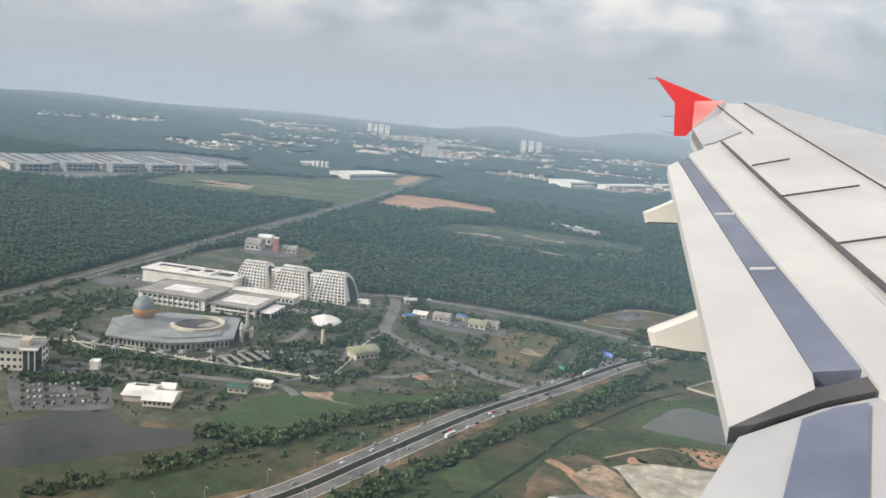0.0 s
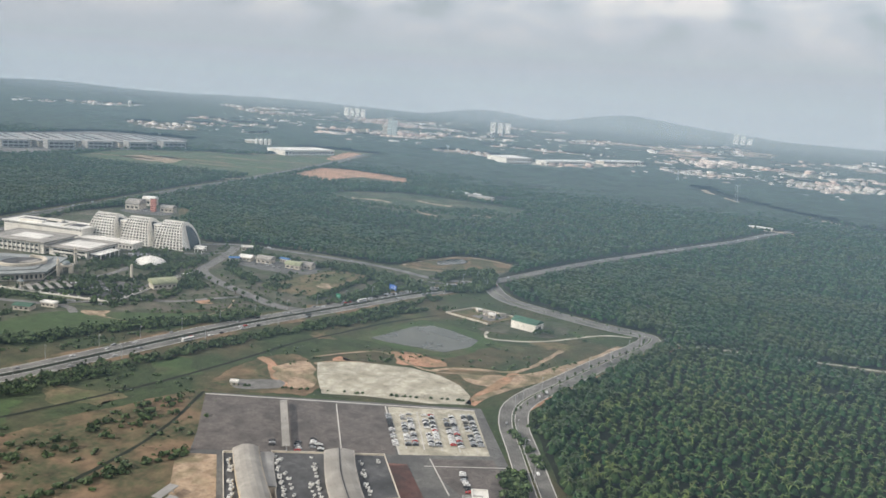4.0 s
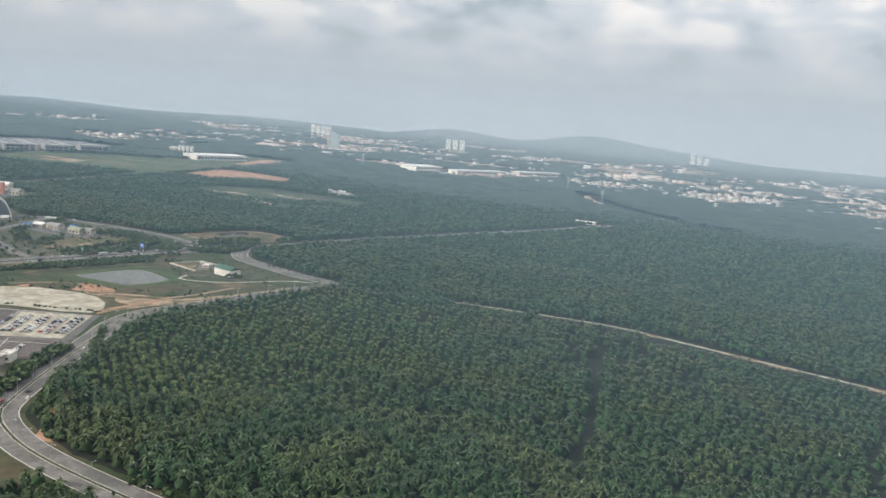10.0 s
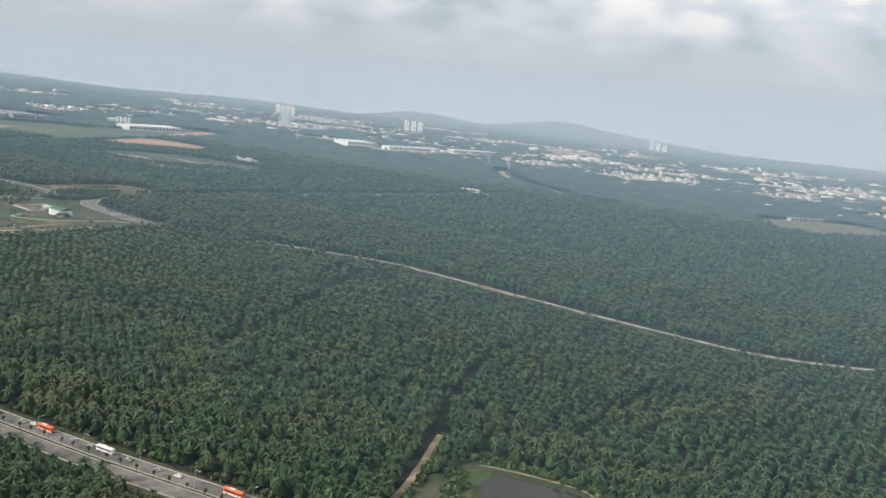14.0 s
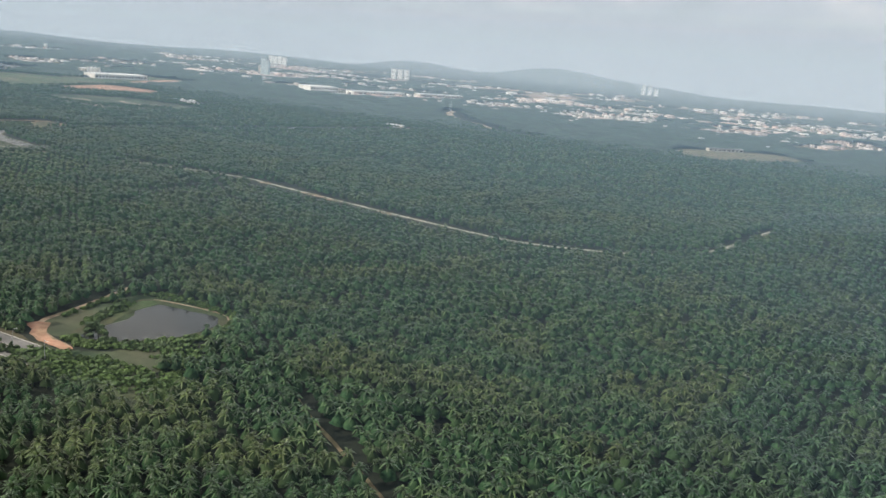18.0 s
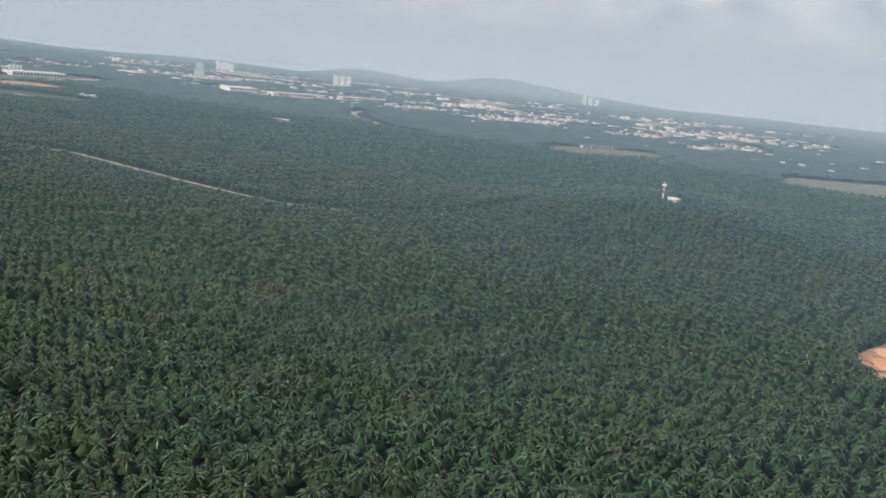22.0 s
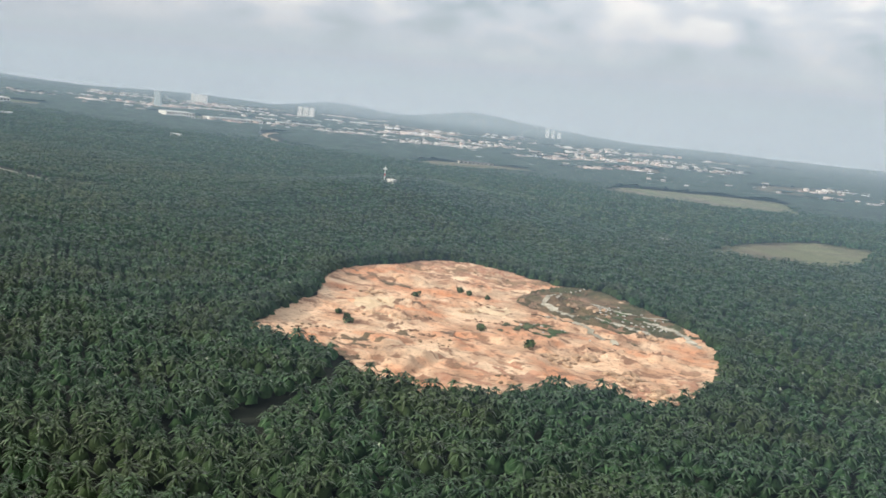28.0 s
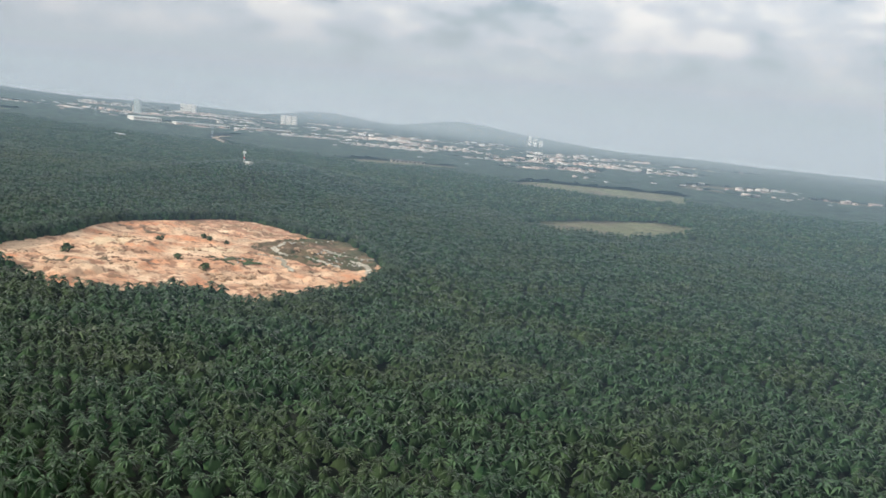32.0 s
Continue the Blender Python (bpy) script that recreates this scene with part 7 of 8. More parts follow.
# ---- petrol station among the palms ----
st = empty("petrol_station", 976, 100.5, float(land(984, 108)) + 0.12)
STATION_BEIGE = mat("warm_beige_canopy_roof", (0.31, 0.28, 0.225), (0.38, 0.345, 0.28), 0.5, 0.6, (0.26, 0.235, 0.19), 0.07)
part("canopy_roof", prism([(0, 0), (4.0, 17.0), (12.0, 16.9), (11.4, 12.6), (18.2, 11.8), (17.6, 4.0)], 2.55, 2.9), STATION_BEIGE, st, "broad beige metal canopy")
piece("roof_seam", ROOF_GREY, st, 2.0, 6.8, 2.904, 13.5, 7.0, 2.95, 20)
for x, y, long, turn in ((8.8, 2.0, 18.2, 12.8), (2.0, 8.5, 17.5, 76.8), (17.9, 7.9, 7.8, 85.6)):
    piece("fascia", TEAL, st, x - long / 2, y - 0.14, 2.3, x + long / 2, y + 0.14, 3.02, turn)
for x, y in ((1.6, 1.6), (8.6, 3.2), (16.2, 4.8), (4.6, 15.6), (11, 15.6), (17, 10.8)):
    part("column", box(x - 0.2, y - 0.2, 0, x + 0.2, y + 0.2, 2.55), WHITE, st)
part("shop_wall", box(11.0, 6.5, 0, 16.6, 11.2, 2.5), WHITE, st)
part("service_roof", prism([(12.2, 16.6), (24, 15.8), (23.2, 11.6), (18.4, 11.9), (11.7, 12.8)], 1.7, 1.9), ROOF_DARK, st, "dark service yard roof")
part("service_wall", prism([(12.6, 16.2), (23.6, 15.4), (22.9, 12.0), (12.2, 13.2)], 0, 1.7), CREAM, st)
part("green_awning", prism([(17.0, 5.5), (20.2, 6.3), (20.4, 9.6), (18.4, 9.8)], 1.7, 1.9), TEAL, st)
for q in (0.0, 0.45, 0.9):
    part("awning_post", box(17.4 + 2.6 * q, 5.8 + 0.6 * q, 0, 17.5 + 2.6 * q, 5.9 + 0.6 * q, 1.7), STEEL, st)
for x, y, long, turn in ((11.3, 20.4, 22.6, -2.8), (-5.0, 10.8, 22.4, 65)):
    piece("yard_wall", WHITE, st, x - long / 2, y - 0.12, 0, x + long / 2, y + 0.12, 1.5, turn)
for x, y in ((3.6, 19.8), (14.0, 19.3)):
    part("vent_pipe", box(x - 0.06, y - 0.06, 0, x + 0.06, y + 0.06, 2.6), STEEL, st)
tagged(st, "petrol station under a broad beige canopy with teal edges", "petrol station")
for a, b in (((965, 100), (969, 130)), ((969, 130), (997, 127)), ((997, 127), (1003, 112))):
    wall = empty("yard_wall", *a, float(land(*a)))
    n = math.dist(a, b)
    ang = math.degrees(math.atan2(b[1] - a[1], b[0] - a[0]))
    for k in range(int(n / 2.4)):
        ox, oy = (b[0] - a[0]) * (k + 0.5) / int(n / 2.4), (b[1] - a[1]) * (k + 0.5) / int(n / 2.4)
        piece("wall_panel", WHITE, wall, ox - 1.15, oy - 0.12, 0, ox + 1.15, oy + 0.12, 1.0, ang)
    tagged(wall, "white panelled yard wall beside palms", "wall", "yard walls")

# ---- radio mast on the hill ----
mz = float(land(743, 568))
mast = empty("radio_mast", 743, 568, mz)
for k in range(7):
    r0, r1 = 0.75 - 0.07 * k, 0.75 - 0.07 * (k + 1)
    part("mast_section", lathe([(r0, 1.9 * k), (r1, 1.9 * (k + 1))], 8), RED_PAINT if k % 3 == 1 else WHITE, mast, "red band" if k % 3 == 1 else "white band")
part("antenna_head", lathe([(1.5, 12.6), (1.6, 13.0), (1.6, 13.8), (0.3, 14.0), (0.1, 16.0)], 10), WHITE, mast, "white antenna drum")
tagged(mast, "red and white banded radio mast on a wooded hill", "mast")
block("mast_hut", "white equipment hut with a pale roof beside a mast", "hut", 747, 565, 7, 4, 5.2, -20, WHITE, ROOF_WHITE, 3, 1, 0.4)

# ---- distant buildings ----
fac = empty("factory", -980, 760, 0, 66)
for k in range(6):
    part("hall", box(0 + 62 * k, 10 + (k % 2) * 12, 0, 56 + 62 * k, 150, 9), CREAM, fac)
    part("roof", box(-2 + 62 * k, 8 + (k % 2) * 12, 9.004, 58 + 62 * k, 152, 10.2), ROOF_SLATE if k % 2 else ROOF_GREY, fac)
    part("front_office", box(6 + 62 * k, -18 + (k % 2) * 10, 0, 46 + 62 * k, 9.9 + (k % 2) * 12, 12 + k % 3), ROOF_GREY, fac)
    windows(fac, 8 + 62 * k, 44 + 62 * k, -18 + (k % 2) * 10, 1, 11, 5, 2, h=0.6, w=0.8)
    for q in range(3):
        part("roof_vent", box(10 + 62 * k + 16 * q, 20, 10.204, 13 + 62 * k + 16 * q, 146, 11.2), ROOF_DARK, fac)
tagged(fac, "huge white and grey factory halls across a yard", "factory")
block("blue_factory", "white factory with a blue stripe and pale roof", "factory", -745, 1200, 55, 110, 9, -18, WHITE, ROOF_WHITE, 12, 1, 1.0, "flat", 16)
block("white_wall", "white band along a factory wall", "factory", -744.5, 1199, 54, 1.2, 7, -18, WHITE, ROOF_WHITE, 0, 0, 0.1)
block("far_plant", "pale batching plant with small silos", "plant", -868, 1290, 30, 20, 10, 10, CREAM, ROOF_WHITE, 4, 2, 0.5)
for k in range(4):
    silo = part("silo", lathe([(3.2, 0), (3.2, 14), (0.4, 16.5)], 12), WHITE)
    silo.matrix_world = pose(-838 + 8 * k, 1290 + 3 * k, 0)
    tagged(silo, "pale cement silo of a distant plant", "silo", "silos")
block("long_shed", "long pale shed in a forest clearing", "shed", -243, 948, 40, 9, 3, -8, CREAM, ROOF_GREY, 12, 1, 0.6, "gable")
for k in range(5):
    block("forest_hut", "small pale hut in a forest clearing", "hut", -268 + 9 * k, 965 + 5 * (k % 2), 6, 5, 3, 10 * k, CREAM, ROOF_WHITE, 1, 1, 0.3, "gable", group="forest huts")
wf = block("white_factory", "long white factory in sunlight", "factory", -395, 1510, 70, 60, 13, 62, WHITE, ROOF_WHITE, 10, 2, 1.0, side_cols=8)
block("white_factory", "long low white factory", "factory", -340, 1600, 150, 30, 8, 66, WHITE, ROOF_WHITE, 16, 1, 1.0)
block("white_factory", "long low pale factory", "factory", -265, 1790, 130, 26, 8, 60, CREAM, ROOF_WHITE, 14, 1, 1.0)
block("patch_hut", "pale building in a forest clearing", "hut", 100, 1000, 26, 6, 3, -6, CREAM, ROOF_WHITE, 5, 1, 0.4)
block("strip_hut", "white hut in the palms", "hut", 956, 620, 9, 4, 3, -15, WHITE, ROOF_WHITE, 2, 1, 0.3)
block("field_hall", "low white hall across a clearing", "hall", 510, 1245, 62, 8, 4, 45, CREAM, ROOF_GREY, 8, 1, 0.5)
TOWER_GREY = mat("tower_concrete", (0.37, 0.43, 0.43), (0.45, 0.50, 0.49), 0.2, 0.7)
for k in range(2):
    block("tower_block", "tall grey-green apartment tower", "tower", -952 + 17 * k, 2030 - 4 * k, 12, 11, 50 - 4 * k, 14, TOWER_GREY, ROOF_GREY, 6, 12, 0.5, group="apartment towers")
block("tower_block", "cream mid-rise apartment block", "tower", -978, 2050, 15, 10, 27, 14, CREAM, ROOF_WHITE, 9, 7, 0.5, group="apartment towers")
for k in range(4):
    block("tower_block", "slim pale apartment tower in haze", "tower", -1735 + 34 * k, 3060 - 10 * k, 17, 14, 40 - 3 * (k % 2), 14, WHITE, ROOF_WHITE, 4, 9, 0.5, group="apartment towers")
for k in range(3):
    block("tower_block", "slim pale apartment tower in haze", "tower", -960 + 30 * k, 2850, 18, 18, 38, 14, WHITE, ROOF_WHITE, 4, 9, 0.5, group="apartment towers")
for k in range(3):
    block("tower_block", "slim white apartment tower before hills", "tower", -170 + 30 * k, 3800, 18, 18, 52 - 8 * k, 14, WHITE, ROOF_WHITE, 3, 8, 0.5, group="apartment towers")
tank = empty("water_tower", -2000, 2095)
part("tank_bowl", lathe([(1.4, 0), (1.4, 12), (6.5, 16), (6.5, 23), (2.5, 25.5)], 16), WHITE, tank)
part("tank_lid", lathe([(2.5, 25.5), (1.0, 27.5)], 16), ROOF_GREY, tank)
tagged(tank, "white water tower above distant trees", "water tower")

TOWN_WALL = mat("town_walls_and_roofs", (0.36, 0.335, 0.30), (0.56, 0.53, 0.49), 0.08, 0.7, (0.42, 0.31, 0.26), 0.006, island=0.4)
# far towns: countless small roofs in rows along their streets
for i, (outline, ground, count, big) in enumerate(TOWNS):
    xs, ys = [q[0] for q in outline], [q[1] for q in outline]
    r = np.random.default_rng(100 + i)
    V, F, base, tries = [], [], 0, 0
    lane = 34 if big < 1.5 else 60
    while base < count * 5 and tries < 60000:
        tries += 1
        x, y = r.uniform(min(xs), max(xs)), r.uniform(min(ys), max(ys))
        y = round((y - 0.22 * x) / lane) * lane + 0.22 * x + r.normal(0, 2.5)
        if not inside(np.array([x]), np.array([y]), outline)[0]:
            continue
        w, d, h = r.uniform(6, 15) * big, r.uniform(6, 9) * big, r.uniform(3.5, 6) * min(big, 1.6)
        if r.uniform() < 0.12:
            w, h = w * 2.4, h * 1.3
        a = 0.22 + r.choice((0, 0, 1.57))
        c, s = math.cos(a), math.sin(a)
        for px, py in ((-w, -d), (w, -d), (w, d), (-w, d)):
            for z in (0, h):
                V.append((x + (px * c - py * s) / 2, y + (px * s + py * c) / 2, float(land(x, y)) + 0.3 + z))
        F += [tuple(base + q for q in f) for f in ((0, 2, 3, 1), (2, 4, 5, 3), (4, 6, 7, 5), (6, 0, 1, 7), (1, 3, 5, 7))]
        base += 8
    tagged(raw_mesh("far_town", np.array(V), np.array(F), TOWN_WALL), "countless pale roofs of a distant town", "town", "", "stuff")


# ---- vehicles ----
def make_car(paint, label, x, y, turn, z=0.24):
    c = empty("car", x, y, z, turn)
    bm = bmesh.new()
    prof = [(-1.15, 0.16), (1.15, 0.16), (1.18, 0.42), (0.62, 0.5), (0.28, 0.76), (-0.62, 0.78), (-1.05, 0.52), (-1.18, 0.45)]
    a = [bm.verts.new((px, -0.46 + (0.07 if pz > 0.6 else 0), pz)) for px, pz in prof]
    b = [bm.verts.new((px, 0.46 - (0.07 if pz > 0.6 else 0), pz)) for px, pz in prof]
    bm.faces.new(a)
    bm.faces.new(b[::-1])
    for k in range(8):
        bm.faces.new((a[k], b[k], b[(k + 1) % 8], a[(k + 1) % 8]))
    bmesh.ops.recalc_face_normals(bm, faces=bm.faces)
    part("body", bm, paint, c)
    bm = bmesh.new()
    for pts in (((0.60, 0.53), (0.32, 0.75)), ((-0.66, 0.76), (-1.0, 0.55))):
        v = [bm.verts.new((pts[0][0] + 0.02, -0.38, pts[0][1])), bm.verts.new((pts[0][0] + 0.02, 0.38, pts[0][1])), bm.verts.new((pts[1][0] + 0.02, 0.36, pts[1][1] + 0.02)), bm.verts.new((pts[1][0] + 0.02, -0.36, pts[1][1] + 0.02))]
        bm.faces.new(v)
    add_box(bm, -0.6, -0.455, 0.53, 0.3, 0.455, 0.70)
    part("windows", bm, GLASS, c, "dark car glass")
    for px in (-0.72, 0.74):
        for py in (-0.42, 0.42):
            bm = bmesh.new()
            bmesh.ops.create_cone(bm, cap_ends=True, segments=8, radius1=0.17, radius2=0.17, depth=0.12, matrix=Matrix.Translation((px, py, 0.17)) @ Matrix.Rotation(math.pi / 2, 4, "X"))
            part("wheel", bm, RUBBER, c)
    return tagged(c, label, "car", "cars")


def make_coach(paint, label, x, y, turn):
    c = empty("coach", x, y, 0.24, turn)
    part("body", box(-3.2, -0.65, 0.25, 3.2, 0.65, 1.75, 0.12), paint, c)
    part("side_glass", box(-2.9, -0.66, 0.95, 3.0, 0.66, 1.4), GLASS, c)
    part("skirt", box(-3.1, -0.655, 0.2, 3.1, 0.655, 0.6), CAR_WHITE, c)
    part("roof_unit", box(-1.2, -0.4, 1.752, 0.6, 0.4, 1.95, 0.05), ROOF_WHITE, c)
    for px in (-1.9, 2.0):
        for py in (-0.6, 0.6):
            bm = bmesh.new()
            bmesh.ops.create_cone(bm, cap_ends=True, segments=8, radius1=0.27, radius2=0.27, depth=0.14, matrix=Matrix.Translation((px, py, 0.27)) @ Matrix.Rotation(math.pi / 2, 4, "X"))
            part("wheel", bm, RUBBER, c)
    return tagged(c, label, "coach", "coaches")


make_coach(BUS_GREEN, "lime green coach on the dual road", 284, 164.2, 0)
make_coach(BUS_ORANGE, "orange coach with a white stripe on the dual road", 327, 163.3, 0)
make_coach(CAR_WHITE, "white and blue coach on the dual road", 352, 163.3, 0)
make_coach(BUS_ORANGE, "orange coach parked beside the palms", 398, 164.6, 0)
make_coach(CAR_WHITE, "white lorry queueing on the expressway", -80, 412, 72)
make_coach(CAR_WHITE, "white lorry on the expressway", -108, 292, 78)
CARS = [make_car(CAR_WHITE, "white saloon car standing on asphalt", 277, 164.0, 0), make_car(CAR_SILVER, "silver saloon car standing on asphalt", 293, 163.8, 180), make_car(CAR_BLACK, "black saloon car standing on asphalt", 306, 163.4, 0), make_car(CAR_RED, "dark red saloon car standing on asphalt", 115, 190, 128)]


def car_at(x, y, turn, z=0.24):
    return copy_thing(random.choice((CARS[0], CARS[0], CARS[0], CARS[0], CARS[1], CARS[1], CARS[1], CARS[2], CARS[2], CARS[2], CARS[2], CARS[2], CARS[1], CARS[0], CARS[0], CARS[3])), pose(x, y, z, 0, 0, turn))


FAR_CARS = []


def far_car(x, y, turn, z=0.24):
    FAR_CARS.append((x, y, turn, z))


for x in (299, 317, 321, 339, 346, 361, 372, 379):
    car_at(x, 163.4 + random.uniform(-0.6, 0.8), random.choice((0, 180)))
for x, y in ((416, 153.5), (428, 153.2), (434, 152.4), (443, 155), (448, 151.8), (454, 157), (458, 152.0)):
    car_at(x, y, random.uniform(-25, 25))
# parked rows: one single row and four double rows
for k, (ax, ay, bx, by) in enumerate(((33, 245, 14, 272.5), (38, 248.4, 22.7, 272.3), (45.6, 252.6, 30.5, 276.4), (52.9, 256.4, 37.2, 281.5), (59, 261.2, 44, 285.2))):
    ang = math.atan2(by - ay, bx - ax)
    for side in (-1.35, 1.35) if k else (0,):
        for j in range(20):
            s = j / 19
            if random.random() < (0.6 if s > 0.85 else 0.86):
                car_at(ax + (bx - ax) * s - side * math.sin(ang), ay + (by - ay) * s + side * math.cos(ang), math.degrees(ang) + 90 + random.choice((0, 180)) + random.uniform(-3, 3), 0.3)
for u, w, n in ((36, 9, 6), (41, 12, 5), (44, 8, 4), (27, 9, 3), (95, -8, 9)):
    for j in range(n):
        x, y = on_mall(u + random.uniform(-0.4, 0.4) + j * 0.2, w - 1.7 * j)
        car_at(x, y, MALL + random.choice((0, 180)), 0.3)
for i, (x, y) in enumerate(curve_of(EXPRESSWAY[4:], 1.5)):
    a = curve_of(EXPRESSWAY[4:], 1.5)
    q = a[min(i + 1, len(a) - 1)]
    ang = math.atan2(q[1] - y, q[0] - x) if i < len(a) - 1 else 1.2
    jam = y > 400
    if random.random() < (0.5 if jam else 0.1):
        o = random.choice((4.4, 7.6))
        car_at(x - o * math.sin(ang), y + o * math.cos(ang), math.degrees(ang) + 180)
    if random.random() < 0.09:
        o = random.choice((-4.4, -7.8))
        car_at(x - o * math.sin(ang), y + o * math.cos(ang), math.degrees(ang))
for i, (x, y) in enumerate(curve_of(EXPRESSWAY[1:5], 4.0)):
    if random.random() < 0.35:
        far_car(x + random.choice((-7, -4.5, 4.5, 7)), y, 70)
for _ in range(20):
    x, y = random.choice(curve_of(HIGHWAY[1:], 6.0))
    far_car(x + random.choice((-6.5, -4.5, 4.5, 6.5)), y + random.uniform(-3, 3), 95)
for cx, cy, n, spread in ((-262, 416, 18, 11), (-217, 340, 10, 10), (-402, 412, 10, 13), (-174, 455, 10, 15), (-398, 562, 5, 10), (-62, 492, 7, 8)):
    for j in range(n):
        row = j // 7
        far_car(cx - spread + (j % 7) * spread * 0.3 + random.uniform(-0.4, 0.4), cy - 5 + row * 4.2 + (j % 7) * 0.7 + random.uniform(-0.3, 0.3), 62 + random.uniform(-4, 4))
for k in range(6):
    ax, ay, bx, by = -299 + 6.0 * k, 239 - 4.6 * k, -280 + 6.2 * k, 258 - 4.6 * k
    for j in range(13):
        if random.random() < 0.72:
            far_car(ax + (bx - ax) * j / 12, ay + (by - ay) * j / 12, -40 + random.choice((0, 180)) + random.uniform(-4, 4))
    for j in range(4):
        tree_at(ax + 2.6 + (bx - ax) * j / 3, ay - 2.0 + (by - ay) * j / 3, j % 4, random.uniform(0.45, 0.7))
for k in range(4):
    ax, ay, bx, by = -235 + 6.5 * k, 333 - 4.5 * k, -224 + 6.0 * k, 350 - 4.5 * k
    for j in range(9):
        if random.random() < 0.6:
            far_car(ax + (bx - ax) * j / 8, ay + (by - ay) * j / 8, -30 + random.uniform(-4, 4))
for _ in range(26):
    x, y = random.choice(curve_of(HIGHWAY[3:], 6.0))
    far_car(x + random.choice((-5.2, -3.2, 3.2, 5.2)), y + random.uniform(-3, 3), 100)
for _ in range(9):
    x, y = random.choice(curve_of(HOTEL_ROAD, 5.0))
    far_car(x + random.uniform(-1, 1), y + random.choice((-1.4, 1.4)), 8)
for _ in range(9):
    x, y = random.choice(curve_of(MALL_ROAD[3:14], 5.0))
    far_car(x + random.choice((-3.2, 3.2)), y, 110, 0.24)
for _ in range(10):
    x, y = random.choice(curve_of(NORTH_ROAD, 6.0))
    far_car(x + random.choice((-2, 2)), y, 70)
CAR_MIX = mat("mixed_car_paint", (0.20, 0.20, 0.205), (0.36, 0.36, 0.36), 0.4, 0.3, island=0.95)
PROFILE = [(-1.15, 0.16), (1.15, 0.16), (1.18, 0.42), (0.62, 0.5), (0.28, 0.76), (-0.62, 0.78), (-1.05, 0.52), (-1.18, 0.45)]
fv, ff = [], []
for x, y, turn, z in FAR_CARS:
    c, s_ = math.cos(radians(turn)), math.sin(radians(turn))
    k = len(fv)
    for px, pz in PROFILE:
        for py in (-0.44, 0.44):
            fv.append((x + px * c - py * s_, y + px * s_ + py * c, z + pz))
    ff += [(k + 2 * q, k + 2 * q + 1, k + (2 * q + 3) % 16, k + (2 * q + 2) % 16) for q in range(8)]
    ff += [(k, k + 2, k + 4, k + 14), (k + 14, k + 4, k + 6, k + 12), (k + 12, k + 6, k + 8, k + 10), (k + 1, k + 15, k + 5, k + 3), (k + 15, k + 13, k + 7, k + 5), (k + 13, k + 11, k + 9, k + 7)]
tagged(raw_mesh("far_cars", np.array(fv), np.array(ff), CAR_MIX), "many small parked and moving cars across a campus", "cars", "", "stuff")
for x, y in ((118, 196), (84, 251), (70, 272), (62, 330), (80, 412)):
    car_at(x + 1.5, y + 1.5, 120)
car_at(976, 100, 20, 3.4), car_at(990, 101, -30, 3.4)

# ---- signs, lamps, goals ----
sign = empty("road_sign", -76, 444, 0, 160)
part("panel", box(-3.2, -0.12, 2.6, 3.2, 0.12, 5.6), BLUE_PAINT, sign, "blue sign panel")
for q in (-1.6, 0.6):
    part("text_bar", box(q - 0.9, 0.13, 4.4, q + 0.9, 0.16, 4.75), LINE, sign)
    part("text_bar", box(q - 0.9, 0.13, 3.4, q + 0.6, 0.16, 3.75), LINE, sign)
for q in (-2.4, 2.4):
    part("post", box(q - 0.12, -0.1, 0, q + 0.12, 0.1, 2.6), STEEL, sign)
tagged(sign, "blue direction sign on steel posts beside a road", "sign")
sign = empty("road_sign", -92, 404, 0, 160)
part("panel", box(-1.9, -0.12, 2.4, 1.9, 0.12, 4.6), GREEN_PAINT, sign, "green sign panel")
part("text_bar", box(-1.2, 0.13, 3.4, 1.2, 0.16, 3.7), LINE, sign)
part("post", box(-0.12, -0.1, 0, 0.12, 0.1, 2.4), STEEL, sign)
tagged(sign, "green direction sign beside an expressway", "sign")


def make_lamp(x, y, turn):
    lamp = empty("street_lamp", x, y, 0.2, turn)
    part("pole", lathe([(0.11, 0), (0.06, 6.2)], 6), STEEL, lamp)
    part("arm", box(0, -0.04, 6.1, 1.5, 0.04, 6.2), STEEL, lamp)
    part("lamp_head", box(1.3, -0.1, 6.05, 1.9, 0.1, 6.16), WHITE, lamp)
    return tagged(lamp, "grey steel street lamp beside a road", "street lamp", "street lamps")


LAMP = make_lamp(-163, 180, 160)
for i, (x, y) in enumerate(curve_of(EXPRESSWAY[2:], 17.0)[1:]):
    copy_thing(LAMP, pose(x - 11 + 1.5, y + 3, 0.2, 0, 0, -20))
    if i % 2:
        copy_thing(LAMP, pose(x + 11, y - 3, 0.2, 0, 0, 160))
for i, (x, y) in enumerate(curve_of(MALL_ROAD[5:], 19.0)):
    copy_thing(LAMP, pose(x, y, 0.3, 0, 0, 90 * (i % 2)))
for x, y, t in ((-152, 292, 30), (-147, 297, 30), (-186, 243, 25)):
    g = empty("football_goal", x, y, 0.1, t)
    for q in (-1.9, 1.9):
        part("post", box(q - 0.07, -0.07, 0, q + 0.07, 0.07, 1.5), WHITE, g)
    part("crossbar", box(-1.97, -0.07, 1.5, 1.97, 0.07, 1.64), WHITE, g)
    tagged(g, "white football goal on a grass field", "goal", "goals")
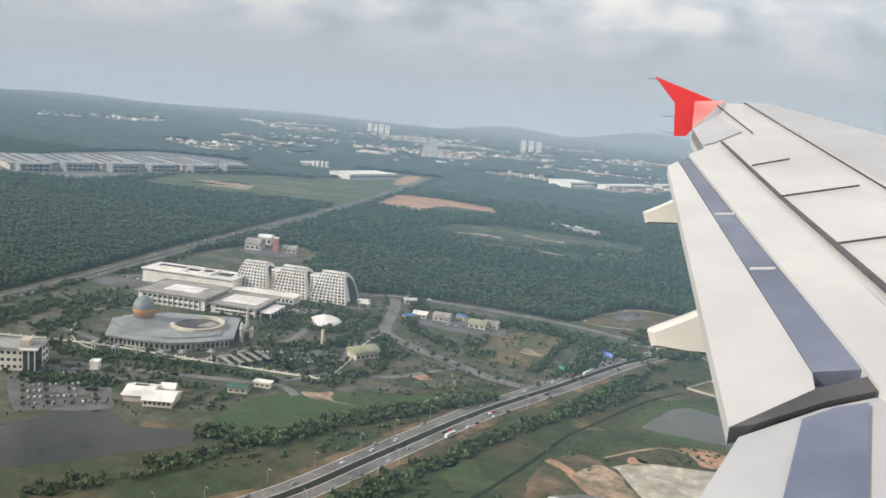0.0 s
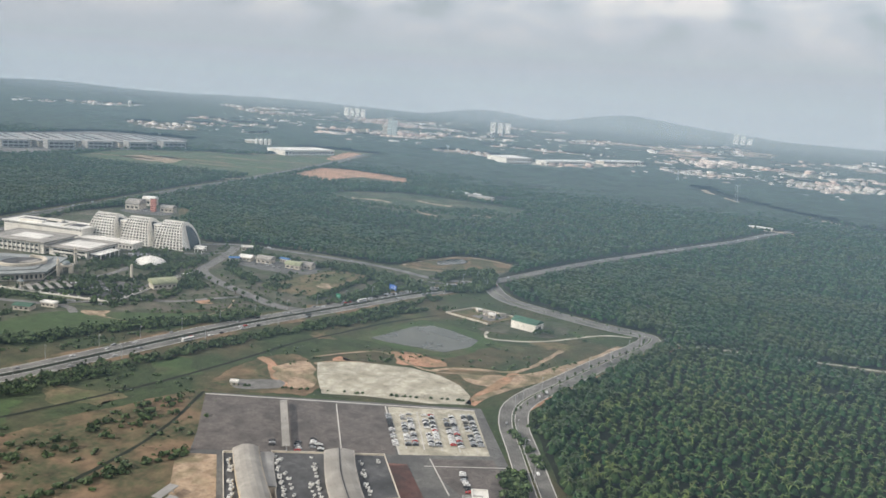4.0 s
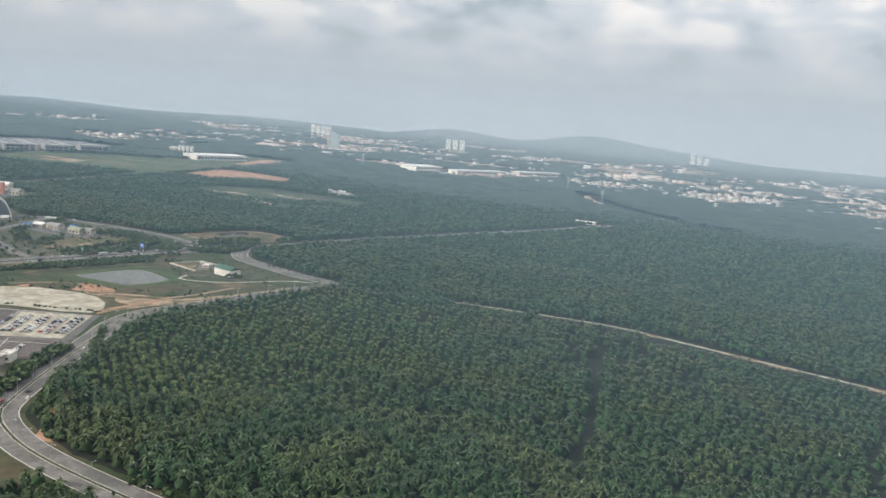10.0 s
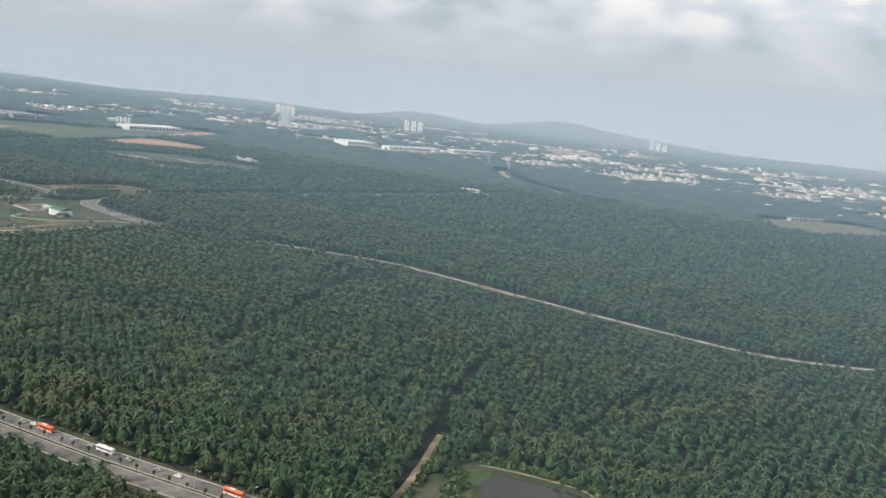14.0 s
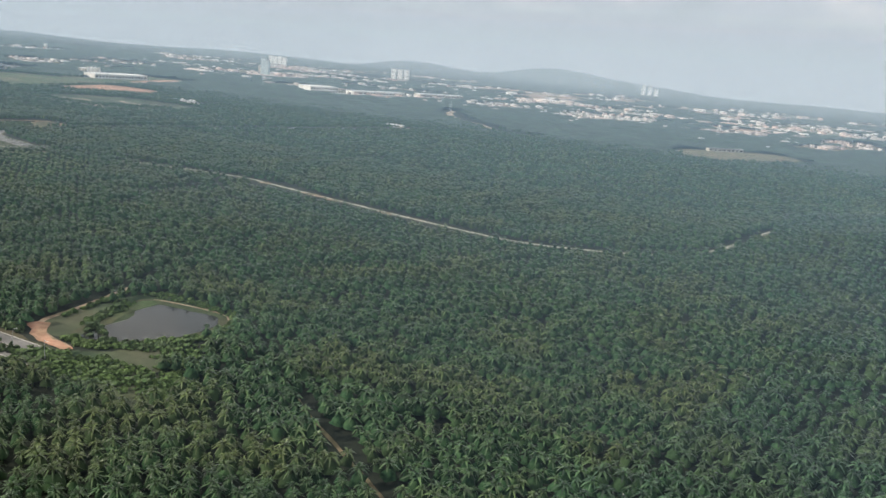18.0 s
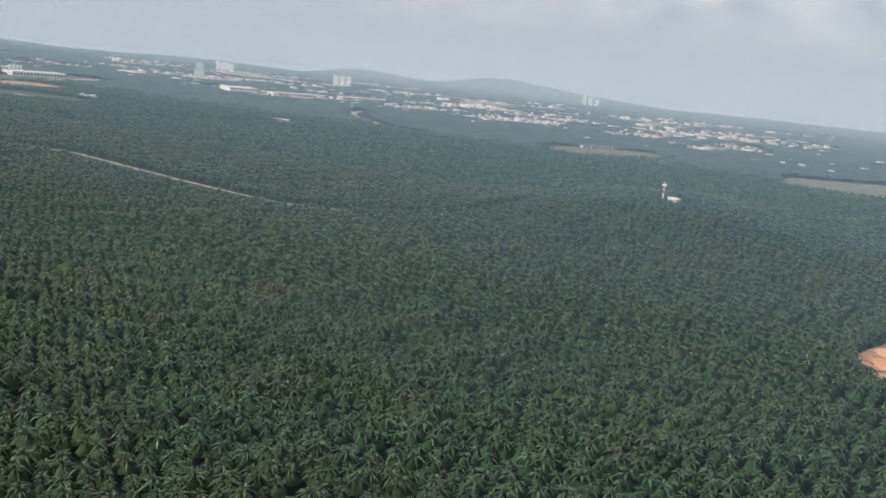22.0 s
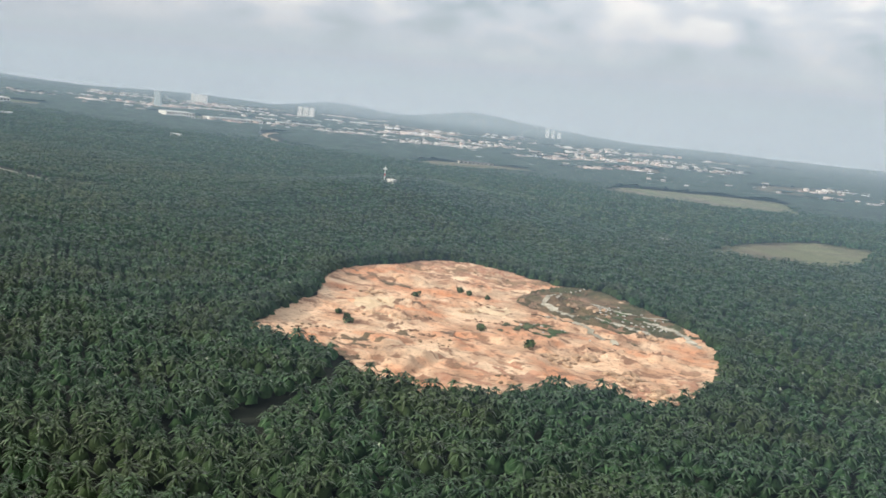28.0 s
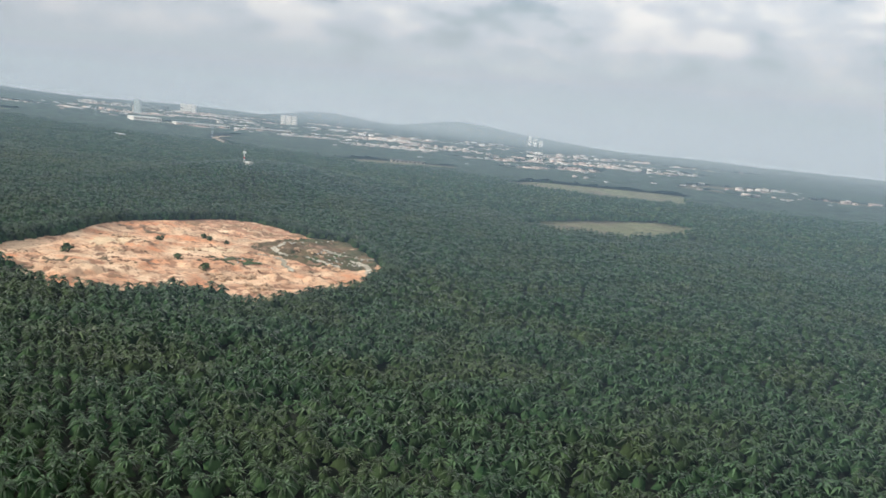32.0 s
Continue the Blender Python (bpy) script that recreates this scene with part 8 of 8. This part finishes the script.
# pylons of the far forest edge
for x, y in ((-60, 1500), (60, 1290), (-520, 1500)):
    p = empty("pylon", x, y, float(land(x, y)))
    bm = bmesh.new()
    for sx, sy in ((-1, -1), (1, -1), (1, 1), (-1, 1)):
        for k in range(4):
            r0, r1 = 2.4 * (1 - k / 4.4), 2.4 * (1 - (k + 1) / 4.4)
            v = [bm.verts.new((sx * r0, sy * r0, 6.5 * k)), bm.verts.new((sx * r0 + 0.25, sy * r0, 6.5 * k)), bm.verts.new((sx * r1 + 0.25, sy * r1, 6.5 * (k + 1))), bm.verts.new((sx * r1, sy * r1, 6.5 * (k + 1)))]
            bm.faces.new(v)
    part("frame", bm, STEEL, p)
    for z in (18, 22, 26):
        part("cross_arm", box(-4.5, -0.15, z, 4.5, 0.15, z + 0.3), STEEL, p)
    tagged(p, "thin steel lattice pylon above far trees", "pylon", "pylons")
# rock spoil heaps in the quarry
ROCK = mat("spoil_rock", (0.30, 0.20, 0.13), (0.50, 0.36, 0.24), 0.6, 0.95, bump=0.3, island=0.25)
for cx, cy, n, spread in ((985, 264, 26, 7), (1010, 259, 34, 7), (1023, 249, 22, 5), (993, 272, 18, 5), (892, 300, 14, 8), (915, 268, 16, 9), (936, 300, 10, 6), (1006, 320, 14, 6), (976, 345, 16, 9)):
    bm = bmesh.new()
    for _ in range(n):
        x, y = cx + random.gauss(0, spread * 0.5), cy + random.gauss(0, spread * 0.33)
        s = random.uniform(0.5, 1.5)
        made = bmesh.ops.create_icosphere(bm, subdivisions=1, radius=s, matrix=Matrix.Translation((x, y, quarry_height(x, y) + 0.2 * s)) @ Matrix.Diagonal((1.3, 1.0, 0.75, 1)))
        for v in made["verts"]:
            v.co += noise.noise_vector(v.co * 1.7) * s * 0.45
    tagged(part("spoil_heap", bm, ROCK), "heap of broken brown rock on quarry floor", "rock heap", "spoil heaps", "stuff")
rub = random.Random(12)
for k in range(26):
    while True:
        cx, cy = rub.uniform(872, 1025), rub.uniform(215, 388)
        if inside(np.array([cx]), np.array([cy]), QUARRY)[0] and float(off_line(np.array([cx]), np.array([cy]), QUARRY + QUARRY[:1])[0]) > 9:
            break
    bm = bmesh.new()
    for _ in range(rub.randrange(7, 16)):
        x, y = cx + rub.gauss(0, 4.5), cy + rub.gauss(0, 1.6)
        s = rub.uniform(0.25, 0.8)
        made = bmesh.ops.create_icosphere(bm, subdivisions=1, radius=s, matrix=Matrix.Translation((x, y, quarry_height(x, y) + 0.1 * s)) @ Matrix.Diagonal((1.5, 1.0, 0.7, 1)))
        for v in made["verts"]:
            v.co += noise.noise_vector(v.co * 1.7) * s * 0.5
    tagged(part("rubble", bm, SPOIL if k % 3 else ROCK), "low brown rubble strewn on quarry floor", "rubble", "quarry rubble", "stuff")
# stakes and debris on the quarry's weedy edge
for cx, cy, n in ((985, 350, 26), (1000, 338, 22), (968, 300, 8)):
    bm = bmesh.new()
    for _ in range(n):
        x, y = cx + random.gauss(0, 7), cy + random.gauss(0, 5)
        add_box(bm, x, y, quarry_height(x, y), x + random.uniform(0.4, 1.1), y + 0.5, quarry_height(x, y) + 0.45)
    tagged(part("debris", bm, KERB), "pale scattered rubble on weedy ground", "rubble", "", "stuff")

# ---- thin haze imitated by tinted see-through sheets over the distance, thinner towards the ground ----
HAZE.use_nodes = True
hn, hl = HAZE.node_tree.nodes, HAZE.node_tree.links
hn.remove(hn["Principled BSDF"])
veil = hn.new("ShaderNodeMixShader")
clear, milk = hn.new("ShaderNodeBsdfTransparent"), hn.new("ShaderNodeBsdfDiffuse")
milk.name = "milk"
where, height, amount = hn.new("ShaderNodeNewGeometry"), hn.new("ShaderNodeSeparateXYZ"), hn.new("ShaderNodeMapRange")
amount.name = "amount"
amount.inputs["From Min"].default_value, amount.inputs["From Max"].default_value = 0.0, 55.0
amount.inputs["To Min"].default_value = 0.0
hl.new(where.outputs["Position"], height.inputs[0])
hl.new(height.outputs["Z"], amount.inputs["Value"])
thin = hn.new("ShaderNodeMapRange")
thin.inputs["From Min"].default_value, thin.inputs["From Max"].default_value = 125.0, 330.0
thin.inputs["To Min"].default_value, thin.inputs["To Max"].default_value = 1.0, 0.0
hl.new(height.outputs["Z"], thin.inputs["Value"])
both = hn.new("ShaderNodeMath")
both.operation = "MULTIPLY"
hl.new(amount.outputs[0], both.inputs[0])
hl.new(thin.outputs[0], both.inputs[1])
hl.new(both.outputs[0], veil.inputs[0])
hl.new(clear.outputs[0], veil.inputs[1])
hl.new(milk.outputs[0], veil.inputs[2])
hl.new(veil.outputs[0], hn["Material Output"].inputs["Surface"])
# diffuse tints that pale and blue whatever lies behind each sheet
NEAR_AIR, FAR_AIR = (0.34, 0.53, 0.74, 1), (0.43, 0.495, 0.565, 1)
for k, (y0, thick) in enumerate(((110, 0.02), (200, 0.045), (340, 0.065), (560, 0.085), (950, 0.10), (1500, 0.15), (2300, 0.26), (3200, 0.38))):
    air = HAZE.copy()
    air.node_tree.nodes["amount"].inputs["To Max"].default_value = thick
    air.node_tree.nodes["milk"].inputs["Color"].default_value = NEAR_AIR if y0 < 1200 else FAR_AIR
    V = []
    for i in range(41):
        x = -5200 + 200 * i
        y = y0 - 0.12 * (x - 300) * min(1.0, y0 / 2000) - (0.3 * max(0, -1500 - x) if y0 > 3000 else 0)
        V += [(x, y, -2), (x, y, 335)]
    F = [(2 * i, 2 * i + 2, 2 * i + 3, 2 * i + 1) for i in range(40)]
    tagged(mesh_obj("haze", V, F, air), "upright tinted sheet imitating thin pale haze over the distance", "haze", "", "structure")

# ---- the airliner's wing, as it stands at the start of the flight ----
WING_WHITE = mat("wing_paint", (0.49, 0.49, 0.49), (0.54, 0.54, 0.535), 3.0, 0.38, (0.46, 0.46, 0.46), 0.8, blotch=0.06)
WING_GREY = mat("wing_grey_paint_and_shade", (0.39, 0.40, 0.415), (0.44, 0.45, 0.465), 3.0, 0.4, (0.37, 0.38, 0.395), 0.8, blotch=0.06)
WING_BLUE = mat("flap_vane_metal", (0.13, 0.155, 0.23), (0.20, 0.225, 0.30), 2.5, 0.4, (0.15, 0.175, 0.245), 1.2, metal=0.3)
WING_SEAL = mat("rubber_seal", (0.05, 0.05, 0.055), (0.09, 0.09, 0.095), 4.0, 0.5)
FAIRING = mat("fairing_paint", (0.60, 0.59, 0.55), (0.66, 0.65, 0.60), 3.0, 0.4)
FENCE_RED = mat("wing_fence_red", (0.62, 0.03, 0.035), (0.68, 0.045, 0.05), 3.0, 0.35)
wing = empty("aircraft_wing", 11.1, -4.1, 136.1)


def plate(name, points, thick, material, lift=0.0, label=""):
    """A panel of the wing skin over an outline, on the wing's sloping plane."""
    bm = bmesh.new()
    upper = [bm.verts.new((x, y, -1.326 + 0.207 * y + 0.05 * x + lift)) for x, y in points]
    lower = [bm.verts.new((v.co.x, v.co.y, v.co.z - thick)) for v in upper]
    bm.faces.new(upper)
    bm.faces.new(lower[::-1])
    for i in range(len(upper)):
        bm.faces.new((lower[i], lower[(i + 1) % len(upper)], upper[(i + 1) % len(upper)], upper[i]))
    bmesh.ops.recalc_face_normals(bm, faces=bm.faces)
    return part(name, bm, material, wing, label)


plate("wing_skin", [(-0.66, 6.03), (-0.82, 6.6), (-0.76, 7.84), (-0.34, 7.78), (0.49, 6.61), (1.6, 5.0), (1.6, 2.3), (0.40, 3.42)], 0.12, WING_WHITE, 0.0, "off-white wing skin")
plate("leading_edge_skin", [(-0.55, 7.83), (-0.34, 7.78), (0.49, 6.61), (1.6, 5.0), (1.6, 4.4), (0.46, 5.3)], 0.1, WING_GREY, 0.012, "pale grey leading edge")
plate("aileron", [(-0.82, 6.6), (-0.70, 7.15), (-0.45, 6.55), (-0.60, 6.12), (-0.66, 6.03)], 0.08, WING_GREY, 0.01, "pale grey aileron")
plate("spoiler", [(-0.70, 5.68), (-0.58, 6.0), (0.38, 3.38), (0.9, 2.2), (0.34, 2.72), (0.27, 2.94)], 0.06, WING_WHITE, 0.02, "white spoiler panels")
plate("spoiler_gap", [(-0.55, 6.11), (-0.538, 6.125), (-0.065, 4.80), (0.45, 3.46), (0.432, 3.41), (-0.08, 4.78)], 0.01, WING_SEAL, 0.024, "dark gap ahead of the spoilers")
for (ax, ay), (bx, by) in (((-0.282, 5.49), (-0.074, 5.718)), ((-0.081, 4.812), (0.323, 5.152)), ((0.195, 4.078), (0.55, 4.35)), ((-0.558, 7.80), (0.9, 3.95)), ((-0.767, 7.63), (-0.368, 6.489))):
    n = math.hypot(bx - ax, by - ay)
    ox, oy = -(by - ay) / n * 0.0025, (bx - ax) / n * 0.0025
    plate("panel_seam", [(ax - ox, ay - oy), (bx - ox, by - oy), (bx + ox, by + oy), (ax + ox, ay + oy)], 0.01, WING_SEAL, 0.018, "dark panel seam")
plate("flap_vane", [(-0.75, 5.57), (-0.70, 5.66), (-0.24, 4.35), (0.30, 2.87), (0.15, 2.80)], 0.05, WING_BLUE, 0.004, "blue-grey metal flap vane")
for k in range(2):
    s = 0.42 + 0.27 * k
    x, y = -0.745 + 0.9 * s, 5.57 - 2.77 * s
    plate("vane_joint", [(x, y), (x + 0.10, y + 0.035), (x + 0.10, y + 0.055), (x, y + 0.02)], 0.02, WING_WHITE, 0.01)
plate("outer_flap", [(-0.79, 5.41), (-0.75, 5.56), (0.148, 2.80), (0.16, 2.69), (-0.06, 2.38)], 0.05, WING_WHITE, 0.0, "white outer flap")
plate("flap_seal", [(-0.06, 2.375), (0.16, 2.685), (0.33, 2.84), (0.9, 3.0), (0.9, 2.6), (0.33, 2.73), (0.19, 2.615), (-0.0, 2.41)], 0.05, WING_SEAL, 0.006, "dark flap end seal")
# grey here stands in for the fuselage's shadow on the inner flap
plate("inner_flap", [(-0.13, 1.85), (-0.03, 2.36), (0.185, 2.60), (0.33, 2.72), (0.9, 2.58), (0.5, 1.6)], 0.05, WING_GREY, -0.01, "inner flap greyed in place of a fuselage shadow")
plate("inner_vane", [(0.13, 2.5), (0.22, 2.6), (0.31, 2.66), (0.29, 2.1), (0.2, 1.8), (0.08, 1.8)], 0.02, WING_BLUE, 0.002, "blue-grey inner flap vane")
for y0, profile, half in ((3.9, [(-0.555, -0.97), (-0.406, -0.88), (-0.284, -0.80), (-0.10, -0.79), (-0.10, -1.0), (-0.20, -1.02), (-0.349, -1.037), (-0.527, -1.042)], 0.075), (5.5, [(-0.924, -0.573), (-0.814, -0.512), (-0.698, -0.439), (-0.52, -0.42), (-0.48, -0.60), (-0.63, -0.617), (-0.90, -0.646)], 0.085)):
    bm = bmesh.new()
    cx, cz = sum(p[0] for p in profile) / len(profile), sum(p[1] for p in profile) / len(profile)
    rings = [[bm.verts.new((cx + (x - cx) * k, y0 + dy, cz + (z - cz) * k)) for x, z in profile] for dy, k in ((-half, 0.82), (-half * 0.6, 0.97), (0, 1.0), (half * 0.6, 0.97), (half, 0.82))]
    n = len(profile)
    for a, b in zip(rings, rings[1:]):
        for q in range(n):
            bm.faces.new((a[q], a[(q + 1) % n], b[(q + 1) % n], b[q]))
    bm.faces.new(rings[0])
    bm.faces.new(rings[-1][::-1])
    bmesh.ops.recalc_face_normals(bm, faces=bm.faces)
    part("flap_fairing", bm, FAIRING, wing, "cream flap track fairing")
part("fairing_wick", box(-0.68, 3.896, -1.02, -0.54, 3.904, -1.008), WING_SEAL, wing, "thin dark static wick")
bm = bmesh.new()
outline = [(-1.41, 0.47), (-1.19, 0.23), (-1.16, -0.08), (-1.05, -0.07), (-0.92, 0.14), (-0.77, 0.26)]
near = [bm.verts.new((x, 7.98, z)) for x, z in outline]
away = [bm.verts.new((x, 8.02, z)) for x, z in outline]
bm.faces.new(near)
bm.faces.new(away[::-1])
for i in range(6):
    bm.faces.new((near[i], near[(i + 1) % 6], away[(i + 1) % 6], away[i]))
bmesh.ops.recalc_face_normals(bm, faces=bm.faces)
part("wing_fence", bm, FENCE_RED, wing, "bright red wing tip fence")
plate("wing_tip", [(-0.82, 6.6), (-1.0, 7.9), (-0.76, 7.98), (-0.70, 7.85), (-0.70, 7.15)], 0.05, mat("tip_red_fade", (0.62, 0.12, 0.11), (0.66, 0.32, 0.30), 1.5, 0.4), 0.0, "pinkish red wing tip")
for z, x in ((0.44, -1.38), (0.1, -1.19), (-0.05, -1.17)):
    part("static_wick", box(x - 0.1, 8.0, z, x, 8.006, z + 0.006), WING_SEAL, wing, "thin dark static wick")
tagged(wing, "white airliner wing with lowered flaps and a red tip", "aircraft wing")
